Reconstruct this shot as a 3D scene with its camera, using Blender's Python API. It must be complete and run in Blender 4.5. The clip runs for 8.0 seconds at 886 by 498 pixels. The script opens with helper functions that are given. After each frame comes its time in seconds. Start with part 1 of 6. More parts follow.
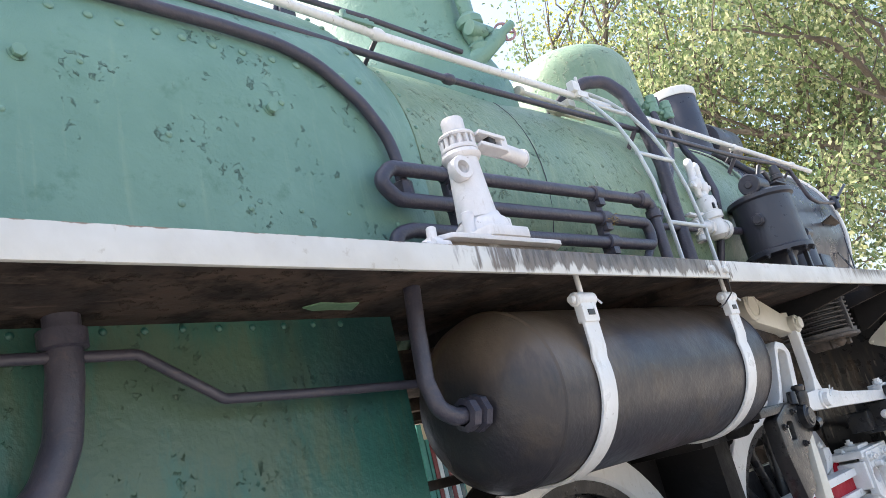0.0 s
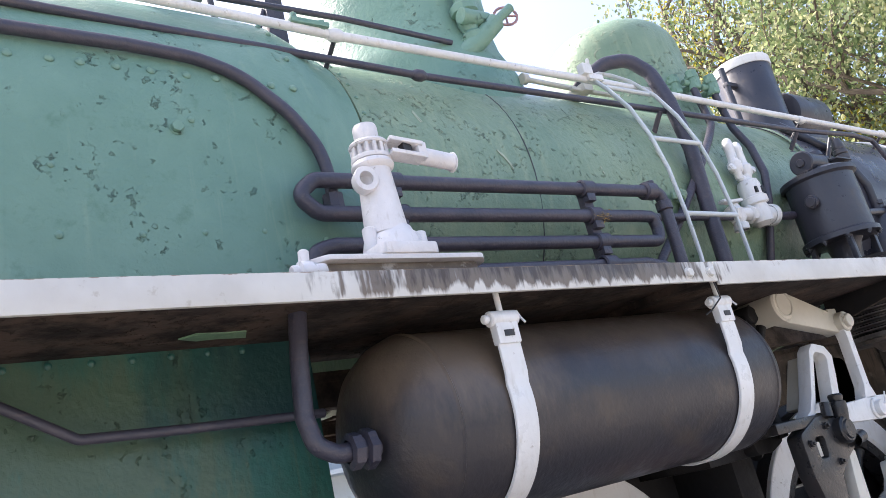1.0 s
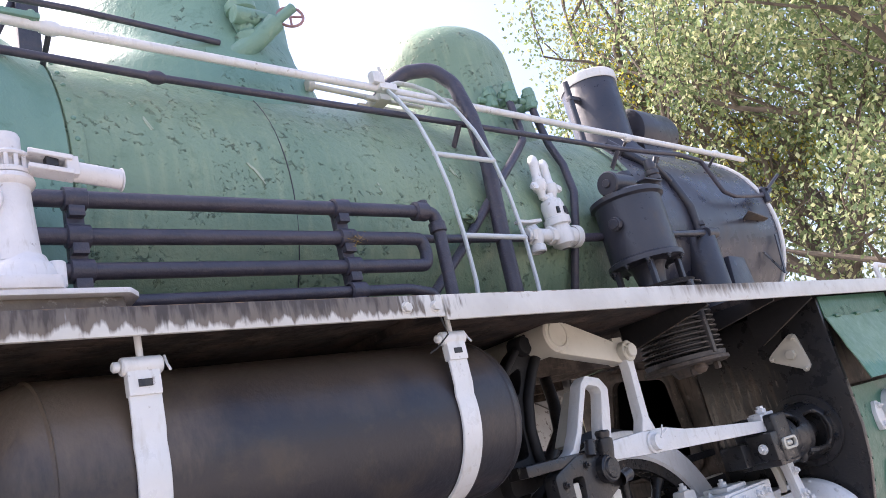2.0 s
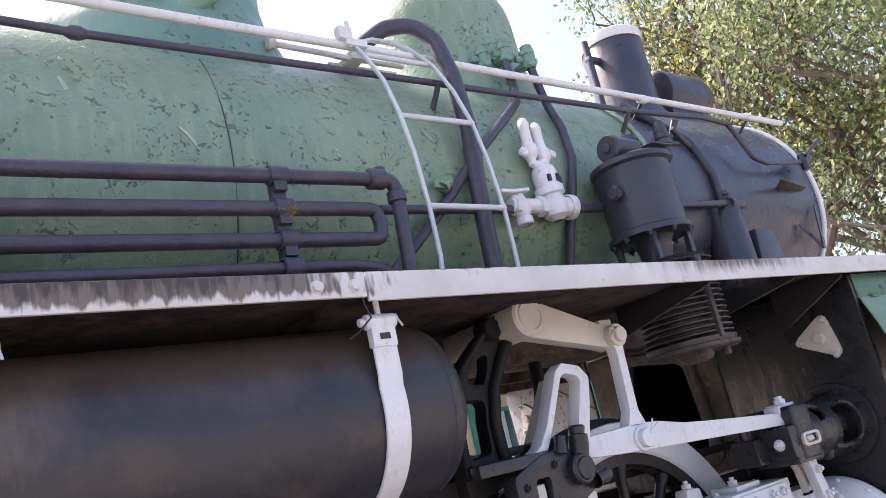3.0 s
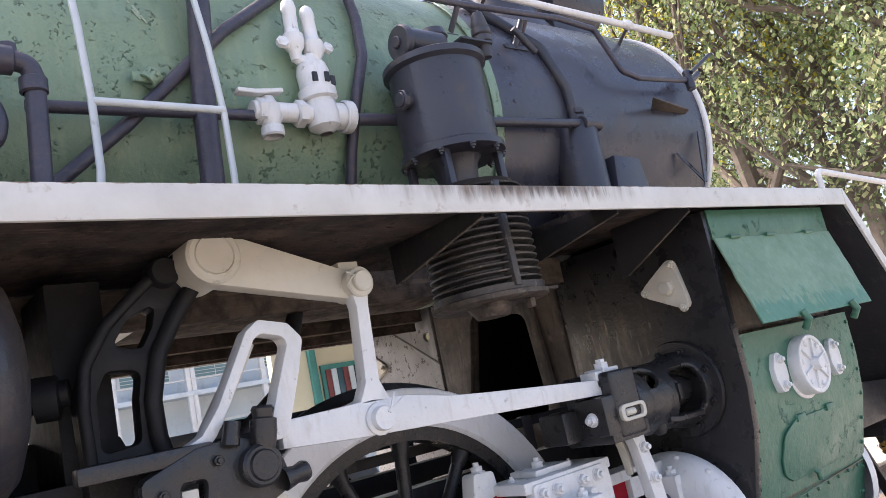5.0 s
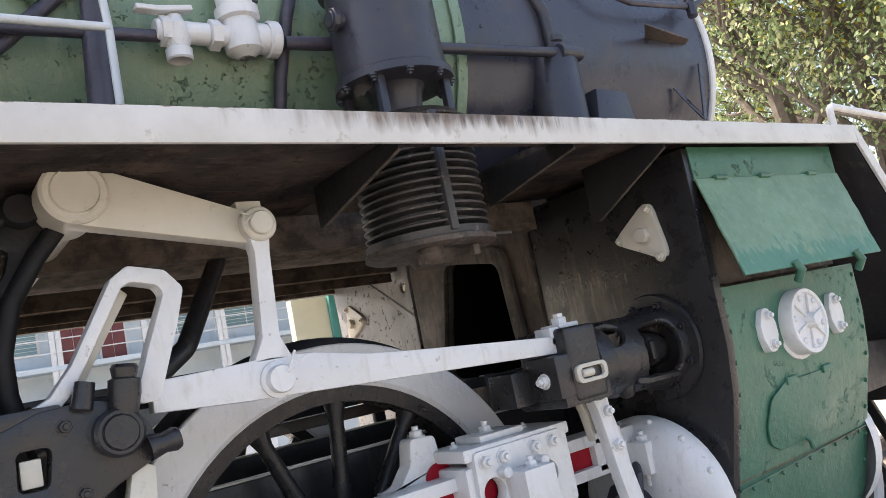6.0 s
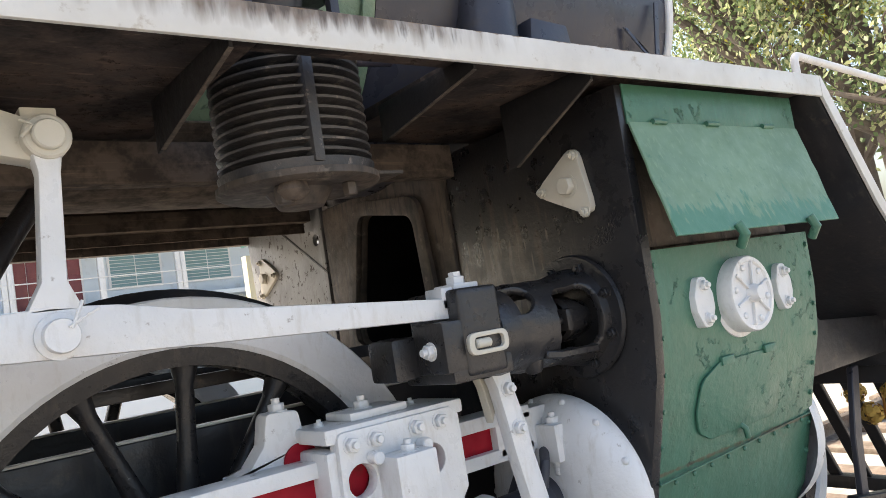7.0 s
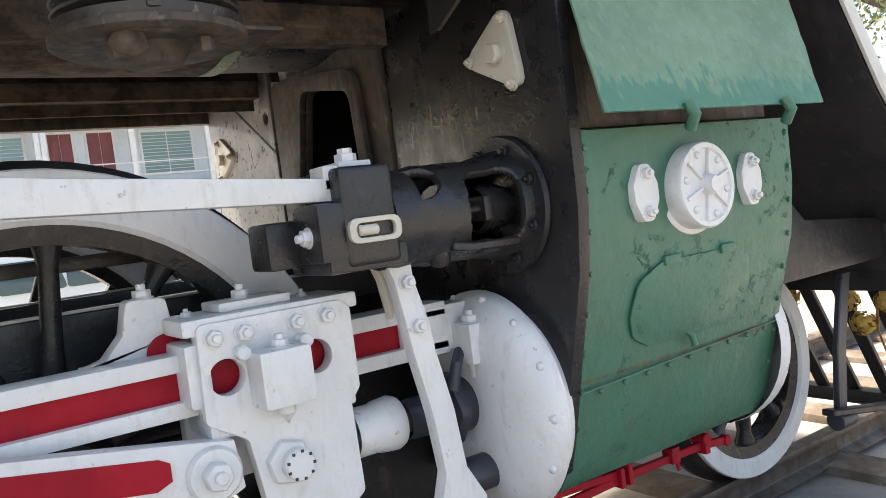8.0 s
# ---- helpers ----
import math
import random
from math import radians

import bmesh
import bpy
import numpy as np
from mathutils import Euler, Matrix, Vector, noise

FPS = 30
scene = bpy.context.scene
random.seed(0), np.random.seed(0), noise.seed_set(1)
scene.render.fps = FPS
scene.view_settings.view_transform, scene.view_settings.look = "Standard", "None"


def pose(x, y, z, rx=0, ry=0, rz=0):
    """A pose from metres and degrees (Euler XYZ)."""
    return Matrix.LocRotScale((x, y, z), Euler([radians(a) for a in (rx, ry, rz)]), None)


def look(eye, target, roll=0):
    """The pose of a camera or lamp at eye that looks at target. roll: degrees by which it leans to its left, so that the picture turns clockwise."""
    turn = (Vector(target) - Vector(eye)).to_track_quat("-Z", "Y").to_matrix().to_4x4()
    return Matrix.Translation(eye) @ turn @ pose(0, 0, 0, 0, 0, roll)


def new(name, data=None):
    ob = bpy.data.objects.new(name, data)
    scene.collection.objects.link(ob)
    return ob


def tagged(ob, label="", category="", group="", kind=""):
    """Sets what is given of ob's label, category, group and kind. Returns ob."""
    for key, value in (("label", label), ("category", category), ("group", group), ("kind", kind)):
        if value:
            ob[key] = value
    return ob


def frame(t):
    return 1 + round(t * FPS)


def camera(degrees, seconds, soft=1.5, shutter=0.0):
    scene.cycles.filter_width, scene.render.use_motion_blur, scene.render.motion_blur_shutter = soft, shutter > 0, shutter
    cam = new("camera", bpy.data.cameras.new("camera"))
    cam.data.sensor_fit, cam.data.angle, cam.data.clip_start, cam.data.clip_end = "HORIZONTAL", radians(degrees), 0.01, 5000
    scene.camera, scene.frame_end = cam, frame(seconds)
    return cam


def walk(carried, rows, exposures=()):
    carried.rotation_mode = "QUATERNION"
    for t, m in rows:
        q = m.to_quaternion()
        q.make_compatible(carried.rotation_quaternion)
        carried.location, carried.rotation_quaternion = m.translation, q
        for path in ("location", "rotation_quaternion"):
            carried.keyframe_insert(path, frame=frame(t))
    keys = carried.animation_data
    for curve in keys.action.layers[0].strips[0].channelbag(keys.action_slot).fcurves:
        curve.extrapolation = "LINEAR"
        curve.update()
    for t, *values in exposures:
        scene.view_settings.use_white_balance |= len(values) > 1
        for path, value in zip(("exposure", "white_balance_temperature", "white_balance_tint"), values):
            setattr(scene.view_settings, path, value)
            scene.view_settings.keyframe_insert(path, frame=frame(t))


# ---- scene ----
cam = camera(59.4, 8.0, 0.85)
PATH = [
    (0, (0.258, -0.072, 1.405), (1.68, 1.217, 1.968), -14.2),
    (0.5, (0.513, -0.258, 1.421), (1.741, 1.211, 1.996), -13.7),
    (1, (0.779, -0.328, 1.403), (1.95, 1.179, 2.001), -13.5),
    (1.5, (1.084, -0.395, 1.401), (2.416, 0.979, 1.981), -13.1),
    (2, (1.374, -0.521, 1.406), (2.702, 0.868, 1.963), -14.1),
    (2.2, (1.469, -0.547, 1.406), (2.767, 0.877, 1.940), -14.5),
    (3.3, (1.952, -0.503, 1.395), (3.097, 1.041, 1.946), -12.5),
    (3.5, (2.055, -0.515, 1.388), (3.148, 1.066, 1.940), -12.9),
    (4, (2.313, -0.548, 1.380), (3.397, 1.07, 1.837), -12.0),
    (4.5, (2.551, -0.485, 1.355), (3.713, 1.099, 1.728), -11.9),
    (5, (2.776, -0.411, 1.380), (4.044, 1.093, 1.742), -12.1),
    (5.2, (2.85, -0.395, 1.373), (4.136, 1.093, 1.732), -12.5),
    (6.3, (3.294, -0.329, 1.328), (4.451, 1.289, 1.539), -10.7),
    (6.5, (3.386, -0.268, 1.318), (4.546, 1.35, 1.506), -10.2),
    (7, (3.559, -0.202, 1.297), (4.792, 1.365, 1.456), -9.0),
    (7.5, (3.762, -0.193, 1.253), (4.968, 1.402, 1.288), -9.3),
    (8, (3.957, -0.199, 1.228), (5.081, 1.453, 1.134), -7.3),
]
walk(cam, [(t, look(eye, target, roll)) for t, eye, target, roll in PATH], [(0.0, 2.04, 6500.0, 9.0), (1.0, 1.92, 6400.0, 14.0), (2.2, 1.88, 6430.0, 20.0), (3.4, 1.8, 6420.0, 23.0), (4.5, 1.88, 6580.0, 19.0), (5.2, 1.9, 6720.0, 16.0), (6.4, 1.92, 7000.0, 11.0), (8.0, 2.04, 7100.0, 9.0)])

# ---- world and sun ----
SUN_EL, SUN_AZ = radians(54), radians(-30)      # azimuth from +y towards +x
world = bpy.data.worlds.new("hazy_sky")
scene.world = world
world.use_nodes = True
wn = world.node_tree
sky = wn.nodes.new("ShaderNodeTexSky")
sky.sky_type, sky.sun_disc = "NISHITA", False
sky.sun_elevation, sky.sun_rotation = SUN_EL, SUN_AZ
sky.air_density, sky.dust_density, sky.ozone_density = 1.0, 5.0, 1.0
wn.nodes["Background"].inputs["Strength"].default_value = 0.13
wn.links.new(sky.outputs["Color"], wn.nodes["Background"].inputs["Color"])
sun = new("sun", bpy.data.lights.new("sun", "SUN"))
sun.data.energy, sun.data.angle, sun.data.color = 2.6, radians(3.0), (1.0, 0.94, 0.85)
sun.matrix_world = look((0, 0, 20), (-math.sin(SUN_AZ) * math.cos(SUN_EL), -math.cos(SUN_AZ) * math.cos(SUN_EL), 20 - math.sin(SUN_EL)))


# ---- materials ----
def material(name, base, second=None, scale=3.0, rough=0.5, metal=0.0, dirt=None, dirt_scale=6.0, dirt_at=(0.52, 0.7), dirt_amount=0.8,
             streak=None, streak_at=(0.5, 0.75), streak_scale=(9, 9, 0.7), bump=0.3, bump_scale=60.0, blister=0.0, blister_scale=9.0,
             patch=None, spread=0.0, blister_area=(0.45, 0.58), spec=0.5):
    """Painted or bare surface: two tones, dirt blotches, vertical streaks, fine grain and blisters.
    patch: list of (colour, centre, half sizes, edge noise scale) in the thing's own metres."""
    m = bpy.data.materials.new(name)
    m.use_nodes = True
    nt = m.node_tree
    N, L = nt.nodes, nt.links
    shader = N["Principled BSDF"]
    coord = N.new("ShaderNodeTexCoord").outputs["Object"]

    def noise_of(sc, detail=4.0, rough_=0.6, vec=coord):
        n = N.new("ShaderNodeTexNoise")
        n.inputs["Scale"].default_value, n.inputs["Detail"].default_value, n.inputs["Roughness"].default_value = sc, detail, rough_
        L.new(vec, n.inputs["Vector"])
        return n.outputs["Fac"]

    def ramp(v, lo, hi, a=0.0, b=1.0):
        r = N.new("ShaderNodeMapRange")
        r.inputs["From Min"].default_value, r.inputs["From Max"].default_value = lo, hi
        r.inputs["To Min"].default_value, r.inputs["To Max"].default_value = a, b
        L.new(v, r.inputs["Value"])
        return r.outputs["Result"]

    def mixc(f, a, b):
        x = N.new("ShaderNodeMix")
        x.data_type = "RGBA"
        for sock, val in ((x.inputs[0], f), (x.inputs[6], a), (x.inputs[7], b)):
            if isinstance(val, (tuple, list)):
                sock.default_value = (*val, 1)
            elif isinstance(val, float):
                sock.default_value = val
            else:
                L.new(val, sock)
        return x.outputs[2]

    def mathn(op, a, b):
        x = N.new("ShaderNodeMath")
        x.operation = op
        for sock, val in ((x.inputs[0], a), (x.inputs[1], b)):
            if isinstance(val, float):
                sock.default_value = val
            else:
                L.new(val, sock)
        return x.outputs[0]

    second = second or tuple(c * 0.75 for c in base)
    col = mixc(ramp(noise_of(scale), 0.35, 0.65), base, second)
    if spread:
        info = N.new("ShaderNodeObjectInfo")
        hsv = N.new("ShaderNodeHueSaturation")
        L.new(ramp(info.outputs["Random"], 0, 1, 1 - spread, 1 + spread), hsv.inputs["Value"])
        L.new(col, hsv.inputs["Color"])
        col = hsv.outputs["Color"]
    height = mathn("MULTIPLY", noise_of(bump_scale, 3.0), 0.35)
    rgh = ramp(noise_of(scale * 4), 0.3, 0.7, max(rough - 0.1, 0.05), min(rough + 0.12, 1))
    if streak:
        mp = N.new("ShaderNodeMapping")
        mp.inputs["Scale"].default_value = streak_scale
        L.new(coord, mp.inputs["Vector"])
        s = noise_of(3.0, 5.0, 0.6, mp.outputs["Vector"])
        col = mixc(ramp(s, *streak_at, 0.0, 0.75), col, streak)
    if dirt:
        d = ramp(noise_of(dirt_scale, 7.0, 0.68), *dirt_at, 0.0, dirt_amount)
        col = mixc(d, col, dirt)
        rgh = mathn("MAXIMUM", rgh, mathn("MULTIPLY", d, 0.85))
    if blister:
        b = noise_of(blister_scale, 6.0, 0.7)
        area = ramp(noise_of(blister_scale * 0.2, 2.0), *blister_area)
        flake = mathn("MULTIPLY", ramp(b, 0.57, 0.62), area)
        height = mathn("ADD", height, mathn("MULTIPLY", flake, 1.0))
        edge = mathn("MULTIPLY", ramp(b, 0.57, 0.6), ramp(b, 0.6, 0.66, 1.0, 0.0))
        col = mixc(mathn("MULTIPLY", edge, mathn("MULTIPLY", area, blister)), col, tuple(c * 0.42 for c in base))
        col = mixc(mathn("MULTIPLY", ramp(b, 0.62, 0.7), mathn("MULTIPLY", area, blister * 0.6)), col, tuple(c * 0.8 for c in base))
    for colour, centre, half, ns, wobble, *soft_edge in patch or ():
        lo, hi = soft_edge or (0.45, 1.1)
        sep = N.new("ShaderNodeSeparateXYZ")
        L.new(coord, sep.inputs[0])
        f = None
        drip = N.new("ShaderNodeMapping")
        drip.inputs["Scale"].default_value = (1.0, 1.0, 0.18 if soft_edge else 0.3)
        L.new(coord, drip.inputs["Vector"])
        wob = mathn("MULTIPLY", mathn("SUBTRACT", noise_of(ns, 3.5 if soft_edge else 6.0, 0.55 if soft_edge else 0.7, drip.outputs["Vector"]), 0.5), wobble)
        for i in range(3):
            if half[i] is None:
                continue
            dist = mathn("DIVIDE", mathn("ABSOLUTE", mathn("SUBTRACT", sep.outputs[i], centre[i]), 0.0), half[i])
            v = ramp(mathn("ADD", dist, wob), lo, hi, 1.0, 0.0)
            f = v if f is None else mathn("MULTIPLY", f, v)
        col = mixc(mathn("MULTIPLY", f, 0.9), col, colour)
    L.new(col, shader.inputs["Base Color"])
    L.new(rgh, shader.inputs["Roughness"])
    shader.inputs["Metallic"].default_value = metal
    shader.inputs["Specular IOR Level"].default_value = spec
    bn = N.new("ShaderNodeBump")
    bn.inputs["Strength"].default_value, bn.inputs["Distance"].default_value = bump, 0.01 if blister else 0.007
    L.new(height, bn.inputs["Height"])
    L.new(bn.outputs["Normal"], shader.inputs["Normal"])
    return m


DIRT = (0.035, 0.026, 0.02)
GREEN = material("green_boiler_paint", (0.185, 0.315, 0.238), (0.135, 0.255, 0.2), 1.6, 0.5, dirt=(0.09, 0.19, 0.13), dirt_scale=12, dirt_at=(0.58, 0.7), dirt_amount=0.6,
                 streak=(0.25, 0.35, 0.25), streak_at=(0.58, 0.85), bump=1.0, bump_scale=50, blister=0.34, blister_scale=36, blister_area=(0.56, 0.66))
GREEN_BARREL = material("sun_faded_green_paint", (0.225, 0.315, 0.21), (0.17, 0.262, 0.178), 1.8, 0.4, dirt=(0.12, 0.2, 0.12), dirt_scale=12, dirt_at=(0.56, 0.7), dirt_amount=0.6,
                        streak=(0.29, 0.36, 0.23), streak_at=(0.5, 0.75), bump=1.0, bump_scale=55, blister=0.34, blister_scale=46, blister_area=(0.5, 0.62))
SCUFF = material("bare_scuffed_primer", (0.42, 0.47, 0.36), (0.34, 0.4, 0.3), 30.0, 0.7, bump=0.4)
# base and third patch hold running-board shade, and some dirt, in the colour
GREEN_LOW = material("shaded_green_firebox_paint", (0.028, 0.12, 0.098), (0.019, 0.088, 0.076), 2.4, 0.4, dirt=(0.022, 0.045, 0.034), dirt_scale=8, dirt_at=(0.54, 0.68), dirt_amount=0.65,
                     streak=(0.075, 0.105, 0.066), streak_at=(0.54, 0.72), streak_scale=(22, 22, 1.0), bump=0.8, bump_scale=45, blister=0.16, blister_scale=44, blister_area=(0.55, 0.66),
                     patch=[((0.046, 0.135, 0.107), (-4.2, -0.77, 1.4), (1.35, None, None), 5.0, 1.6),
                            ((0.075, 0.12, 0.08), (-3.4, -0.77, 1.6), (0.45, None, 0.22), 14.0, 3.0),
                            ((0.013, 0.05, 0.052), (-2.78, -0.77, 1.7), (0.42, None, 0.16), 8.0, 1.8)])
GREEN_CASE = material("green_casing_paint", (0.06, 0.165, 0.106), (0.046, 0.135, 0.088), 3.0, 0.38, dirt=(0.1, 0.09, 0.06), dirt_scale=9, dirt_at=(0.6, 0.74), dirt_amount=0.5,
                      streak=(0.06, 0.19, 0.13), streak_at=(0.5, 0.72), streak_scale=(11, 11, 1.2), bump=0.7, bump_scale=40, blister=0.16, blister_scale=24, blister_area=(0.52, 0.64),
                      patch=[((0.1, 0.085, 0.05), (0, -1.2, 0.712), (None, None, 0.006), 17.0, 3.4),
                             ((0.055, 0.17, 0.115), (1.1, -1.15, 0.9), (0.3, None, 0.2), 24.0, 3.2)])
GREEN_FLAP = material("chalky_green_paint", (0.165, 0.27, 0.17), (0.13, 0.225, 0.142), 5.0, 0.5, dirt=(0.05, 0.15, 0.1), dirt_scale=24, dirt_at=(0.6, 0.68), dirt_amount=0.6,
                      streak=(0.21, 0.31, 0.2), streak_at=(0.54, 0.7), streak_scale=(30, 30, 5), bump=0.7, bump_scale=55,
                      patch=[((0.06, 0.19, 0.125), (1.1, -1.28, 1.335), (None, None, 0.07), 44.0, 3.4, 0.5, 0.9)])
WHITE = material("white_gloss_paint", (0.74, 0.74, 0.735), (0.67, 0.67, 0.66), 5.0, 0.34, dirt=(0.2, 0.16, 0.12), dirt_scale=28, dirt_at=(0.64, 0.71), dirt_amount=0.65,
                 streak=(0.58, 0.56, 0.52), streak_at=(0.54, 0.74), streak_scale=(14, 14, 4), bump=0.8, bump_scale=60)
CREAM = material("cream_white_paint", (0.62, 0.585, 0.5), (0.53, 0.5, 0.42), 4.0, 0.4, dirt=(0.24, 0.18, 0.11), dirt_scale=26, dirt_at=(0.6, 0.74), dirt_amount=0.5,
                 bump=0.4, bump_scale=50)
JACK_WHITE = material("thick_white_paint", (0.72, 0.7, 0.7), (0.64, 0.62, 0.62), 12.0, 0.5, dirt=(0.2, 0.16, 0.13), dirt_scale=30, dirt_at=(0.64, 0.7), dirt_amount=0.6,
                      streak=(0.5, 0.46, 0.43), streak_at=(0.58, 0.75), streak_scale=(24, 24, 6), bump=1.0, bump_scale=42)
EDGE = material("stained_white_edge", (0.64, 0.625, 0.585), (0.55, 0.53, 0.49), 5.0, 0.42, dirt=(0.3, 0.24, 0.17), dirt_scale=22, dirt_at=(0.6, 0.7), dirt_amount=0.55,
                bump=0.5, bump_scale=45,
                patch=[((0.115, 0.083, 0.058), (-2.3, 0, 1.812), (0.66, None, 0.062), 34.0, 1.5, 0.72, 0.9),
                       ((0.05, 0.036, 0.027), (-2.3, 0, 1.812), (0.56, None, 0.045), 60.0, 3.2, 0.25, 1.0),
                       ((0.2, 0.15, 0.105), (-0.2, 0, 1.812), (0.4, None, 0.042), 30.0, 2.0, 0.3, 1.2),
                       ((0.09, 0.066, 0.046), (-0.12, 0, 1.812), (0.24, None, 0.03), 70.0, 3.0, 0.2, 1.1),
                       ((0.2, 0.125, 0.07), (0, 0, 1.81), (None, None, 0.006), 30.0, 2.6, 0.5, 0.8)])
BLACK = material("black_paint", (0.031, 0.033, 0.046), (0.045, 0.045, 0.056), 4.0, 0.36, dirt=(0.085, 0.07, 0.055), dirt_scale=8, dirt_at=(0.56, 0.74), dirt_amount=0.6,
                 bump=0.5, bump_scale=40)
DUSTY = material("dusty_brown_iron", (0.2, 0.165, 0.125), (0.12, 0.095, 0.075), 9.0, 0.8, dirt=(0.4, 0.37, 0.32), dirt_scale=20, dirt_at=(0.56, 0.66), dirt_amount=0.8, bump=0.9, bump_scale=40)
PIPE = material("faded_black_pipe_paint", (0.04, 0.04, 0.06), (0.062, 0.057, 0.076), 9.0, 0.42, dirt=(0.11, 0.09, 0.09), dirt_scale=34, dirt_at=(0.57, 0.7), dirt_amount=0.6,
                streak=(0.085, 0.068, 0.075), streak_at=(0.56, 0.72), streak_scale=(1.4, 22, 22), bump=0.9, bump_scale=70)
SMOKE = material("smokebox_black", (0.036, 0.039, 0.057), (0.053, 0.053, 0.067), 2.5, 0.3, dirt=(0.1, 0.07, 0.05), dirt_scale=5, dirt_at=(0.58, 0.76), dirt_amount=0.5,
                 streak=(0.06, 0.055, 0.055), streak_at=(0.55, 0.75), bump=0.4, bump_scale=30)
TANK = material("dusty_black_tank", (0.02, 0.02, 0.027), (0.034, 0.03, 0.033), 4.0, 0.4, dirt=(0.075, 0.058, 0.043), dirt_scale=7, dirt_at=(0.5, 0.7), dirt_amount=0.65,
                bump=0.7, bump_scale=60,
                patch=[((0.09, 0.068, 0.052), (-2.2, -0.94, 1.72), (1.3, None, 0.15), 5.0, 1.5),
                       ((0.14, 0.105, 0.075), (-2.58, -0.94, 1.68), (0.24, None, 0.18), 8.0, 1.6)])
RUST = material("rusty_underside", (0.04, 0.034, 0.033), (0.095, 0.068, 0.055), 6.0, 0.8, dirt=(0.016, 0.0145, 0.0145), dirt_scale=7, dirt_at=(0.46, 0.6), dirt_amount=0.85,
                streak=(0.15, 0.11, 0.09), streak_at=(0.6, 0.7), streak_scale=(3, 18, 18), bump=1.0, bump_scale=30, blister=0.2, blister_scale=30, spec=0.12)
FRAME = material("grimy_black_frame", (0.014, 0.0145, 0.017), (0.026, 0.023, 0.023), 5.0, 0.38, dirt=(0.1, 0.075, 0.055), dirt_scale=13, dirt_at=(0.6, 0.72), dirt_amount=0.6,
                 streak=(0.05, 0.042, 0.036), streak_at=(0.56, 0.74), streak_scale=(10, 10, 1.5), bump=0.9, bump_scale=38)
FRAME_BROWN = material("grimy_brown_plate", (0.12, 0.09, 0.068), (0.045, 0.037, 0.031), 6.0, 0.62, dirt=(0.2, 0.165, 0.13), dirt_scale=16, dirt_at=(0.58, 0.68), dirt_amount=0.7,
                       streak=(0.02, 0.017, 0.016), streak_at=(0.5, 0.66), streak_scale=(12, 12, 1.6), bump=1.0, bump_scale=40)
CHEST = material("flaking_black_plate", (0.014, 0.0145, 0.017), (0.022, 0.02, 0.0195), 4.0, 0.3, dirt=(0.15, 0.12, 0.1), dirt_scale=34, dirt_at=(0.65, 0.69), dirt_amount=0.5,
                 streak=(0.06, 0.048, 0.04), streak_at=(0.62, 0.72), streak_scale=(13, 13, 1.8), bump=0.5, bump_scale=80,
                 patch=[((0.085, 0.062, 0.046), (0.73, -0.52, 1.27), (None, 0.3, 0.2), 17.0, 4.2, 0.2, 0.8),
                        ((0.19, 0.155, 0.125), (0.73, -0.56, 1.25), (None, 0.26, 0.17), 46.0, 5.0, 0.1, 0.5)])
CAST = material("greasy_black_casting", (0.017, 0.018, 0.021), (0.03, 0.027, 0.026), 7.0, 0.32, dirt=(0.09, 0.066, 0.048), dirt_scale=18, dirt_at=(0.6, 0.72), dirt_amount=0.6, bump=0.7, bump_scale=75)
UNDER = material("dusty_underframe", (0.13, 0.102, 0.082), (0.085, 0.068, 0.057), 7.0, 0.85, dirt=(0.045, 0.036, 0.031), dirt_scale=14, dirt_at=(0.44, 0.6), dirt_amount=0.8,
                 streak=(0.2, 0.15, 0.11), streak_at=(0.56, 0.68), streak_scale=(1.2, 22, 22), bump=1.0, bump_scale=32, spec=0.2)
# near-black that puts the shade of recesses and undersides into the colour
SHADED_BLACK = material("shaded_black_casting", (0.0085, 0.0085, 0.01), (0.014, 0.0125, 0.0125), 5.0, 0.6, dirt=(0.06, 0.045, 0.035), dirt_scale=16, dirt_at=(0.62, 0.74), dirt_amount=0.5, bump=0.8, bump_scale=45, spec=0.3)
WHEEL_BLACK = material("chipped_wheel_black", (0.016, 0.017, 0.02), (0.03, 0.027, 0.026), 6.0, 0.3, dirt=(0.3, 0.29, 0.27), dirt_scale=26, dirt_at=(0.66, 0.7), dirt_amount=0.8,
                       streak=(0.06, 0.048, 0.04), streak_at=(0.56, 0.72), streak_scale=(10, 10, 3), bump=0.8, bump_scale=50, spec=0.34)
FIN = material("dusty_finned_iron", (0.026, 0.027, 0.031), (0.055, 0.05, 0.048), 7.0, 0.42, dirt=(0.2, 0.17, 0.145), dirt_scale=30, dirt_at=(0.58, 0.66), dirt_amount=0.75, bump=1.0, bump_scale=55)
GREY_PLATE = material("chipped_grey_plate", (0.24, 0.24, 0.245), (0.18, 0.18, 0.182), 4.0, 0.4, dirt=(0.06, 0.05, 0.045), dirt_scale=30, dirt_at=(0.58, 0.61), dirt_amount=0.9,
                      streak=(0.1, 0.085, 0.075), streak_at=(0.58, 0.7), streak_scale=(10, 10, 1.5), bump=0.8, bump_scale=45)
RED = material("signal_red_paint", (0.36, 0.006, 0.02), (0.27, 0.005, 0.015), 6.0, 0.55, dirt=(0.1, 0.03, 0.025), dirt_scale=15, dirt_at=(0.58, 0.74), dirt_amount=0.6, bump=0.35, bump_scale=50, spec=0.22)
LADDER = material("pale_grey_ladder_paint", (0.62, 0.65, 0.66), (0.52, 0.56, 0.57), 6.0, 0.4, dirt=(0.2, 0.17, 0.13), dirt_scale=20, dirt_at=(0.62, 0.72), dirt_amount=0.6, bump=0.3, bump_scale=60)
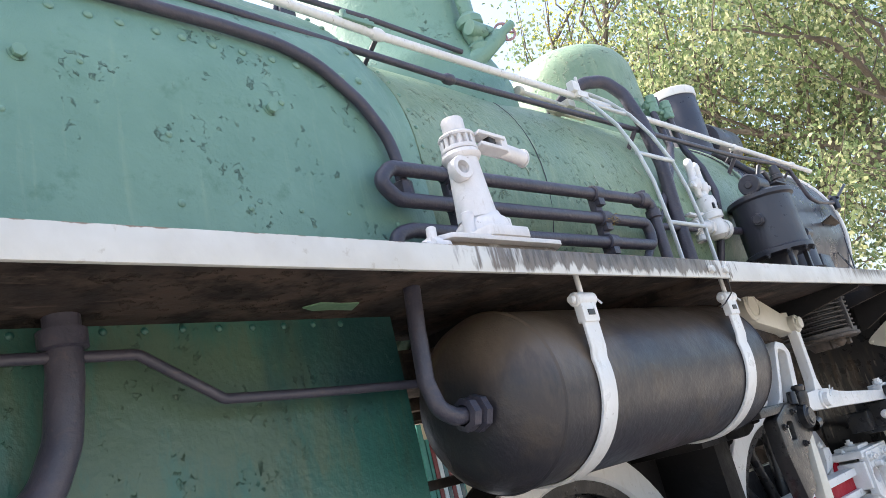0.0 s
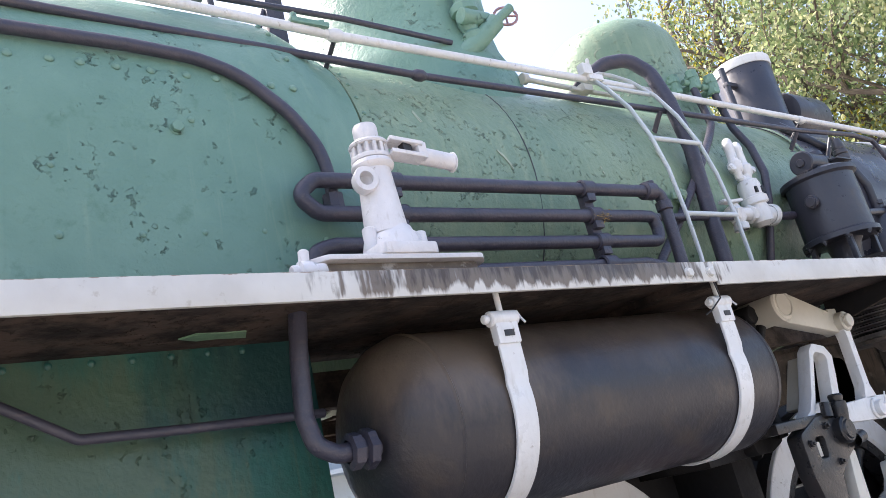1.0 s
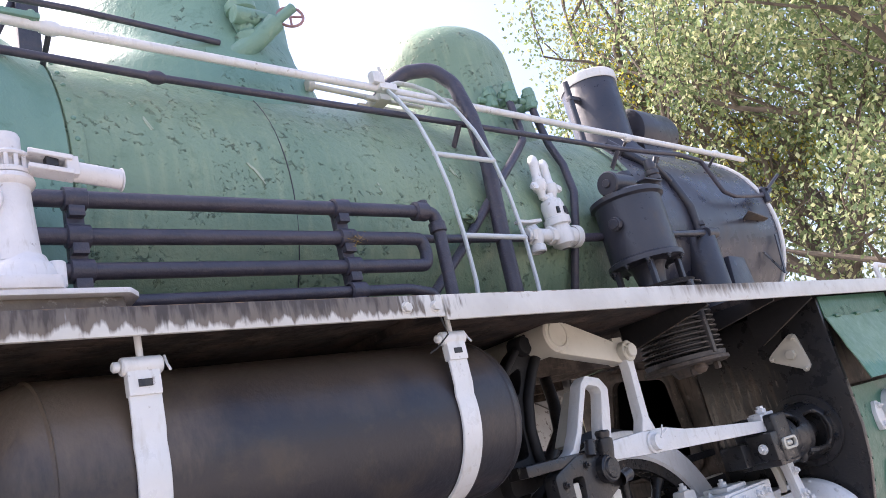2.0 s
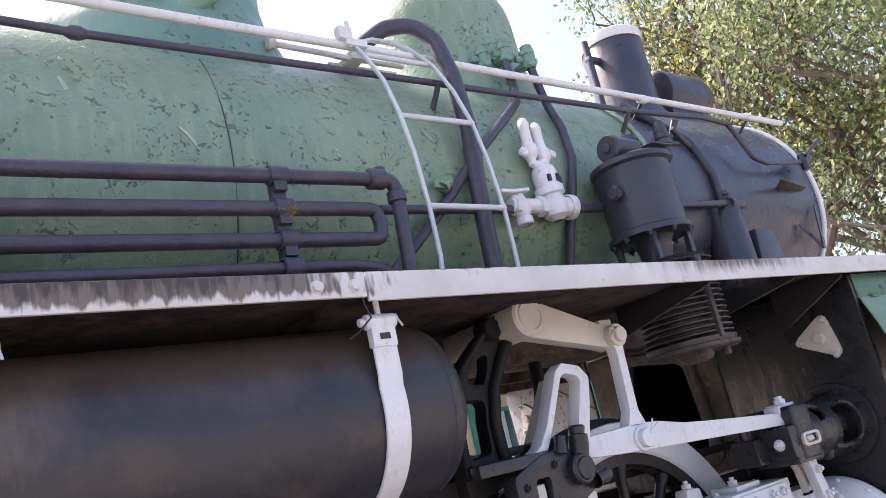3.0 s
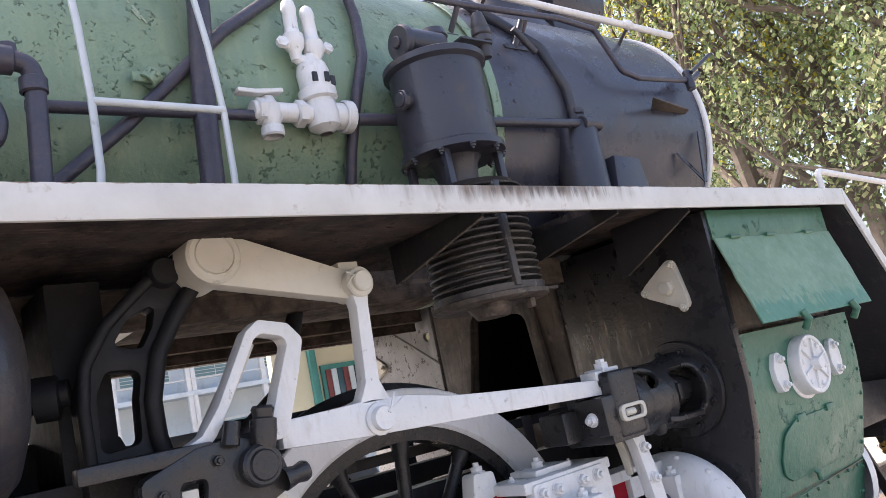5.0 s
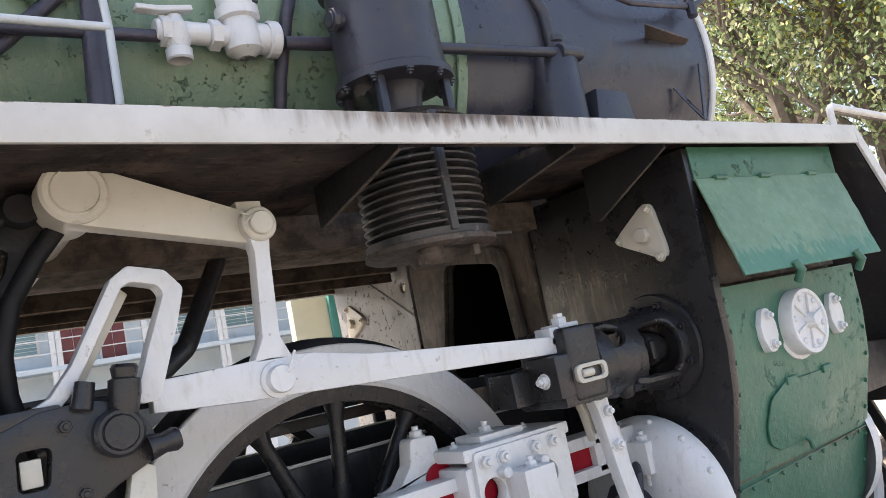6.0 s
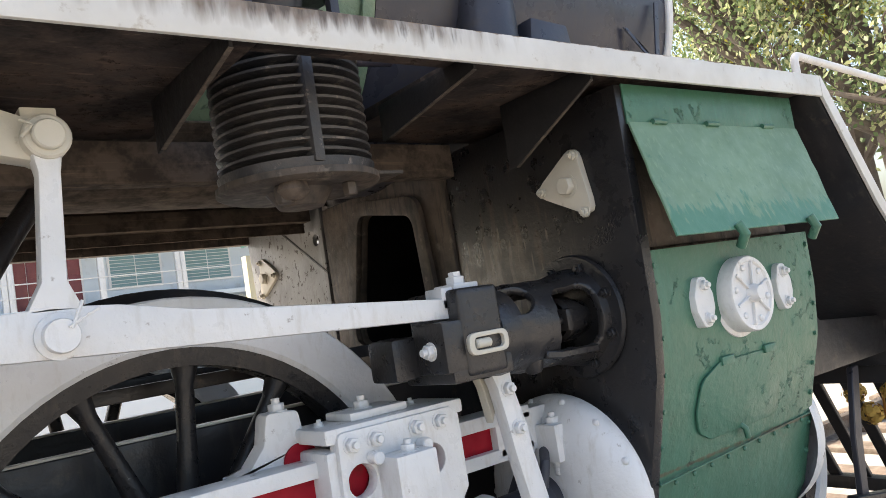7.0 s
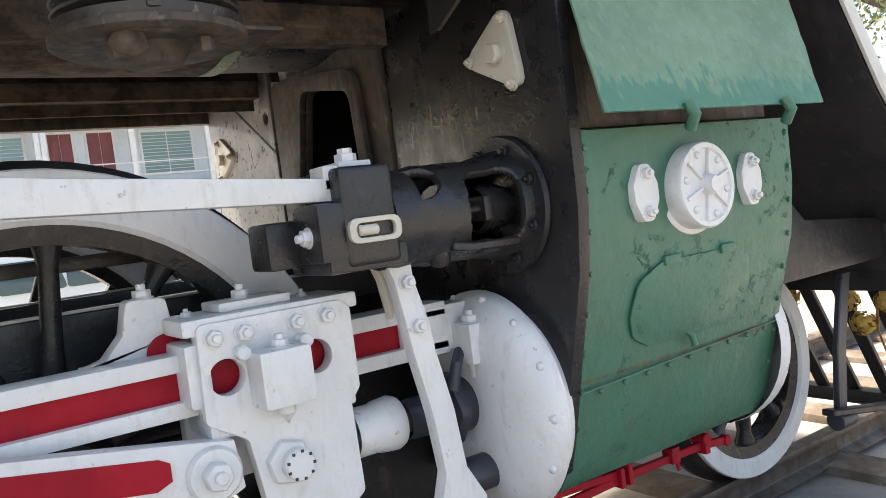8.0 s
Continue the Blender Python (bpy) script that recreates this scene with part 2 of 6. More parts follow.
STEEL = material("worn_rail_steel", (0.16, 0.14, 0.125), (0.09, 0.075, 0.065), 6.0, 0.5, 0.6, dirt=(0.1, 0.055, 0.035), dirt_scale=12, dirt_at=(0.5, 0.7), bump=0.5, bump_scale=40)
CONCRETE = material("weathered_paving", (0.34, 0.315, 0.28), (0.26, 0.243, 0.22), 1.2, 0.85, dirt=(0.13, 0.115, 0.1), dirt_scale=2.2, dirt_at=(0.5, 0.68), dirt_amount=0.75, bump=0.7, bump_scale=22)
SLEEPER = material("old_sleeper_wood", (0.16, 0.12, 0.09), (0.1, 0.075, 0.055), 6.0, 0.9, dirt=(0.27, 0.24, 0.2), dirt_scale=5, dirt_at=(0.5, 0.7), bump=0.9, bump_scale=40)
BARK = material("grey_brown_bark", (0.15, 0.125, 0.1), (0.1, 0.08, 0.065), 4.0, 0.95, bump=1.0, bump_scale=12)
WALL_PAINT = material("pale_blue_house_wall", (0.62, 0.68, 0.72), (0.56, 0.62, 0.66), 1.0, 0.8, dirt=(0.4, 0.4, 0.38), dirt_scale=1.5, dirt_at=(0.55, 0.75), bump=0.3, bump_scale=30)
WALL_CREAM = material("cream_shed_wall", (0.62, 0.57, 0.4), (0.55, 0.5, 0.36), 1.0, 0.8, bump=0.3, bump_scale=30)
TEAL = material("teal_truss_paint", (0.06, 0.25, 0.22), (0.05, 0.2, 0.18), 4.0, 0.5, bump=0.3)
ROOF = material("grey_sheet_roof", (0.4, 0.41, 0.42), (0.32, 0.33, 0.34), 2.0, 0.5, bump=0.3, bump_scale=10)
DOOR_RED = material("dull_red_door", (0.2, 0.05, 0.05), (0.16, 0.04, 0.045), 3.0, 0.5, bump=0.3)
CAR_WHITE = material("white_car_paint", (0.75, 0.77, 0.78), (0.72, 0.74, 0.75), 1.0, 0.15, bump=0.0)
TYRE_RUBBER = material("tyre_rubber", (0.02, 0.02, 0.02), (0.03, 0.03, 0.03), 4.0, 0.8)
MARIGOLD = material("marigold_petals", (0.58, 0.36, 0.08), (0.42, 0.27, 0.06), 30.0, 0.8, bump=0.8, bump_scale=90)
RIBBON = material("faded_ribbon_cloth", (0.5, 0.06, 0.05), (0.55, 0.5, 0.08), 9.0, 0.8, bump=0.3)
PINK = material("faded_pink_paint", (0.42, 0.24, 0.25), (0.34, 0.2, 0.2), 20.0, 0.6, bump=0.3)
STRAW = material("yellow_dry_grass", (0.42, 0.27, 0.05), (0.3, 0.2, 0.05), 30.0, 0.9, bump=0.4)


def glass(name, tint):
    m = bpy.data.materials.new(name)
    m.use_nodes = True
    s = m.node_tree.nodes["Principled BSDF"]
    s.inputs["Base Color"].default_value = (*tint, 1)
    s.inputs["Roughness"].default_value = 0.05
    return m


GLASS = glass("dark_window_glass", (0.05, 0.1, 0.12))
SLATS = glass("grey_green_louvre_glass", (0.2, 0.32, 0.34))


def leaf_material(name, a, b, c):
    """Thin leaves that let some light through, each its own tone."""
    m = bpy.data.materials.new(name)
    m.use_nodes = True
    nt = m.node_tree
    N, L = nt.nodes, nt.links
    geo = N.new("ShaderNodeNewGeometry")
    ramp = N.new("ShaderNodeValToRGB")
    ramp.color_ramp.elements[0].color, ramp.color_ramp.elements[1].color = (*a, 1), (*c, 1)
    mid = ramp.color_ramp.elements.new(0.55)
    mid.color = (*b, 1)
    L.new(geo.outputs["Random Per Island"], ramp.inputs["Fac"])
    sh = N["Principled BSDF"]
    sh.inputs["Roughness"].default_value = 0.42
    L.new(ramp.outputs["Color"], sh.inputs["Base Color"])
    tr = N.new("ShaderNodeBsdfTranslucent")
    L.new(ramp.outputs["Color"], tr.inputs["Color"])
    mix = N.new("ShaderNodeMixShader")
    mix.inputs["Fac"].default_value = 0.55
    L.new(sh.outputs["BSDF"], mix.inputs[1])
    L.new(tr.outputs["BSDF"], mix.inputs[2])
    L.new(mix.outputs["Shader"], N["Material Output"].inputs["Surface"])
    return m


LEAF = leaf_material("olive_green_leaves", (0.1, 0.155, 0.065), (0.22, 0.28, 0.125), (0.52, 0.52, 0.29))
LEAF_YELLOW = leaf_material("yellow_leaves", (0.3, 0.3, 0.04), (0.42, 0.38, 0.05), (0.5, 0.42, 0.05))


# ---- shape helpers: each gives a bmesh in world metres ----
def bevel(bm, w, seg=2, angle=32):
    if w <= 0:
        return bm
    bm.normal_update()
    edges = [e for e in bm.edges if len(e.link_faces) == 2 and e.calc_face_angle(0) > radians(angle)]
    if edges:
        bmesh.ops.bevel(bm, geom=edges, offset=w, segments=seg, affect="EDGES", profile=0.6)
    return bm


def join(*parts):
    out = bmesh.new()
    for p in parts:
        me = bpy.data.meshes.new("tmp")
        p.to_mesh(me)
        out.from_mesh(me)
        bpy.data.meshes.remove(me)
        p.free()
    return out


def box(x0, x1, y0, y1, z0, z1, w=0.004):
    bm = bmesh.new()
    bmesh.ops.create_cube(bm, size=1)
    for v in bm.verts:
        v.co = Vector((x0 + (v.co.x + 0.5) * (x1 - x0), y0 + (v.co.y + 0.5) * (y1 - y0), z0 + (v.co.z + 0.5) * (z1 - z0)))
    return bevel(bm, min(w, 0.3 * min(x1 - x0, y1 - y0, z1 - z0)), 2)


AXES = {"x": lambda u, v, a: Vector((a, u, v)), "y": lambda u, v, a: Vector((u, a, v)), "z": lambda u, v, a: Vector((u, v, a))}


def plate(outer, a0, a1, axis="y", holes=(), w=0.004):
    """A flat piece cut from an outline (in the plane across axis), with holes, from a0 to a1 along the axis."""
    bm = bmesh.new()
    to = AXES[axis]
    edges = []
    for loop in (outer, *holes):
        vs = [bm.verts.new(to(u, v, a0)) for u, v in loop]
        edges += [bm.edges.new((vs[i - 1], vs[i])) for i in range(len(vs))]
    if holes:
        bmesh.ops.triangle_fill(bm, use_beauty=True, use_dissolve=False, edges=edges)
    else:
        bm.faces.new(bm.verts[:])
    r = bmesh.ops.extrude_face_region(bm, geom=bm.faces[:])
    shift = to(0, 0, a1) - to(0, 0, a0)
    for v in r["geom"]:
        if isinstance(v, bmesh.types.BMVert):
            v.co += shift
    bmesh.ops.recalc_face_normals(bm, faces=bm.faces[:])
    return bevel(bm, w, 2, 40)


def frame_of(d):
    d = Vector(d).normalized()
    u = d.orthogonal().normalized()
    return d, u, d.cross(u)


def lathe(profile, p, d, n=32, closed=False):
    """profile: (radius, distance along d) pairs, turned round the line through p along d."""
    d, u, v = frame_of(d)
    p = Vector(p)
    bm = bmesh.new()
    rings = []
    for r, a in profile:
        if r < 1e-5:
            rings.append([bm.verts.new(p + d * a)])
        else:
            rings.append([bm.verts.new(p + d * a + (u * math.cos(2 * math.pi * i / n) + v * math.sin(2 * math.pi * i / n)) * r) for i in range(n)])
    pairs = list(zip(rings, rings[1:]))
    if closed:
        pairs.append((rings[-1], rings[0]))
    for A, B in pairs:
        for i in range(n):
            j = (i + 1) % n
            if len(A) == 1 and len(B) == 1:
                continue
            if len(A) == 1:
                bm.faces.new((A[0], B[i], B[j]))
            elif len(B) == 1:
                bm.faces.new((A[i], B[0], A[j]))
            else:
                bm.faces.new((A[i], B[i], B[j], A[j]))
    bmesh.ops.recalc_face_normals(bm, faces=bm.faces[:])
    return bm


def cyl(p0, p1, r, n=24, w=0.003):
    p0, p1 = Vector(p0), Vector(p1)
    h = (p1 - p0).length
    w = min(w, r * 0.4, h * 0.4)
    return lathe([(0, 0), (r - w, 0), (r, w), (r, h - w), (r - w, h), (0, h)], p0, p1 - p0, n)


def fillet(pts, r, steps=6):
    """A polyline with its corners rounded to radius r."""
    pts = [Vector(p) for p in pts]
    out = [pts[0]]
    for a, b, c in zip(pts, pts[1:], pts[2:]):
        u, v = (a - b).normalized(), (c - b).normalized()
        ang = u.angle(v)
        if ang > 3.05:
            out.append(b)
            continue
        k = min(r / math.tan(ang / 2), 0.48 * (a - b).length, 0.48 * (c - b).length)
        p, q = b + u * k, b + v * k
        for i in range(steps + 1):
            t = i / steps
            out.append(p * (1 - t) ** 2 + b * 2 * t * (1 - t) + q * t ** 2)
    out.append(pts[-1])
    return out


def tube(pts, r, n=14, bend=0.0, flat=1.0):
    """A round bar or pipe along a line; flat below 1 squashes it."""
    pts = fillet(pts, bend) if bend else [Vector(p) for p in pts]
    bm = bmesh.new()
    rings = []
    u = None
    for i, p in enumerate(pts):
        d = (pts[min(i + 1, len(pts) - 1)] - pts[max(i - 1, 0)]).normalized()
        if u is None:
            u = d.orthogonal().normalized()
        u = (u - d * u.dot(d)).normalized()
        v = d.cross(u)
        rr = r[i] if isinstance(r, (list, tuple)) else r
        rings.append([bm.verts.new(p + (u * math.cos(2 * math.pi * k / n) + v * flat * math.sin(2 * math.pi * k / n)) * rr) for k in range(n)])
    for A, B in zip(rings, rings[1:]):
        for k in range(n):
            bm.faces.new((A[k], A[(k + 1) % n], B[(k + 1) % n], B[k]))
    bm.faces.new(rings[0][::-1])
    bm.faces.new(rings[-1])
    bmesh.ops.recalc_face_normals(bm, faces=bm.faces[:])
    return bm


def sweep(pts, half_w, half_t, side):
    """A flat bar along a line; side is the direction of its width."""
    pts = [Vector(p) for p in pts]
    bm = bmesh.new()
    rings = []
    s = Vector(side).normalized()
    for i, p in enumerate(pts):
        d = (pts[min(i + 1, len(pts) - 1)] - pts[max(i - 1, 0)]).normalized()
        nrm = d.cross(s).normalized()
        rings.append([bm.verts.new(p + s * a * half_w + nrm * b * half_t) for a, b in ((1, 1), (-1, 1), (-1, -1), (1, -1))])
    for A, B in zip(rings, rings[1:]):
        for k in range(4):
            bm.faces.new((A[k], A[(k + 1) % 4], B[(k + 1) % 4], B[k]))
    bm.faces.new(rings[0][::-1])
    bm.faces.new(rings[-1])
    bmesh.ops.recalc_face_normals(bm, faces=bm.faces[:])
    return bevel(bm, min(half_t, half_w) * 0.35, 1, 50)


def ring_arc(c, r, a0, a1, n=12):
    return [(c[0] + r * math.cos(radians(a0 + (a1 - a0) * i / n)), c[1] + r * math.sin(radians(a0 + (a1 - a0) * i / n))) for i in range(n + 1)]


def round_poly(pts, r, n=4):
    out = []
    k = len(pts)
    for i in range(k):
        a, b, c = Vector(pts[i - 1]), Vector(pts[i]), Vector(pts[(i + 1) % k])
        u, v = (a - b).normalized(), (c - b).normalized()
        t = min(r / math.tan(u.angle(v) / 2), 0.45 * (a - b).length, 0.45 * (c - b).length)
        p, q = b + u * t, b + v * t
        for j in range(n + 1):
            s = j / n
            w = p * (1 - s) ** 2 + b * 2 * s * (1 - s) + q * s ** 2
            out.append((w.x, w.y))
    return out


def circle(c, r, n=24):
    return [(c[0] + r * math.cos(2 * math.pi * i / n), c[1] + r * math.sin(2 * math.pi * i / n)) for i in range(n)]


ORIGIN = {}


def mesh_of(name, bm, mat, origin):
    bmesh.ops.translate(bm, verts=bm.verts[:], vec=-Vector(origin))
    bm.normal_update()
    for f in bm.faces:
        f.smooth = True
    for e in bm.edges:
        if len(e.link_faces) == 2 and e.calc_face_angle(0) > radians(38):
            e.smooth = False
    me = bpy.data.meshes.new(name)
    bm.to_mesh(me)
    bm.free()
    me.materials.append(mat)
    return me


def thing(name, base, label, category, group="", kind=""):
    ob = new(name)
    ob.location = base
    ORIGIN[ob] = Vector(base)
    return tagged(ob, label, category, group, kind)


def part(name, bm, mat, parent, label=""):
    o = ORIGIN[parent]
    ob = new(name, mesh_of(name, bm, mat, o))
    ob.parent = parent
    ORIGIN[ob] = o
    return tagged(ob, label)


def solid(name, bm, mat, label, category, base=(0, 0, 0), kind="", group=""):
    ob = new(name, mesh_of(name, bm, mat, base))
    ob.location = base
    ORIGIN[ob] = Vector(base)
    return tagged(ob, label, category, group, kind)


BOLTS = {}


def bolt(parent, p, d, r=0.012, mat=None, name="bolt", stud=True):
    """A hexagon nut with washer and stud, out of a shared mesh."""
    key = (round(r, 4), mat.name, stud, name)
    if key not in BOLTS:
        h = r * 0.9
        bm = join(lathe([(0, -0.004), (r * 1.25, -0.004), (r * 1.25, 0.002), (0, 0.002)], (0, 0, 0), (0, 0, 1), 16),
                  bevel(lathe([(0, 0), (r, 0), (r, h), (0, h)], (0, 0, 0), (0, 0, 1), 6), r * 0.08, 1, 50))
        if stud:
            bm = join(bm, cyl((0, 0, 0), (0, 0, h * 1.7), r * 0.5, 10, 0.001))
        BOLTS[key] = mesh_of(name, bm, mat, (0, 0, 0))
    ob = new(name, BOLTS[key])
    ob.parent = parent
    q = Vector(d).to_track_quat("Z", "Y")
    ob.rotation_mode = "QUATERNION"
    ob.rotation_quaternion = q
    ob.location = Vector(p) - ORIGIN[parent]
    return ob


def rivet(parent, p, d, r, mat, name="rivet"):
    key = (round(r, 4), mat.name, "rivet")
    if key not in BOLTS:
        BOLTS[key] = mesh_of(name, lathe([(r, -0.003), (r * 0.95, r * 0.25), (r * 0.6, r * 0.6), (0, r * 0.72)], (0, 0, 0), (0, 0, 1), 10), mat, (0, 0, 0))
    ob = new(name, BOLTS[key])
    ob.parent = parent
    ob.rotation_mode = "QUATERNION"
    ob.rotation_quaternion = Vector(d).to_track_quat("Z", "Y")
    ob.location = Vector(p) - ORIGIN[parent]
    return ob


# ---- ground and track ----
YC = 2.22                    # centre line of the locomotive
GZ = -0.06                   # ground
RAIL_Z = 0.07                # top of rail
gb = bmesh.new()
bmesh.ops.create_grid(gb, x_segments=60, y_segments=60, size=1)
for v in gb.verts:
    v.co.x, v.co.y = math.copysign(abs(v.co.x) ** 3 * 400, v.co.x), math.copysign(abs(v.co.y) ** 3 * 400, v.co.y)
    v.co.z = GZ - 0.02 + 0.012 * noise.noise(Vector((v.co.x * 0.7, v.co.y * 0.7, 0)))
solid("ground", gb, CONCRETE, "pale dusty concrete ground with stains round the track", "ground", kind="structure")
for yy in (YC - 0.535, YC + 0.535):
    prof = [(yy - 0.055, GZ), (yy + 0.055, GZ), (yy + 0.055, GZ + 0.012), (yy + 0.01, GZ + 0.03), (yy + 0.01, RAIL_Z - 0.035), (yy + 0.033, RAIL_Z - 0.026),
            (yy + 0.033, RAIL_Z), (yy - 0.033, RAIL_Z), (yy - 0.033, RAIL_Z - 0.026), (yy - 0.01, RAIL_Z - 0.035), (yy - 0.01, GZ + 0.03), (yy - 0.055, GZ + 0.012)]
    solid("rail", plate(prof, -14, 30, "x", w=0.003), STEEL, "rusty steel rail with a dull worn head", "rail", kind="structure")
for i in range(40):
    x = -6 + i * 0.62
    solid("sleeper", box(x, x + 0.21, YC - 0.95, YC + 0.95, GZ - 0.05, GZ + 0.012 + 0.006 * random.random(), 0.012), SLEEPER,
          "old dusty wooden sleeper sunk beneath the rails", "sleeper", group="sleepers of the track")

# ---- the locomotive ----
BASE = (4.45, YC, RAIL_Z)
loco = thing("steam_locomotive", BASE, "preserved green and black steam locomotive with white painted motion parts", "locomotive")
loco["label"] = "preserved green and black steam locomotive with white painted rods"
BZ, BR, FR = 2.45, 0.674, 0.775     # boiler axis height, barrel and firebox radius


def barrel(x0, x1, r0, r1, n=72, wobble=0.004):
    bm = bmesh.new()
    k = max(2, int((x1 - x0) / 0.05))
    rings = []
    for i in range(k + 1):
        t = i / k
        x, r = x0 + (x1 - x0) * t, r0 + (r1 - r0) * t
        ring = []
        for j in range(n):
            a = 2 * math.pi * j / n
            rr = r + wobble * noise.noise(Vector((x * 3, math.cos(a) * 3, math.sin(a) * 3)))
            ring.append(bm.verts.new((x, YC + rr * math.cos(a), BZ + rr * math.sin(a))))
        rings.append(ring)
    for A, B in zip(rings, rings[1:]):
        for j in range(n):
            bm.faces.new((A[j], A[(j + 1) % n], B[(j + 1) % n], B[j]))
    bm.faces.new(rings[0])
    bm.faces.new(rings[-1][::-1])
    bmesh.ops.recalc_face_normals(bm, faces=bm.faces[:])
    return bm


def firebox_profile(r, bottom):
    pts = [(YC - r, bottom)] + [(YC - r, bottom + (BZ - bottom) * i / 6) for i in range(1, 6)]
    pts += [(YC - r * math.cos(radians(a)), BZ + r * math.sin(radians(a))) for a in range(0, 181, 5)]
    return pts + [(YC + r, bottom)]


boiler = part("boiler_barrel", barrel(2.02, 4.86, BR, BR), GREEN_BARREL, loco, "faded green boiler barrel with flaking paint")
fb = bmesh.new()
rows_ = []
for x, r in ((-2.4, FR), (-1.0, FR), (0.2, FR), (1.0, FR), (1.5, FR), (1.74, FR), (1.82, FR - 0.006), (1.9, FR - 0.035), (1.98, BR + 0.022), (2.03, BR + 0.012)):
    rows_.append([fb.verts.new((x, y, z)) for y, z in firebox_profile(r, 1.878)])
for A, B in zip(rows_, rows_[1:]):
    for j in range(len(A) - 1):
        fb.faces.new((A[j], A[j + 1], B[j + 1], B[j]))
bmesh.ops.recalc_face_normals(fb, faces=fb.faces[:])
firebox = part("firebox_wrapper", fb, GREEN, loco, "green firebox wrapper with staybolt heads and blistered paint")
for xs, rr in ((2.06, BR + 0.006), (4.83, BR + 0.012)):
    part("boiler_band", lathe([(rr, -0.022), (rr + 0.004, -0.02), (rr + 0.004, 0.02), (rr, 0.022)], (xs, YC, BZ), (1, 0, 0), 72), GREEN_BARREL, boiler)
part("seam", lathe([(BR + 0.001, 0), (BR + 0.004, 0.002), (BR + 0.001, 0.005)], (2.735, YC, BZ), (1, 0, 0), 72), BLACK, boiler, "dark open joint between cladding sheets")
# thin plate added under the barrel to darken its green belly
arc_ = [radians(a) for a in range(-128, -51, 4)]
part("belly_plate", plate([(YC + (BR + 0.016) * math.cos(a), BZ + (BR + 0.016) * math.sin(a)) for a in arc_] + [(YC + (BR + 0.008) * math.cos(a), BZ + (BR + 0.008) * math.sin(a)) for a in arc_[::-1]], 2.1, 4.8, "x", w=0.0), UNDER, boiler, "thin brown plate added under the boiler's belly")
# scuffs through the paint
for sx, sz, ex, ez, n in ((2.27, 2.68, 2.31, 2.58, 5), (2.55, 2.59, 2.64, 2.45, 7), (3.49, 2.64, 3.545, 2.54, 6), (2.24, 2.74, 2.26, 2.71, 2), (3.1, 2.5, 3.13, 2.44, 3)):
    for i in range(n):
        t0 = random.uniform(0, 0.7)
        t1 = t0 + random.uniform(0.1, 0.35)
        o = random.uniform(-0.006, 0.006)
        ps = []
        for t in (t0, (t0 + t1) / 2, t1):
            z = sz + (ez - sz) * t
            ps.append((sx + (ex - sx) * t + o, YC - math.sqrt((BR + 0.0015) ** 2 - (z - BZ) ** 2), z))
        part("paint_scuff", sweep(ps, random.uniform(0.0015, 0.004), 0.001, (1, 0, 0.3)), SCUFF, boiler)
# staybolt heads and cover rivets of the firebox
for i in range(9):
    for j in range(4):
        x, z = 0.42 + i * 0.17 + 0.02 * random.uniform(-1, 1), 1.98 + j * 0.17 + 0.015 * random.uniform(-1, 1)
        y = YC - FR if z < BZ else YC - math.sqrt(max(FR ** 2 - (z - BZ) ** 2, 0))
        if random.random() < 0.5:
            rivet(firebox, (x, y, z), (0, -1, 0.0), 0.007 + 0.005 * random.random(), GREEN)
for i in range(17):
    a = radians(13.4)
    x = 0.45 + i * 0.083 + 0.012 * random.uniform(-1, 1)
    rivet(firebox, (x, YC - FR * math.cos(a), BZ + FR * math.sin(a)), (0, -math.cos(a), math.sin(a)), 0.0125, GREEN)
for a in (24, 30, 37, 44):
    a = radians(a)
    rivet(firebox, (1.79, YC - FR * math.cos(a), BZ + FR * math.sin(a)), (0, -math.cos(a), math.sin(a)), 0.009, GREEN)
for x, z in ((0.78, 2.47), (1.4, 2.45)):
    bolt(firebox, (x, YC - FR, z), (0, -1, 0), 0.017, GREEN, "wash_out_plug", False)
# flange bracket where the wrapper meets the barrel, high up
part("cladding_clip", join(box(1.86, 2.0, 1.56, 1.6, 2.955, 2.975), cyl((1.88, 1.58, 2.96), (1.88, 1.58, 3.0), 0.012), cyl((1.98, 1.58, 2.95), (1.98, 1.58, 2.99), 0.012)), GREEN, boiler)

lower = part("firebox_side", join(box(-2.4, 1.66, 1.445, 1.47, 1.12, 1.875, 0.004), box(-2.4, 1.66, 2.96, 2.99, 1.12, 1.875)), GREEN_LOW, loco, "lower firebox side, green darkened for shade, with rain streaks")
part("firebox_front_plate", box(1.63, 1.66, 1.475, 2.95, 1.05, 1.9), FRAME, loco)
for i in range(12):
    rivet(lower, (0.55 + i * 0.085, 1.445, 1.845 + 0.004 * random.random()), (0, -1, 0), 0.009, GREEN_LOW)
part("ash_pan", box(-2.4, 1.6, 1.62, 2.82, 0.62, 1.12, 0.02), FRAME, loco)

smokebox = part("smokebox", barrel(4.86, 6.26, BR + 0.004, BR + 0.004), SMOKE, loco, "black smokebox with faint rust stains")
part("smokebox_front_ring", lathe([(BR - 0.06, 0), (BR + 0.012, 0), (BR + 0.018, 0.006), (BR + 0.018, 0.03), (BR + 0.01, 0.036), (BR - 0.06, 0.036)], (6.25, YC, BZ), (1, 0, 0), 72), WHITE, smokebox, "white painted rim of the smokebox front")
part("smokebox_door", lathe([(0, 0.16), (0.2, 0.145), (0.4, 0.1), (0.56, 0.03), (0.57, 0), (0, 0)], (6.28, YC, BZ), (1, 0, 0), 48), SMOKE, smokebox)
part("smokebox_saddle", box(5.25, 5.95, YC - 0.5, YC + 0.5, 1.81, 1.9, 0.03), FRAME, loco)
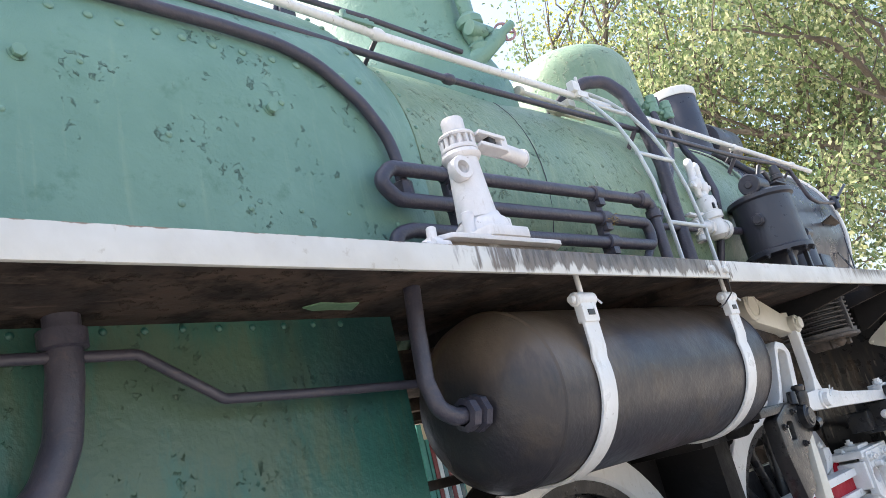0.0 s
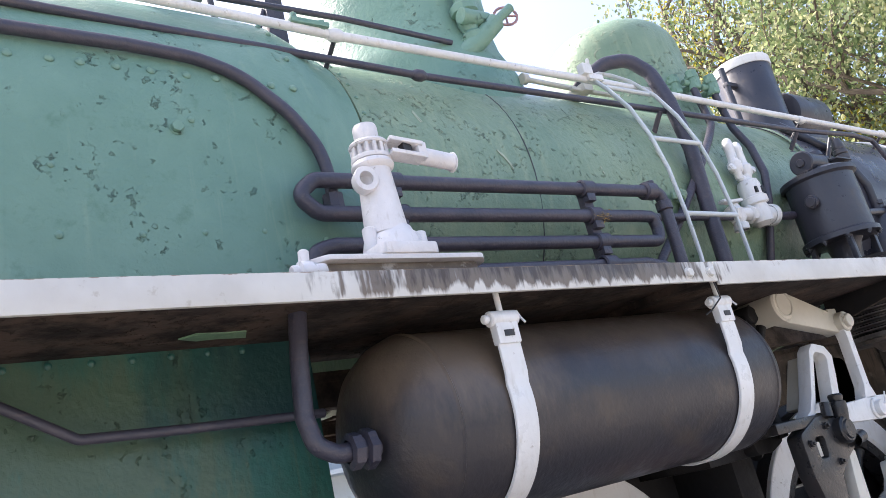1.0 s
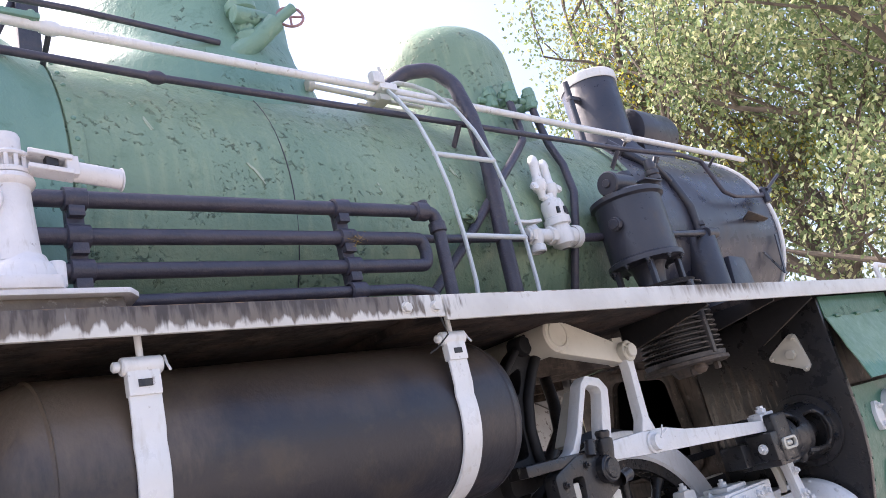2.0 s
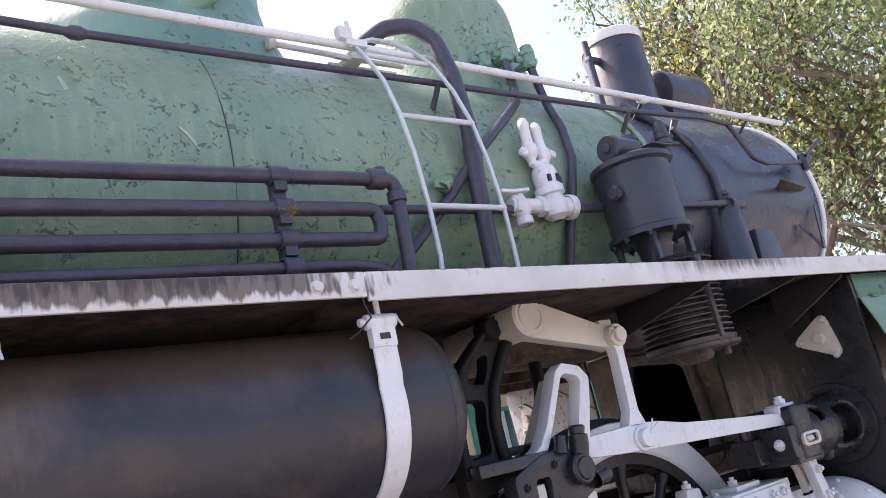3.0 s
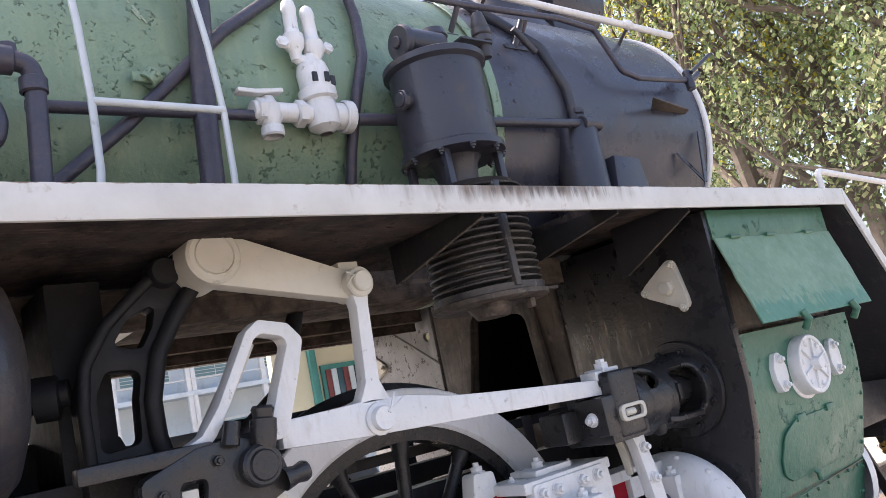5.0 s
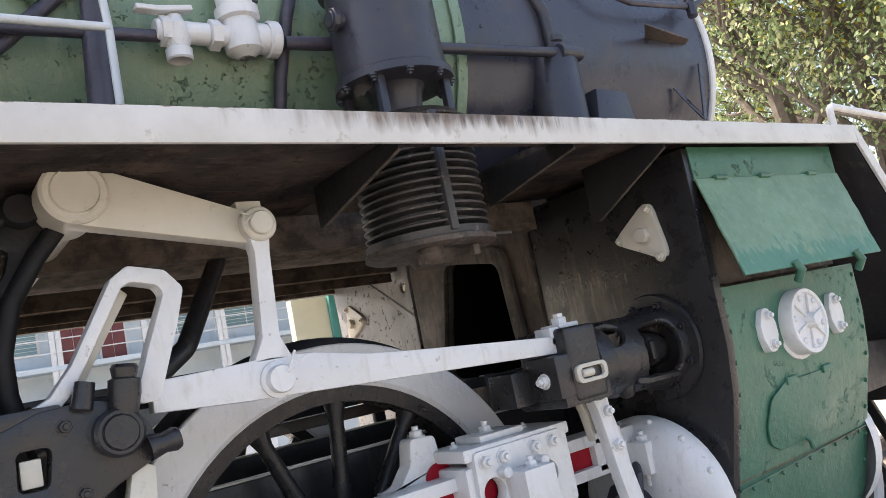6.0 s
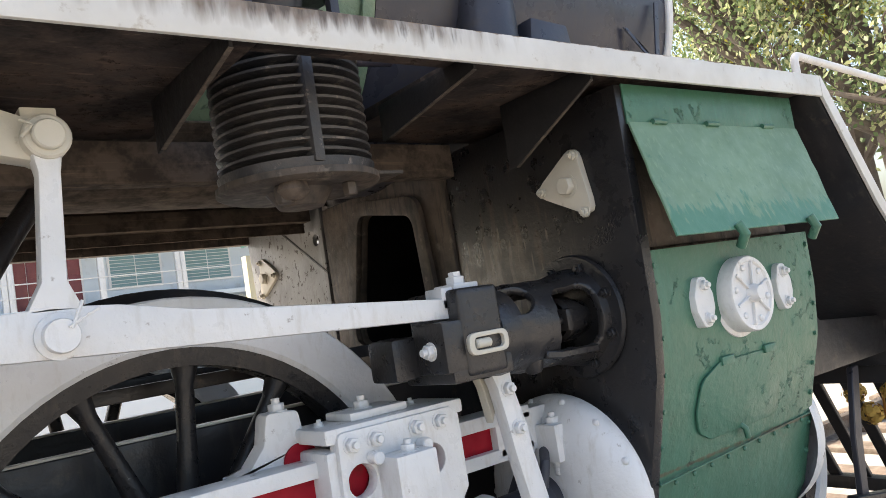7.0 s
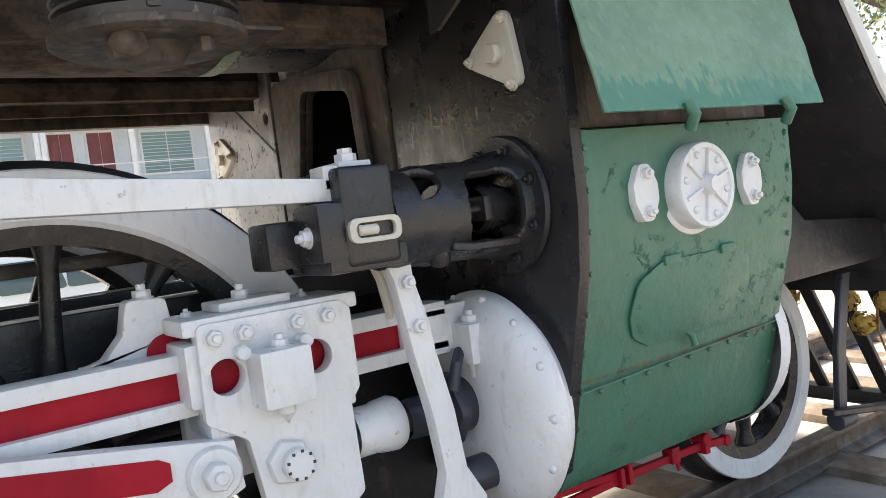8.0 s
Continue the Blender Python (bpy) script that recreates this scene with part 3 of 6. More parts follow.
for i in range(14):
    a = radians(-8 + i * 6)
    rivet(smokebox, (4.94, YC - (BR + 0.004) * math.cos(a), BZ + (BR + 0.004) * math.sin(a)), (0, -math.cos(a), math.sin(a)), 0.008, SMOKE)

# domes, chimney, generator
steam_dome = part("steam_dome", lathe([(0.54, 0.18), (0.53, 0.6), (0.5, 0.68), (0.47, 0.76), (0.452, 0.88), (0.45, 1.55), (0.41, 1.75), (0.28, 1.88), (0, 1.92)], (2.76, YC, BZ), (0, 0, 1), 64), GREEN, loco, "tall green steam dome")
sand_dome = part("sand_dome", lathe([(0.46, 0.4), (0.44, 0.6), (0.415, 0.68), (0.405, 0.78), (0.4, 0.96)] + [(0.398 * (1 - u ** 2.5) ** (1 / 2.5), 0.96 + 0.285 * u) for u in (0.15, 0.3, 0.45, 0.6, 0.72, 0.82, 0.9, 0.95, 0.98, 0.995)] + [(0, 1.245)], (4.19, YC - 0.07, BZ), (0, 0, 1), 56), GREEN_BARREL, loco, "round-topped green sand dome with pitted paint")
chimney = part("chimney", lathe([(0.29, 0.56), (0.25, 0.68), (0.198, 0.76), (0.188, 0.82), (0.194, 1.28), (0.185, 1.3), (0.175, 1.28), (0.17, 0.8)], (5.74, YC, BZ), (0, 0, 1), 48), BLACK, loco, "short black chimney")
part("chimney_rim", lathe([(0.185, 1.27), (0.2, 1.27), (0.204, 1.28), (0.204, 1.33), (0.196, 1.338), (0.18, 1.335), (0.174, 1.3)], (5.74, YC, BZ), (0, 0, 1), 48), WHITE, chimney, "white rim")
part("blower_pipe", tube([(5.46, 2.2, 3.1), (5.46, 2.2, 3.72)], 0.02), BLACK, chimney)
part("pipe_clamp", box(5.44, 5.58, 2.18, 2.22, 3.58, 3.61), BLACK, chimney)
lamp_can = part("headlamp_housing", lathe([(0, -0.02), (0.1, -0.02), (0.165, 0.0), (0.17, 0.02), (0.17, 0.4), (0.155, 0.42), (0.155, 0.45), (0, 0.45)], (6.02, YC, 3.42), (1, 0, 0), 40), BLACK, loco, "round black headlamp housing")
part("lamp_bracket", box(6.04, 6.4, YC - 0.1, YC + 0.1, 3.05, 3.28), BLACK, lamp_can)

# ---- running board ----
XJ = 2.762
EY, ET = 0.98, 1.877        # outer face and top of the board's edge
XF = 6.175                  # where the board bends down in front
deck = part("running_board", box(-2.4, XJ, EY + 0.016, 1.72, ET - 0.017, ET - 0.003, 0.003), RUST, loco, "rust-brown steel running board seen from beneath")
part("deck_plate", box(XJ, 4.2, EY + 0.016, 1.72, 1.835, ET - 0.006, 0.003), RUST, deck)
part("deck_plate", box(4.72, XF, EY + 0.016, 1.72, 1.835, ET - 0.006, 0.003), RUST, deck)
part("deck_strip", box(4.2, 4.72, EY + 0.016, 1.1, 1.835, ET - 0.006, 0.003), RUST, deck)
part("running_board", box(-2.4, XF, 2.72, 3.43, 1.828, 1.872, 0.003), RUST, loco)
for x0, x1, zb in ((-2.4, XJ - 0.002, 1.816), (XJ + 0.002, XF, 1.806)):
    part("edge_angle", plate([(EY, zb), (EY + 0.012, zb), (EY + 0.012, ET - 0.011), (EY + 0.05, ET - 0.008), (EY + 0.05, ET), (EY, ET)], x0, x1, "x", w=0.003), EDGE, deck, "white painted edge of the running board, stained brown")
part("edge_angle", box(-2.4, XF, 3.432, 3.442, 1.806, ET), EDGE, deck)
for x in (2.632, 2.729):
    bolt(deck, (x, EY, 1.843), (0, -1, 0), 0.013, EDGE, "round_head_bolt", False)
# webs are blackened to stand for the shade under the board
for x, yi, zi in ((4.115, 1.39, 1.725), (4.665, 1.345, 1.745), (5.04, 1.3, 1.655)):
    part("bracket_web", plate([(1.0, 1.834), (yi + 0.03, 1.834), (yi + 0.03, zi - 0.004), (yi, zi), (1.0, 1.8)], x, x + 0.007, "x", w=0.001), SHADED_BLACK, deck)
    part("bracket_flange", sweep([(x + 0.003, 1.0, 1.798), (x + 0.003, yi, zi - 0.002)], 0.005, 0.0015, (1, 0, 0)), FRAME_BROWN, deck, "dusty lower flange")
part("deck_beam", box(-2.4, 5.15, 1.7, 1.76, 1.72, 1.826), UNDER, deck)
part("deck_beam", box(-2.4, 5.15, 2.68, 2.74, 1.76, 1.826), UNDER, deck)
# plate added on the far side to block the view and sky light
part("inner_valance", box(1.7, 5.15, 2.745, 2.757, 1.72, 2.12), UNDER, deck)
part("deck_beam", box(-2.4, 6.2, 3.36, 3.41, 1.77, 1.826), FRAME_BROWN, deck)
part("paint_patch", plate([(1.305, 1.345), (1.335, 1.31), (1.4, 1.318), (1.45, 1.315), (1.468, 1.37), (1.4, 1.362), (1.35, 1.368)], 1.8565, 1.8597, "z", w=0.0), GREEN_FLAP, deck, "patch of pale green paint")
# sloping front end
for y0, y1 in ((EY, EY + 0.012), (3.428, 3.44)):
    part("front_edge", plate([(XF + 0.002, ET), (XF + 0.012, ET), (6.475, 1.452), (6.64, 1.25), (6.95, 1.0), (6.9, 0.99), (6.595, 1.235), (6.425, 1.435), (XF + 0.002, 1.806)], y0, y1, "y", w=0.002), EDGE, deck, "white edge of the sloping front platform")
part("front_apron", plate([(XF, ET - 0.004), (6.465, 1.448), (6.63, 1.246), (6.93, 0.995), (6.89, 0.985), (6.59, 1.23), (6.42, 1.43), (XF, 1.81)], EY + 0.016, 3.424, "y", w=0.002), FRAME, deck)
part("front_step_support", join(box(6.1, 6.13, 1.25, 3.2, 0.75, 1.82), plate([(6.13, 0.86), (6.95, 0.86), (6.95, 1.0), (6.4, 1.05), (6.13, 1.3)], 1.25, 1.28, "y")), FRAME, loco)
part("buffer_beam", box(6.9, 7.05, 1.0, 3.44, 0.8, 1.05, 0.01), FRAME, loco)
part("front_hand_rail", tube([(6.28, 1.1, 1.72), (6.28, 1.1, 2.0), (7.0, 1.1, 1.95)], 0.014, bend=0.03), WHITE, loco)
part("lubricator_cap", join(lathe([(0.03, 0), (0.03, 0.03), (0.05, 0.032), (0.05, 0.05), (0, 0.055)], (5.72, 1.2, 1.88), (0, 0, 1), 20)), BLACK, deck)

for k in range(12):
    a = radians(-4 + 6.5 * k)
    rivet(boiler, (2.06, YC - (BR + 0.01) * math.cos(a), BZ + (BR + 0.01) * math.sin(a)), (0, -math.cos(a), math.sin(a)), 0.008, GREEN)


# ---- rails and pipes along the boiler ----
def surf(z, r=BR, off=0.0):
    """Where the barrel's near side stands at height z, moved out by off."""
    return YC - math.sqrt(max((r + off) ** 2 - (z - BZ) ** 2, 0))


hand_rail = part("hand_rail", tube([(-2.2, 1.5, 2.95), (0.3, 1.53, 2.955), (2.03, 1.59, 2.948), (3.33, 1.62, 2.97), (6.31, 1.62, 2.938)], 0.0165, 14), WHITE, loco, "long white hand rail")
for x in (2.03, 5.0, 5.95):
    part("rail_knob", lathe([(0.0, -0.03), (0.018, -0.028), (0.024, -0.012), (0.024, 0.012), (0.018, 0.028), (0, 0.03)], (x, 1.59 if x < 3 else 1.62, 2.948 if x < 3 else 2.945), (1, 0, 0), 16), WHITE, hand_rail)
    part("rail_post", tube([(x, 1.575 if x < 3 else 1.605, 2.95), (x, 1.72, 2.86)], 0.009), BLACK, hand_rail)
black_rod = part("control_rod", tube([(-2.2, 1.5, 2.84), (0.5, 1.51, 2.83), (2.326, 1.565, 2.817), (3.46, 1.555, 2.817), (4.785, 1.55, 2.82), (5.0, 1.52, 2.81), (5.3, 1.52, 2.825), (5.53, 1.52, 2.807), (5.61, 1.49, 2.6), (5.72, 1.485, 2.575), (6.12, 1.5, 2.61), (6.2, 1.53, 2.68)], 0.0135, 12, 0.04), PIPE, loco, "black control rod beside the hand rail")
part("rod_joint", lathe([(0.0, -0.035), (0.014, -0.03), (0.022, -0.012), (0.022, 0.012), (0.014, 0.03), (0, 0.035)], (2.326, 1.565, 2.817), (1, 0, 0), 14), PIPE, black_rod)
for x in (3.62, 4.75, 5.12):
    part("rod_bracket", join(tube([(x, 1.545, 2.805), (x, 1.62, 2.72)], 0.012), box(x - 0.03, x + 0.03, 1.6, 1.64, 2.7, 2.72)), PIPE, black_rod)
part("upper_rod", tube([(1.2, 1.72, 3.115), (2.16, 1.72, 3.135), (2.66, 1.72, 3.118)], 0.0115), PIPE, loco)
part("upright_post", join(box(2.1, 2.18, 2.17, 2.23, 3.1, 3.9), tube([(1.86, 2.2, 3.6), (1.9, 2.2, 3.24), (2.0, 2.2, 3.24), (2.1, 2.2, 3.5)], 0.014, bend=0.04)), PIPE, loco)
part("oil_box", box(1.35, 1.72, 1.78, 1.95, 3.25, 3.42, 0.02), PIPE, loco)
# bent pipe that rises from the running board over the firebox
part("bent_pipe", tube([(-2.0, 1.47, 2.7), (0.5, 1.466, 2.703), (1.02, 1.465, 2.703), (1.3, 1.463, 2.7), (1.48, 1.46, 2.686), (1.6, 1.448, 2.64), (1.715, 1.425, 2.52), (1.785, 1.42, 2.415), (1.803, 1.42, 2.33), (1.8, 1.42, 2.23)], 0.0185, 14, 0.3), PIPE, loco, "bent dark pipe on the firebox")
part("pipe_union", lathe([(0.02, -0.03), (0.03, -0.025), (0.03, 0.025), (0.02, 0.03)], (1.8, 1.42, 2.235), (0, 0, 1), 8), PIPE, loco)
# cooling coil of three runs
PY = 1.385
coil = part("cooling_coil", tube([(3.17, PY, 2.312), (1.73, PY, 2.288), (1.674, PY, 2.24), (1.73, PY, 2.188), (2.0, PY, 2.19), (3.02, PY, 2.207), (3.105, PY, 2.206), (3.115, PY, 2.158), (3.105, PY, 2.11), (3.0, PY, 2.108), (1.76, PY, 2.094), (1.69, PY, 2.075), (1.68, PY, 1.98), (1.68, PY, 1.87)], 0.0225, 16, 0.05), PIPE, loco, "dark looped cooling pipes")
part("drop_pipe", tube([(3.15, PY, 2.312), (3.19, PY, 2.305), (3.2, PY, 2.268), (3.185, PY, 1.87)], 0.0235, 14, 0.03), PIPE, coil)
part("elbow", join(lathe([(0.024, -0.035), (0.034, -0.03), (0.034, 0.02), (0.024, 0.025)], (3.135, PY, 2.311), (1, 0, 0), 16), lathe([(0.024, -0.02), (0.031, -0.016), (0.031, 0.016), (0.024, 0.02)], (3.196, PY, 2.252), (0, 0, 1), 16), cyl((3.15, PY, 2.31), (3.15, PY, 2.352), 0.02, 8)), PIPE, coil)
part("lower_pipe", tube([(1.9, PY, 2.012), (3.0, PY, 2.026), (3.1, PY, 2.01), (3.12, PY, 1.97), (3.125, PY, 1.87)], 0.018, 12, 0.04), PIPE, coil)
for x, zs in ((1.98, (2.292, 2.19, 2.097)), (2.79, (2.306, 2.203, 2.106, 2.023))):
    part("clamp_bar", box(x - 0.022, x + 0.022, PY + 0.002, PY + 0.03, 1.87 if x > 2 else 2.09, 2.325, 0.004), PIPE, coil)
    for z in zs:
        part("pipe_clamp", join(lathe([(0.0235, -0.03), (0.031, -0.027), (0.031, 0.027), (0.0235, 0.03)], (x, PY, z), (1, 0, 0), 18), box(x - 0.02, x + 0.02, PY - 0.02, PY + 0.012, z - 0.052, z - 0.02, 0.004)), PIPE, coil)
gm = bmesh.new()
rg = random.Random(4)
for i in range(60):
    a = Vector((2.8 + rg.gauss(0, 0.02), PY - 0.03 + rg.gauss(0, 0.006), 2.188 + rg.gauss(0, 0.014)))
    d = Vector((rg.gauss(0, 1), rg.gauss(0, 0.5) - 0.4, rg.gauss(0, 1))).normalized() * 0.022
    s = d.orthogonal().normalized() * 0.0012
    gm.faces.new([gm.verts.new(q) for q in (a - s, a + s, a + d)])
tagged(solid("dry_grass_tuft", gm, STRAW, "tuft of dry yellow grass caught on the pipes", "grass"), kind="stuff")
# pipes beyond the ladder
part("feed_pipe", tube([(3.2, 1.5, 2.255), (3.8, 1.5, 2.27)], 0.0165), PIPE, loco)
part("feed_pipe", tube([(4.15, 1.5, 2.28), (4.4, 1.48, 2.285)], 0.02), PIPE, loco)
part("drain_pipe", tube([(3.2, 1.53, 2.02), (3.45, surf(2.3, BR, 0.03), 2.24), (3.75, surf(2.52, BR, 0.03), 2.54), (3.97, surf(2.72, BR, 0.03), 2.72), (4.09, surf(2.82, BR, 0.04), 2.82), (4.13, surf(2.88, BR, 0.05), 2.9), (4.14, 1.66, 3.06)], 0.019, 14, 0.06), PIPE, loco)
part("pipe_clip", join(box(3.47, 3.53, surf(2.36, BR, 0.03) - 0.005, surf(2.36, BR, 0.03) + 0.01, 2.355, 2.385), lathe([(0.02, -0.02), (0.026, -0.018), (0.026, 0.018), (0.02, 0.02)], (3.52, surf(2.36, BR, 0.03), 2.37), (1, 0, 1), 14)), GREEN_BARREL, loco)
part("sand_pipe", tube([(4.27, 1.64, 3.06), (4.29, 1.64, 2.95), (4.3, surf(2.83, BR, 0.03), 2.83), (4.265, surf(2.68, BR, 0.03), 2.68), (4.235, surf(2.52, BR, 0.03), 2.52), (4.18, surf(2.37, BR, 0.03), 2.37), (4.15, surf(2.2, BR, 0.03), 2.2), (4.14, surf(2.0, BR, 0.04), 1.9)], 0.019, 14, 0.08), PIPE, loco)
part("arched_pipe", tube([(3.42, 1.85, 3.01), (3.44, 1.75, 3.07), (3.52, 1.68, 3.125), (3.62, 1.62, 3.125), (3.68, 1.57, 3.03), (3.69, 1.53, 2.85), (3.68, 1.5, 2.6), (3.65, 1.5, 2.3), (3.63, 1.5, 1.88)], 0.033, 16, 0.1), PIPE, loco, "thick arched pipe behind the ladder")
part("valve_linkage", join(box(3.3, 3.62, 1.78, 1.8, 2.985, 3.0), box(3.3, 3.62, 1.72, 1.74, 2.985, 3.0), box(3.36, 3.42, 1.7, 1.82, 2.98, 3.02), cyl((3.05, 1.75, 3.02), (3.36, 1.75, 3.01), 0.012), cyl((3.03, 1.75, 3.02), (3.06, 1.75, 3.02), 0.025)), CREAM, loco, "cream valve linkage")
# dome valve with hand wheel
def moved(by, *pieces):
    bm = join(*pieces)
    bmesh.ops.translate(bm, verts=bm.verts[:], vec=by)
    return bm


dv = part("dome_valve", moved((-0.14, 0, -0.06), tube([(2.86, 1.74, 3.14), (2.94, 1.7, 3.2), (3.02, 1.66, 3.28)], 0.04), lathe([(0.05, 0), (0.055, 0.03), (0.035, 0.05), (0.045, 0.09), (0.045, 0.13), (0.06, 0.14), (0.06, 0.17), (0.03, 0.2), (0.03, 0.4)], (2.93, 1.72, 3.2), (-0.1, 0, 1), 18),
                              box(2.74, 2.98, 1.72, 1.76, 3.12, 3.15), cyl((3.02, 1.66, 3.28), (3.09, 1.62, 3.34), 0.02), cyl((2.86, 1.69, 3.3), (3.0, 1.69, 3.3), 0.035)), GREEN, loco, "green stop valve on the dome")
wheel_pts = [Vector((2.97, 1.66, 3.28)) + Vector((0.02 * math.cos(a), -0.045 * math.cos(a) * 0.4 + 0.02, 0.045 * math.sin(a))) + Vector((0.03 * math.cos(a), 0, 0)) for a in [2 * math.pi * i / 16 for i in range(17)]]
part("hand_wheel", join(tube(wheel_pts, 0.006, 8), tube([wheel_pts[0], wheel_pts[8]], 0.005, 8), tube([wheel_pts[4], wheel_pts[12]], 0.005, 8)), PINK, dv, "small faded pinkish hand wheel")
for fx, fy, fz in ((4.075, 1.72, 3.11), (4.155, 1.66, 3.115), (4.27, 1.64, 3.09)):
    part("sand_valve", join(cyl((fx, fy, fz - 0.06), (fx, fy - 0.005, fz + 0.05), 0.028), lathe([(0.02, -0.014), (0.036, -0.011), (0.036, 0.011), (0.02, 0.014)], (fx, fy, fz + 0.015), (0, 0, 1), 8), lathe([(0.02, -0.014), (0.034, -0.011), (0.034, 0.011), (0.02, 0.014)], (fx, fy, fz - 0.045), (0, 0, 1), 6), cyl((fx - 0.06, fy + 0.02, fz - 0.01), (fx + 0.05, fy, fz - 0.02), 0.016), cyl((fx, fy, fz - 0.03), (fx, fy + 0.16, fz - 0.03), 0.02), box(fx - 0.012, fx + 0.02, fy - 0.03, fy - 0.02, fz - 0.03, fz + 0.03, 0.003)), GREEN, sand_dome)

# ---- ladder ----
ladder = part("boiler_ladder", tube([(3.3, 1.39, 1.88), (3.318, 1.385, 2.05), (3.318, 1.385, 2.22), (3.31, 1.39, 2.42), (3.305, 1.415, 2.58), (3.31, 1.47, 2.74), (3.315, 1.55, 2.88), (3.32, 1.62, 2.98)], 0.014, 12, flat=0.6), LADDER, loco, "pale painted curved boiler ladder")
part("stile", tube([(3.64, 1.39, 1.88), (3.65, 1.39, 2.05), (3.65, 1.39, 2.22), (3.64, 1.4, 2.42), (3.632, 1.425, 2.58), (3.625, 1.475, 2.74), (3.615, 1.54, 2.88), (3.585, 1.62, 3.0), (3.53, 1.67, 3.055), (3.45, 1.68, 3.06), (3.37, 1.66, 3.02)], 0.014, 12, flat=0.6), LADDER, ladder)
for z, y, x0, x1 in ((2.225, 1.385, 3.318, 3.65), (2.575, 1.42, 3.306, 3.632), (2.9, 1.56, 3.318, 3.61)):
    part("rung", tube([(x0, y, z), (x1, y, z)], 0.0105, 10), LADDER, ladder)
part("rail_bracket", join(box(3.27, 3.36, 1.585, 1.63, 2.955, 2.985), cyl((3.29, 1.6, 2.95), (3.28, 1.58, 3.05), 0.008), box(3.24, 3.3, 1.58, 1.62, 2.975, 3.03, 0.01)), WHITE, ladder)

# ---- white check valve group ----
vx, vy, vz = 4.025, 1.5, 2.285
valve = part("check_valve", join(lathe([(0.02, -0.06), (0.05, -0.04), (0.055, 0), (0.05, 0.03), (0.045, 0.045), (0.06, 0.05), (0.06, 0.08), (0.05, 0.085), (0.052, 0.14), (0.045, 0.165), (0.025, 0.175), (0.02, 0.2)], (vx, vy, vz), (-0.05, 0.0, 1), 24),
                                 cyl((vx - 0.02, vy, vz), (vx + 0.075, vy, vz), 0.043), lathe([(0.046, 0), (0.052, 0.005), (0.052, 0.03), (0.046, 0.035)], (vx + 0.068, vy, vz), (1, 0, 0), 20),
                                 cyl((vx - 0.1, vy, vz), (vx, vy, vz), 0.03)), WHITE, loco, "white painted check valve with twin relief valves")
for k in range(8):
    a = radians(45 * k + 10)
    part("port", box(vx - 0.05 * math.cos(a) - 0.008, vx - 0.05 * math.cos(a) + 0.008, vy - 0.052 * abs(math.sin(a)) - 0.006, vy - 0.05 * abs(math.sin(a)) + 0.003, vz + 0.092, vz + 0.122, 0.001), FRAME, valve) if abs(math.sin(a)) > 0.5 and k < 4 else None
part("stop_cock", join(lathe([(0.03, -0.075), (0.034, -0.07), (0.034, -0.045), (0.026, -0.04), (0.036, -0.02), (0.036, 0.02), (0.026, 0.03), (0.018, 0.05)], (3.846, vy, vz - 0.005), (0, 0, 1), 20), cyl((3.79, vy, vz), (3.96, vy, vz), 0.03), lathe([(0.03, 0), (0.04, 0.004), (0.04, 0.028), (0.03, 0.032)], (3.8, vy, vz), (1, 0, 0), 6),
                       lathe([(0.03, 0), (0.042, 0.004), (0.042, 0.03), (0.03, 0.034)], (3.93, vy, vz), (1, 0, 0), 6), sweep([(3.745, vy - 0.01, vz + 0.052), (3.8, vy - 0.012, vz + 0.05), (3.89, vy - 0.01, vz + 0.062)], 0.017, 0.007, (0, 1, 0))), WHITE, valve)
for dx, top in ((-0.035, 2.66), (0.035, 2.64)):
    x = vx - 0.02 + dx
    part("relief_valve", join(lathe([(0.0, 0), (0.016, 0.002), (0.02, 0.03), (0.03, 0.045), (0.033, 0.06), (0.033, 0.085), (0.024, 0.095), (0.022, 0.11), (0.022, 0.165), (0.024, 0.17), (0.024, 0.18), (0.02, 0.2), (0.01, 0.21), (0, 0.212)], (x, vy, 2.445 + (0.015 if dx < 0 else 0)), (dx * -0.6, 0, 1), 18),
                              cyl((x, vy, 2.51), (x + dx * 1.7, vy - 0.01, 2.515), 0.014), lathe([(0.014, 0), (0.02, 0.003), (0.02, 0.018), (0, 0.02)], (x + dx * 1.2, vy, 2.512), (dx, -0.2, 0.05), 6), tube([(vx - 0.02, vy, 2.46), (x, vy, 2.47), (x, vy, 2.5)], 0.018, 12, 0.02)), WHITE, valve)

# ---- air pump ----
px, py = 4.41, 1.38
pump = part("air_pump", lathe([(0, 2.1), (0.165, 2.1), (0.172, 2.104), (0.172, 2.125), (0.165, 2.13), (0.156, 2.135), (0.155, 2.4), (0.164, 2.405), (0.172, 2.41), (0.172, 2.43), (0.16, 2.437), (0.13, 2.45), (0, 2.455)], (px, py, 0), (0, 0, 1), 48), BLACK, loco, "black steam cylinder of the air pump")
part("pump_head", join(cyl((px - 0.13, py - 0.03, 2.49), (px + 0.02, py - 0.03, 2.49), 0.047, 24, 0.008), cyl((px - 0.155, py - 0.03, 2.485), (px - 0.125, py - 0.03, 2.485), 0.058, 24, 0.006), cyl((px - 0.165, py - 0.03, 2.485), (px - 0.15, py - 0.03, 2.485), 0.02), lathe([(0.05, 0), (0.047, 0.085), (0.052, 0.09), (0.045, 0.115), (0.02, 0.125), (0, 0.126)], (px + 0.015, py - 0.01, 2.44), (0, 0, 1), 24), cyl((px + 0.03, py, 2.46), (px + 0.08, py - 0.03, 2.49), 0.018)), BLACK, pump)
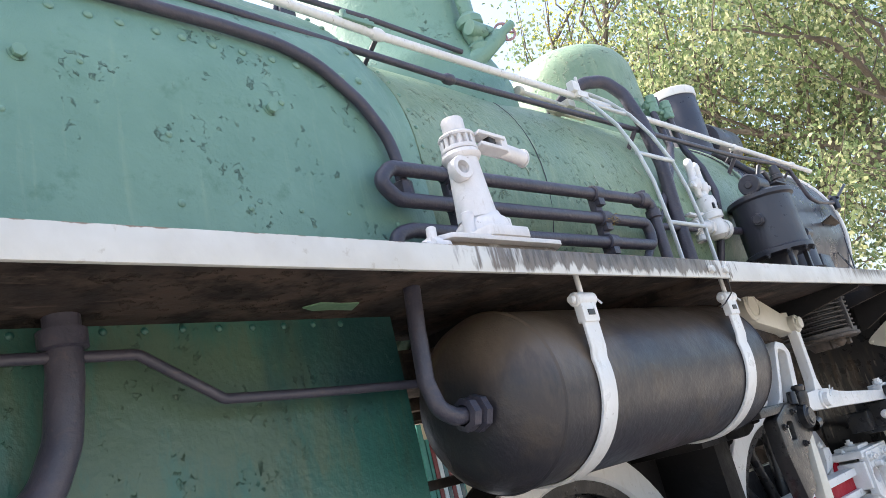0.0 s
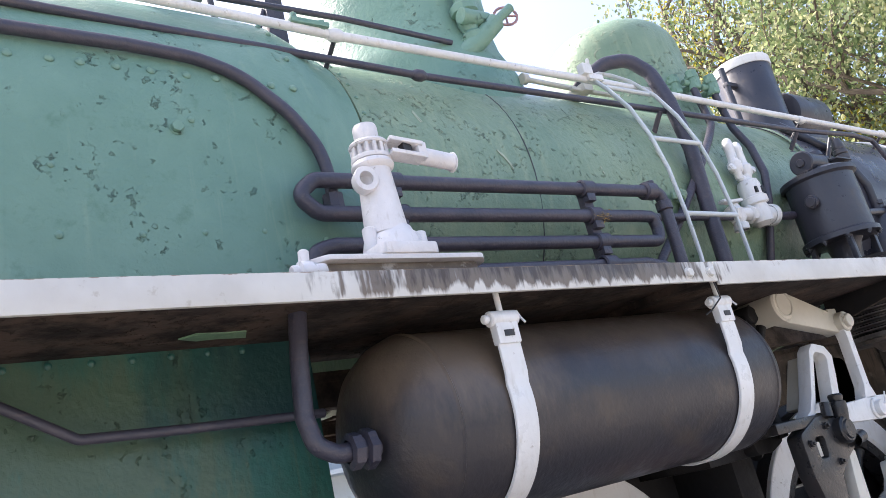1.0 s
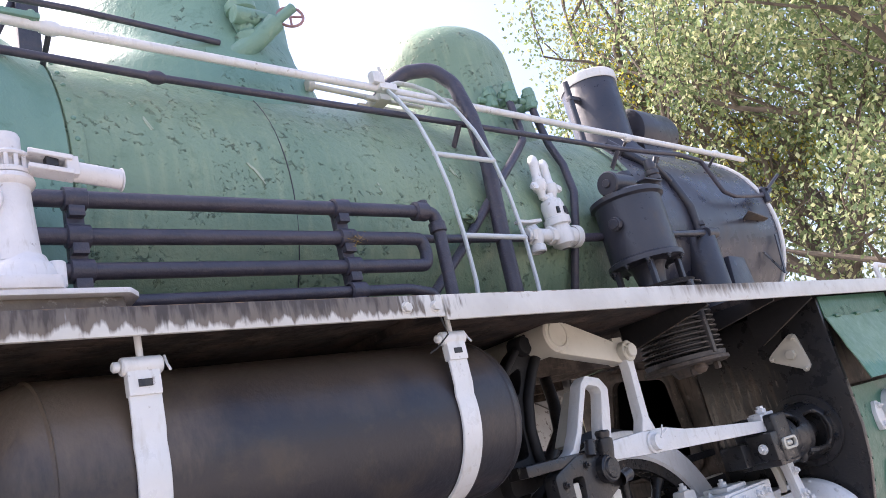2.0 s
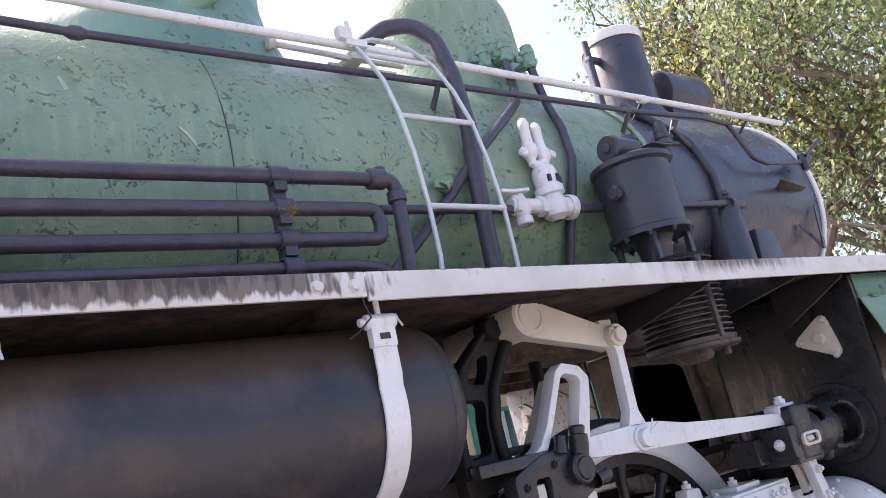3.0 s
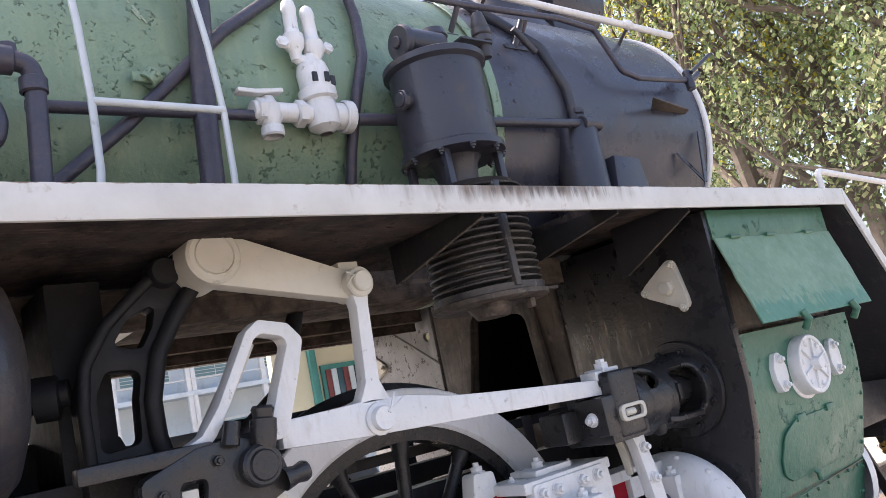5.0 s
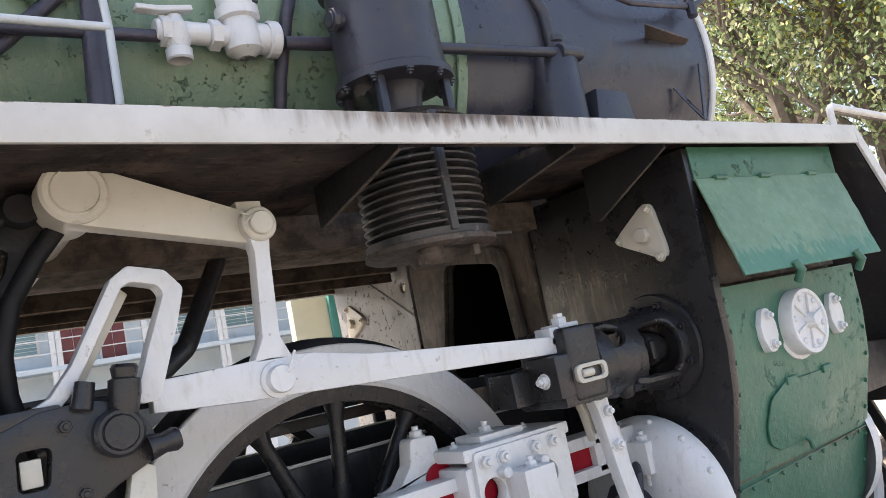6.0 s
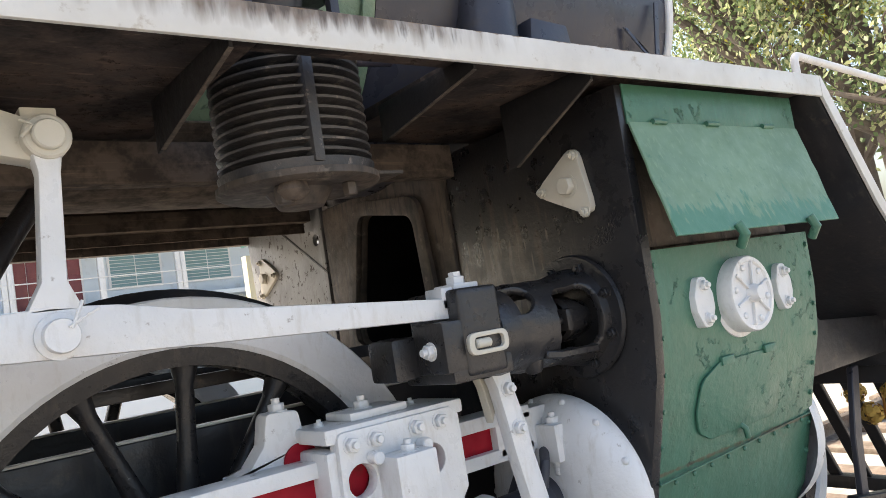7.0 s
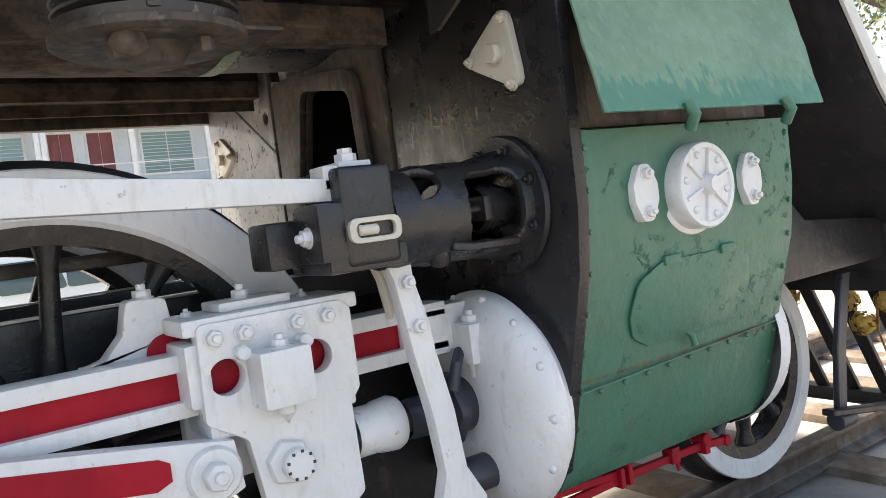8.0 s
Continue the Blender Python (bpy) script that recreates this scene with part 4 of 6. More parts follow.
part("lubricator", join(plate([(px + 0.06, py - 0.1), (px + 0.2, py - 0.1), (px + 0.23, py - 0.05), (px + 0.06, py - 0.04)], 2.495, 2.503, "z", w=0.002), lathe([(0.0, -0.035), (0.02, -0.03), (0.026, 0.0), (0.026, 0.02), (0.034, 0.025), (0.034, 0.045), (0.028, 0.05), (0.034, 0.055), (0.034, 0.075), (0.027, 0.08), (0.03, 0.09), (0.02, 0.135), (0, 0.14)], (px + 0.19, py - 0.065, 2.485), (0, 0, 1), 18)), BLACK, pump)
for k in range(10):
    a = 2 * math.pi * k / 10
    bolt(pump, (px + 0.16 * math.cos(a), py + 0.16 * math.sin(a), 2.1), (0, 0, -1), 0.011, BLACK)
part("side_port", join(cyl((px - 0.19, py - 0.02, 2.29), (px - 0.12, py - 0.02, 2.29), 0.024), cyl((px - 0.185, py - 0.02, 2.29), (px - 0.165, py - 0.02, 2.29), 0.034, 8, 0.004)), BLACK, pump)
part("pump_centre", join(lathe([(0.08, 1.9), (0.07, 1.95), (0.06, 2.0), (0.075, 2.08), (0.09, 2.1)], (px, py, 0), (0, 0, 1), 20), *[box(px + dx - 0.012, px + dx + 0.012, py + dy - 0.012, py + dy + 0.012, 1.87, 2.11) for dx in (-0.11, 0.11) for dy in (-0.09, 0.09)]), BLACK, pump)
fx, fy = 4.39, 1.335
fins = []
for k in range(14):
    z = 1.66 + k * 0.0222
    fins += [(0.14, z), (0.15, z + 0.003), (0.17, z + 0.006), (0.172, z + 0.011), (0.15, z + 0.015), (0.14, z + 0.018)]
lower_pump = part("finned_cylinder", lathe([(0, 1.632), (0.172, 1.632), (0.175, 1.652)] + fins + [(0.15, 1.98)], (fx, fy, 0), (0, 0, 1), 48), FIN, pump, "finned black air cylinder beneath the running board")
part("fin_rib", box(fx - 0.047, fx - 0.023, fy - 0.176, fy - 0.1, 1.64, 1.96, 0.005), FIN, lower_pump)
part("bottom_flange", join(lathe([(0, 1.61), (0.17, 1.61), (0.182, 1.616), (0.182, 1.63), (0, 1.631)], (fx, fy, 0), (0, 0, 1), 40), box(fx - 0.02, fx + 0.25, fy - 0.06, fy + 0.12, 1.636, 1.645), lathe([(0, 0), (0.05, 0.0), (0.08, 0.04), (0, 0.04)], (fx, fy, 1.575), (0, 0, 1), 20), cyl((fx - 0.08, fy - 0.08, 1.57), (fx - 0.08, fy - 0.08, 1.61), 0.02, 6), cyl((fx + 0.07, fy - 0.1, 1.58), (fx + 0.07, fy - 0.1, 1.61), 0.016, 6)), FRAME_BROWN, lower_pump)
part("oil_crust", lathe([(0, 0.0), (0.02, 0.004), (0.035, 0.02), (0.028, 0.04), (0, 0.045)], (fx - 0.07, fy - 0.1, 1.572), (0.1, 0, 1), 9), UNDER, lower_pump)
part("delivery_pipe", tube([(fx + 0.13, fy - 0.02, 1.925), (fx + 0.27, fy - 0.05, 1.925)], 0.02), PIPE, lower_pump)

# ---- pipes and covers on the smokebox ----
part("blower_pipe", tube([(5.0, 1.75, 2.98), (5.05, surf(2.85, BR, 0.02), 2.85), (5.2, surf(2.7, BR, 0.02), 2.7), (5.25, surf(2.5, BR, 0.02), 2.5), (5.26, surf(2.35, BR, 0.02), 2.35)], 0.024, 14, 0.08), BLACK, smokebox)
part("steam_pipe", tube([(px + 0.15, 1.5, 2.3), (5.32, 1.5, 2.335)], 0.019), BLACK, smokebox)
part("pipe_union", join(lathe([(0.024, -0.03), (0.036, -0.026), (0.036, -0.005), (0.028, 0.0), (0.036, 0.005), (0.036, 0.026), (0.024, 0.03)], (5.27, 1.53, 2.38), (0, 0, 1), 8), cyl((5.24, 1.49, 2.33), (5.36, 1.5, 2.335), 0.03)), BLACK, smokebox)
part("steam_pipe_cover", join(lathe([(0.0, 0.0), (0.108, 0.0), (0.098, 0.46), (0.092, 0.475), (0.0, 0.48)], (5.25, 1.57, 1.872), (0.06, 0, 1), 36), plate([(5.34, 1.872), (5.62, 1.872), (5.57, 2.19), (5.4, 2.2)], 1.49, 1.56, "y", w=0.012), box(5.2, 5.42, 1.58, 1.7, 1.872, 2.3, 0.02)), BLACK, smokebox)
part("lamp_shelf", plate([(5.7, 1.43), (5.87, 1.57), (6.13, 1.57), (6.08, 1.5)], 2.452, 2.46, "z", w=0.002), FRAME_BROWN, smokebox, "thin rusty lamp shelf")
part("shelf_stay", sweep([(5.98, 1.56, 2.25), (6.1, 1.53, 2.1), (6.16, 1.53, 2.36)], 0.012, 0.004, (1, 0, 0)), SMOKE, smokebox)
part("smokebox_clip", join(tube([(6.12, 1.5, 2.61), (6.2, 1.5, 2.63), (6.25, 1.5, 2.66)], 0.016), tube([(6.14, 1.47, 2.64), (6.3, 1.44, 2.74)], 0.01), cyl((6.14, 1.49, 2.56), (6.15, 1.5, 2.66), 0.022)), BLACK, smokebox)
part("rod_guide", join(tube([(5.1, 1.55, 2.8), (5.06, 1.585, 2.69)], 0.013), box(5.0, 5.14, 1.575, 1.6, 2.68, 2.7, 0.004)), BLACK, smokebox)
part("smokebox_rod", tube([(4.98, 1.5, 2.72), (5.08, 1.5, 2.63)], 0.014), BLACK, smokebox)

# ---- main air reservoir ----
RY, RZ, RR = 1.277, 1.57, 0.232
prof_tank = [(0, -0.125), (0.07, -0.121), (0.13, -0.106), (0.18, -0.078), (0.213, -0.038), (RR - 0.003, 0.0), (RR, 0.03)] + [(RR, 0.03 + 1.18 * i / 8) for i in range(1, 9)] + [(RR - 0.004, 1.235), (0.218, 1.255), (0.19, 1.282), (0.13, 1.302), (0.07, 1.31), (0, 1.312)]
tank = part("air_reservoir", lathe(prof_tank, (1.775, RY, RZ), (1, 0, 0), 72), TANK, loco, "dusty black cylindrical air reservoir slung below the running board")
for x in (1.79, 2.99):
    part("weld_seam", lathe([(RR - 0.003, -0.006), (RR + 0.003, 0), (RR - 0.003, 0.006)], (x, RY, RZ), (1, 0, 0), 72), TANK, tank)
part("tank_pipe", tube([(1.53, 1.21, 1.86), (1.515, 1.21, 1.75), (1.505, 1.21, 1.63), (1.515, 1.2, 1.565), (1.56, 1.2, 1.542), (1.68, 1.2, 1.542)], 0.021, 14, 0.04), PIPE, tank)
part("pipe_nut", join(lathe([(0.026, 0), (0.04, 0.004), (0.04, 0.026), (0.03, 0.03), (0.03, 0.036), (0.045, 0.04), (0.045, 0.06), (0.03, 0.066)], (1.585, 1.2, 1.542), (1, 0, 0), 8)), PIPE, tank)
for x in (1.964, 2.815):
    strap = part("tank_strap", sweep([(x, 1.036, 1.765), (x, 1.037, 1.71), (x, 1.037, 1.64)] + [(x, RY - (RR + 0.006) * math.cos(radians(a)), RZ + (RR + 0.006) * math.sin(radians(a))) for a in range(10, -150, -5)], 0.033, 0.0045, (1, 0, 0)), WHITE, tank, "white painted steel strap round the tank")
    part("hanger_clevis", join(cyl((x - 0.042, 1.04, 1.768), (x + 0.042, 1.04, 1.768), 0.019), box(x - 0.034, x + 0.034, 1.026, 1.052, 1.705, 1.78, 0.005), tube([(x, 1.04, 1.77), (x, 1.04, 1.862)], 0.0075), cyl((x - 0.058, 1.04, 1.768), (x - 0.042, 1.04, 1.768), 0.011)), WHITE, strap)
    part("slot", box(x - 0.014, x + 0.014, 1.0235, 1.0265, 1.722, 1.737, 0.0), FRAME, strap)
    part("split_pin", tube([(x + 0.05, 1.04, 1.785), (x + 0.05, 1.03, 1.765), (x + 0.052, 1.02, 1.75)], 0.003, 6), WHITE, strap)
    part("back_strap", box(x - 0.03, x + 0.03, 1.4, 1.6, 1.8, 1.84), FRAME, strap)
part("wire", tube([(2.75, 0.996, 1.86), (2.752, 0.99, 1.8), (2.77, 1.0, 1.77), (2.74, 1.02, 1.74), (2.72, 1.03, 1.73)], 0.0025, 6), FRAME, tank)

# ---- pipes under the firebox ----
injector = part("injector_pipe", tube([(0.79, 1.38, 1.87), (0.787, 1.38, 1.75), (0.772, 1.38, 1.63), (0.735, 1.38, 1.54), (0.62, 1.38, 1.46), (0.3, 1.38, 1.43), (-0.5, 1.38, 1.42)], 0.034, 18, 0.12), PIPE, loco, "thick black injector pipe")
part("collar", lathe([(0.034, -0.02), (0.045, -0.017), (0.045, 0.017), (0.034, 0.02)], (0.788, 1.38, 1.815), (0, 0, 1), 20), PIPE, injector)
part("thin_pipe", tube([(-1.0, 1.37, 1.787), (0.7, 1.375, 1.783), (0.925, 1.38, 1.78), (1.095, 1.38, 1.675), (1.3, 1.38, 1.667), (1.64, 1.385, 1.66)], 0.0115, 10, 0.03), PIPE, loco)


# ---- wheels ----
def rail_wheel(name, x, z, r, face, spokes, width=0.13, parent=loco, offset=90.0, white=0.075, spoke_r=0.024):
    """A spoked wheel, its outer face at y = face."""
    y1 = face + width
    tyre = part(name, lathe([(r - white, 0.0), (r - 0.004, 0.0), (r, 0.004), (r, 0.085), (r + 0.028, 0.105), (r + 0.026, 0.128), (r, width), (r - white, width), (r - white - 0.012, width - 0.01), (r - white - 0.012, 0.01)], (x, face, z), (0, 1, 0), 72, True), WHITE, parent, "spoked wheel with a white painted tyre face")
    rim = part("rim", lathe([(r - white - 0.055, 0.02), (r - white - 0.012, 0.012), (r - white - 0.011, width - 0.012), (r - white - 0.055, width - 0.02)], (x, face, z), (0, 1, 0), 72, True), WHEEL_BLACK, tyre, "black rim")
    part("tread", lathe([(r + 0.0005, 0.02), (r + 0.002, 0.03), (r + 0.002, 0.08), (r + 0.03, 0.105), (r + 0.028, 0.13), (r - white, width + 0.002), (r - white, width + 0.001)], (x, face, z), (0, 1, 0), 72), FRAME, tyre)
    part("hub", lathe([(0, -0.02), (r * 0.14, -0.02), (r * 0.17, 0.0), (r * 0.2, 0.05), (r * 0.2, width), (0, width)], (x, face, z), (0, 1, 0), 32), WHEEL_BLACK, tyre)
    for k in range(spokes):
        a = radians(offset + 360.0 / spokes * k)
        c, s = math.cos(a), math.sin(a)
        p = [Vector((x + q * c, face + width * 0.5, z + q * s)) for q in (r * 0.17, r * 0.5, r - white - 0.1, r - white - 0.03)]
        part("spoke", tube(p, [spoke_r * 1.35, spoke_r, spoke_r * 0.95, spoke_r * 1.7], 10), WHEEL_BLACK, tyre)
    return tyre


FACE = 1.63
for x in (4.16, 2.47, 0.8):
    rail_wheel("driving_wheel", x, 0.75, 0.68, FACE, 13, offset=85.0, white=0.108, spoke_r=0.0235)
    rail_wheel("driving_wheel", x, 0.75, 0.68, 2 * YC - FACE - 0.13, 13, offset=98.0, white=0.108, spoke_r=0.0235)
    part("axle", cyl((x, FACE + 0.1, 0.75), (x, 2 * YC - FACE - 0.1, 0.75), 0.085), FRAME, loco)
for y in (FACE - 0.02, 2 * YC - FACE - 0.11):
    rail_wheel("leading_wheel", 6.53, 0.478, 0.408, y, 9, white=0.06, offset=72, spoke_r=0.03)
part("axle", cyl((6.53, 1.7, 0.478), (6.53, 2.75, 0.478), 0.07), FRAME, loco)
part("truck_frame", box(5.9, 6.9, 1.84, 1.9, 0.4, 0.6), FRAME, loco)

# ---- frames ----
for y in (1.80, 2.60):
    part("frame_plate", plate([(-2.2, 0.62), (4.55, 0.62), (4.7, 0.3), (5.9, 0.3), (5.9, 1.1), (5.2, 1.1), (3.5, 1.1), (3.3, 1.14), (-2.2, 1.14)], y, y + 0.03, "y", [round_poly([(4.95, 0.85), (5.1, 0.85), (5.1, 1.02), (4.95, 1.02)], 0.03)], w=0.003), FRAME, loco)
    part("frame_top_edge", box(-2.2, 5.14, y - 0.006, y + 0.036, 1.142 - 0.04, 1.148 - 0.04, 0.001), CREAM, loco)
    part("frame_rail", box(-2.2, 5.16, y + 0.01, y + 0.04, 1.2, 1.235), FRAME, loco)
    for x in (3.4, 3.75, 4.85):
        part("frame_stay", box(x, x + 0.05, y + 0.005, y + 0.035, 1.1, 1.24), FRAME, loco)
part("cross_stay", box(3.28, 3.36, 1.83, 2.6, 0.8, 1.15), FRAME, loco)

# ---- cylinder block ----
XR = 5.17
hole = round_poly([(1.94, 1.2), (2.46, 1.22), (2.31, 1.71), (1.97, 1.645)], 0.06)
part("block_rear_plate", plate([(1.79, 1.05), (2.62, 1.05), (2.62, 1.79), (1.79, 1.79)], XR, XR + 0.03, "x", [hole], w=0.008), FRAME_BROWN, loco, "brown grimy casting with a square opening")
# closed near-black box added behind the opening to keep light out
part("steam_duct", join(box(XR + 0.031, 6.1, 1.79, 1.81, 1.1, 1.8), box(XR + 0.031, 6.1, 2.6, 2.62, 1.1, 1.8), box(XR + 0.031, 6.1, 1.81, 2.6, 1.78, 1.8), box(XR + 0.031, 6.1, 1.81, 2.6, 1.1, 1.12), box(6.08, 6.1, 1.81, 2.6, 1.12, 1.78)), SHADED_BLACK, loco)
part("opening_rim", plate(round_poly([(1.87, 1.13), (2.53, 1.14), (2.37, 1.77), (1.92, 1.71)], 0.09), XR - 0.025, XR - 0.002, "x", [hole], w=0.008), FRAME_BROWN, loco)
part("grey_plate", plate([(2.64, 0.95), (3.36, 0.95), (3.36, 1.45), (3.39, 1.9), (2.64, 1.9)], XR, XR + 0.02, "x", [circle((2.7, 1.68), 0.025)], w=0.003), GREY_PLATE, loco, "chipped grey painted plate")
part("plate_seam", sweep([(XR - 0.002, 2.63, 1.53), (XR - 0.002, 3.05, 1.79)], 0.004, 0.002, (0, 0.53, -0.85)), FRAME, loco)
chest = part("valve_chest", plate([(1.5, 0.46), (1.785, 0.46), (1.785, 1.81), (1.045, 1.81), (1.047, 1.4), (1.05, 1.2), (1.07, 1.05), (1.1, 0.94), (1.123, 0.86), (1.153, 0.75), (1.181, 0.65), (1.21, 0.56), (1.29, 0.48)], 5.18, 5.215, "x", w=0.004), CHEST, loco, "flaking black rear plate of the cylinder block")
part("chest_body", box(5.24, 6.0, 1.12, 1.78, 1.0, 1.8, 0.01), FRAME_BROWN, loco)
part("cylinder_barrel", cyl((5.22, 1.52, 0.76), (6.0, 1.52, 0.76), 0.24, 48), FRAME, loco)


def three_bolt_plate(y_sign=1, mid=1.24):
    y = lambda v: v if y_sign > 0 else 2 * YC - v
    tri_ = [(y(1.195), 1.695), (y(1.16), 1.48), (y(1.375), 1.585)]
    p = part("triangular_plate", plate(round_poly(tri_, 0.03), 5.155, 5.178, "x", w=0.004), CREAM, loco, "triangular cream cover plate with bolts")
    for q in ((1.2, 1.66), (1.19, 1.503), (1.335, 1.585)):
        bolt(p, (5.155, y(q[0]), q[1]), (-1, 0, 0), 0.013, CREAM)
    bolt(p, (5.155, y(1.235), 1.583), (-1, 0, 0), 0.026, CREAM, "plug", False)


three_bolt_plate(1)
three_bolt_plate(-1)

# green casing round the cylinder
CX0, CX1 = 5.2, 6.03
CASE = [(1.4, 1.052), (1.37, 1.052), (1.2, 1.055), (1.05, 1.075), (0.94, 1.105), (0.86, 1.128), (0.75, 1.158), (0.65, 1.186), (0.56, 1.215), (0.5, 1.252), (0.45, 1.33), (0.42, 1.47), (0.4, 1.6)]


def casing_y(z):
    """How far out the casing's skin stands at height z."""
    for (za, ya), (zb, yb) in zip(CASE, CASE[1:]):
        if zb <= z <= za:
            return ya + (yb - ya) * (za - z) / (za - zb)
    return CASE[-1][1]


path_c = [(casing_y(1.37 - 0.03 * i), 1.37 - 0.03 * i) for i in range(30)] + [(1.285, 0.488), (1.35, 0.47), (1.47, 0.448), (1.6, 0.43)]
cs = bmesh.new()
cols = 22
grid_c = []
for i in range(cols + 1):
    x = CX0 + (CX1 - CX0) * i / cols
    grid_c.append([cs.verts.new((x + (0.004 * noise.noise(Vector((z * 6, i, 0))) if i in (0, cols) else 0), y + 0.006 * noise.noise(Vector((x * 4, z * 4, 3))), z)) for y, z in path_c])
for A, B in zip(grid_c, grid_c[1:]):
    for j in range(len(A) - 1):
        cs.faces.new((A[j], A[j + 1], B[j + 1], B[j]))
r_ = bmesh.ops.extrude_face_region(cs, geom=cs.faces[:])
for v in r_["geom"]:
    if isinstance(v, bmesh.types.BMVert):
        v.co.y += 0.007
bmesh.ops.recalc_face_normals(cs, faces=cs.faces[:])
casing = part("cylinder_casing", cs, GREEN_CASE, loco, "green sheet-metal cylinder casing with covers")
part("casing_front_plate", plate([(y + 0.008, z) for z, y in CASE[1:]] + [(1.8, 0.45), (1.82, 1.36)], 6.015, 6.025, "x", w=0.002), FRAME, casing)
for i in range(8):
    z = 1.33 - i * 0.095
    for x in (CX0 + 0.02, CX1 - 0.02):
        bolt(casing, (x, casing_y(z) - 0.001, z), (0, -1, -0.12 if z > 0.9 else -0.4), 0.0068, GREEN_CASE, "bolt", False)
zj = 0.79
part("casing_lap", join(sweep([(CX0 + 0.01, casing_y(zj) - 0.003, zj - 0.03), (CX1 - 0.01, casing_y(zj) - 0.003, zj)], 0.0022, 0.003, (0, 0, 1))), GREEN_CASE, casing)
for i in range(9):
    rivet(casing, (CX0 + 0.08 + i * 0.085, casing_y(zj), zj - 0.04 + i * 0.0032), (0, -1, 0), 0.007, GREEN_CASE)
dx0, dx1, dz0, dz1 = 5.362, 5.85, 0.829, 1.04
outline_ = [(dx0 + 0.08, dz0), (dx1 - 0.06, dz0), (dx1, (dz0 + dz1) / 2 - 0.02), (dx1 - 0.02, dz1 - 0.02), (dx1 - 0.08, dz1), (dx0 + 0.1, dz1), (dx0 + 0.02, dz1 - 0.04), (dx0, (dz0 + dz1) / 2 - 0.02), (dx0 + 0.02, dz0 + 0.03)]
db = plate(round_poly(outline_, 0.05, 6), -0.0035, 0.004, "y", w=0.002)
for v in db.verts:
    v.co.y += casing_y(v.co.z) - 0.007 * max(0.0, (dx1 - 0.1 - v.co.x) / (dx1 - dx0))
door = part("inspection_door", db, GREEN_CASE, casing, "rounded inspection door in the casing")
for hx in (5.499, 5.724):
    part("hinge", box(hx - 0.03, hx + 0.03, casing_y(dz1) - 0.012, casing_y(dz1), dz1 - 0.012, dz1 + 0.012, 0.004), GREEN_CASE, door)
lx, lz = 5.606, 0.826
part("latch", tube([(lx - 0.008, casing_y(lz) - 0.004, lz + 0.012), (lx, casing_y(lz) - 0.014, lz), (lx + 0.008, casing_y(lz) - 0.012, lz - 0.028)], 0.009, 10), GREEN_CASE, casing)
# round relief valve cover and two end covers
vcx, vcz, vcy, vr = 5.588, 1.213, 1.008, 0.108
cover = part("valve_cover", lathe([(vr + 0.012, 0.066), (vr + 0.014, 0.06), (vr + 0.012, 0.054), (vr, 0.052), (vr, 0.006), (vr - 0.004, 0.0), (vr - 0.016, 0.0), (vr - 0.02, 0.006), (0.0, 0.006)], (vcx, vcy, vcz), (0, 1, 0), 48), WHITE, casing, "white round valve cover with raised ribs")
for k in range(6):
    a = radians(20 + 60 * k)
    part("rib", sweep([(vcx + 0.024 * math.cos(a), vcy + 0.002, vcz + 0.024 * math.sin(a)), (vcx + 0.09 * math.cos(a), vcy + 0.002, vcz + 0.09 * math.sin(a))], 0.005, 0.0035, (0, 1, 0)), WHITE, cover)
    rivet(cover, (vcx + 0.078 * math.cos(a + 0.5), vcy + 0.004, vcz + 0.078 * math.sin(a + 0.5)), (0, -1, 0), 0.0095, WHITE)
part("boss", lathe([(0.026, 0.02), (0.026, -0.008), (0.022, -0.014), (0.02, -0.024), (0, -0.026)], (vcx, vcy, vcz), (0, 1, 0), 24), WHITE, cover)
for cxx, hh in ((5.394, 0.069), (5.812, 0.07)):
    cap = part("end_cover", plate(round_poly([(cxx - 0.018, vcz + hh), (cxx + 0.018, vcz + hh), (cxx + 0.043, vcz + 0.02), (cxx + 0.043, vcz - 0.02), (cxx + 0.018, vcz - hh), (cxx - 0.018, vcz - hh), (cxx - 0.043, vcz - 0.02), (cxx - 0.043, vcz + 0.02)], 0.02), 1.035, 1.078, "y", w=0.006), WHITE, casing, "white oval end cover")
    for dz in (-0.045, 0.045):
        bolt(cap, (cxx, 1.035, vcz + dz), (0, -1, 0), 0.0145, WHITE)

# hood and flap above the casing
hood = part("hood", join(box(5.205, 6.07, 1.04, 1.046, 1.705, 1.812, 0.002)), GREEN_CASE, loco, "green hood plate under the running board")
fl = bmesh.new()
k = 14
ga = []
for i in range(k + 1):
    x = i / k
    top, low = Vector((5.205 + 0.865 * x, 1.036, 1.708)), Vector((5.16 + 0.83 * x, 0.92, 1.39))
    ga.append([fl.verts.new(top.lerp(low, j / 8) + Vector((0, 0.006 * noise.noise(Vector((i * 0.6, j * 0.6, 1))), 0))) for j in range(9)])
for A, B in zip(ga, ga[1:]):
    for j in range(8):
        fl.faces.new((A[j], A[j + 1], B[j + 1], B[j]))
r_ = bmesh.ops.extrude_face_region(fl, geom=fl.faces[:])
for v in r_["geom"]:
    if isinstance(v, bmesh.types.BMVert):
        v.co += Vector((0, 0.005, -0.002))
bmesh.ops.recalc_face_normals(fl, faces=fl.faces[:])
flap = part("flap", fl, GREEN_FLAP, hood, "propped-open chalky green flap")
for x in (5.3, 5.55, 5.85):
    part("hinge", tube([(x, 1.032, 1.71), (x + 0.06, 1.032, 1.71)], 0.008, 8), GREEN_CASE, flap)
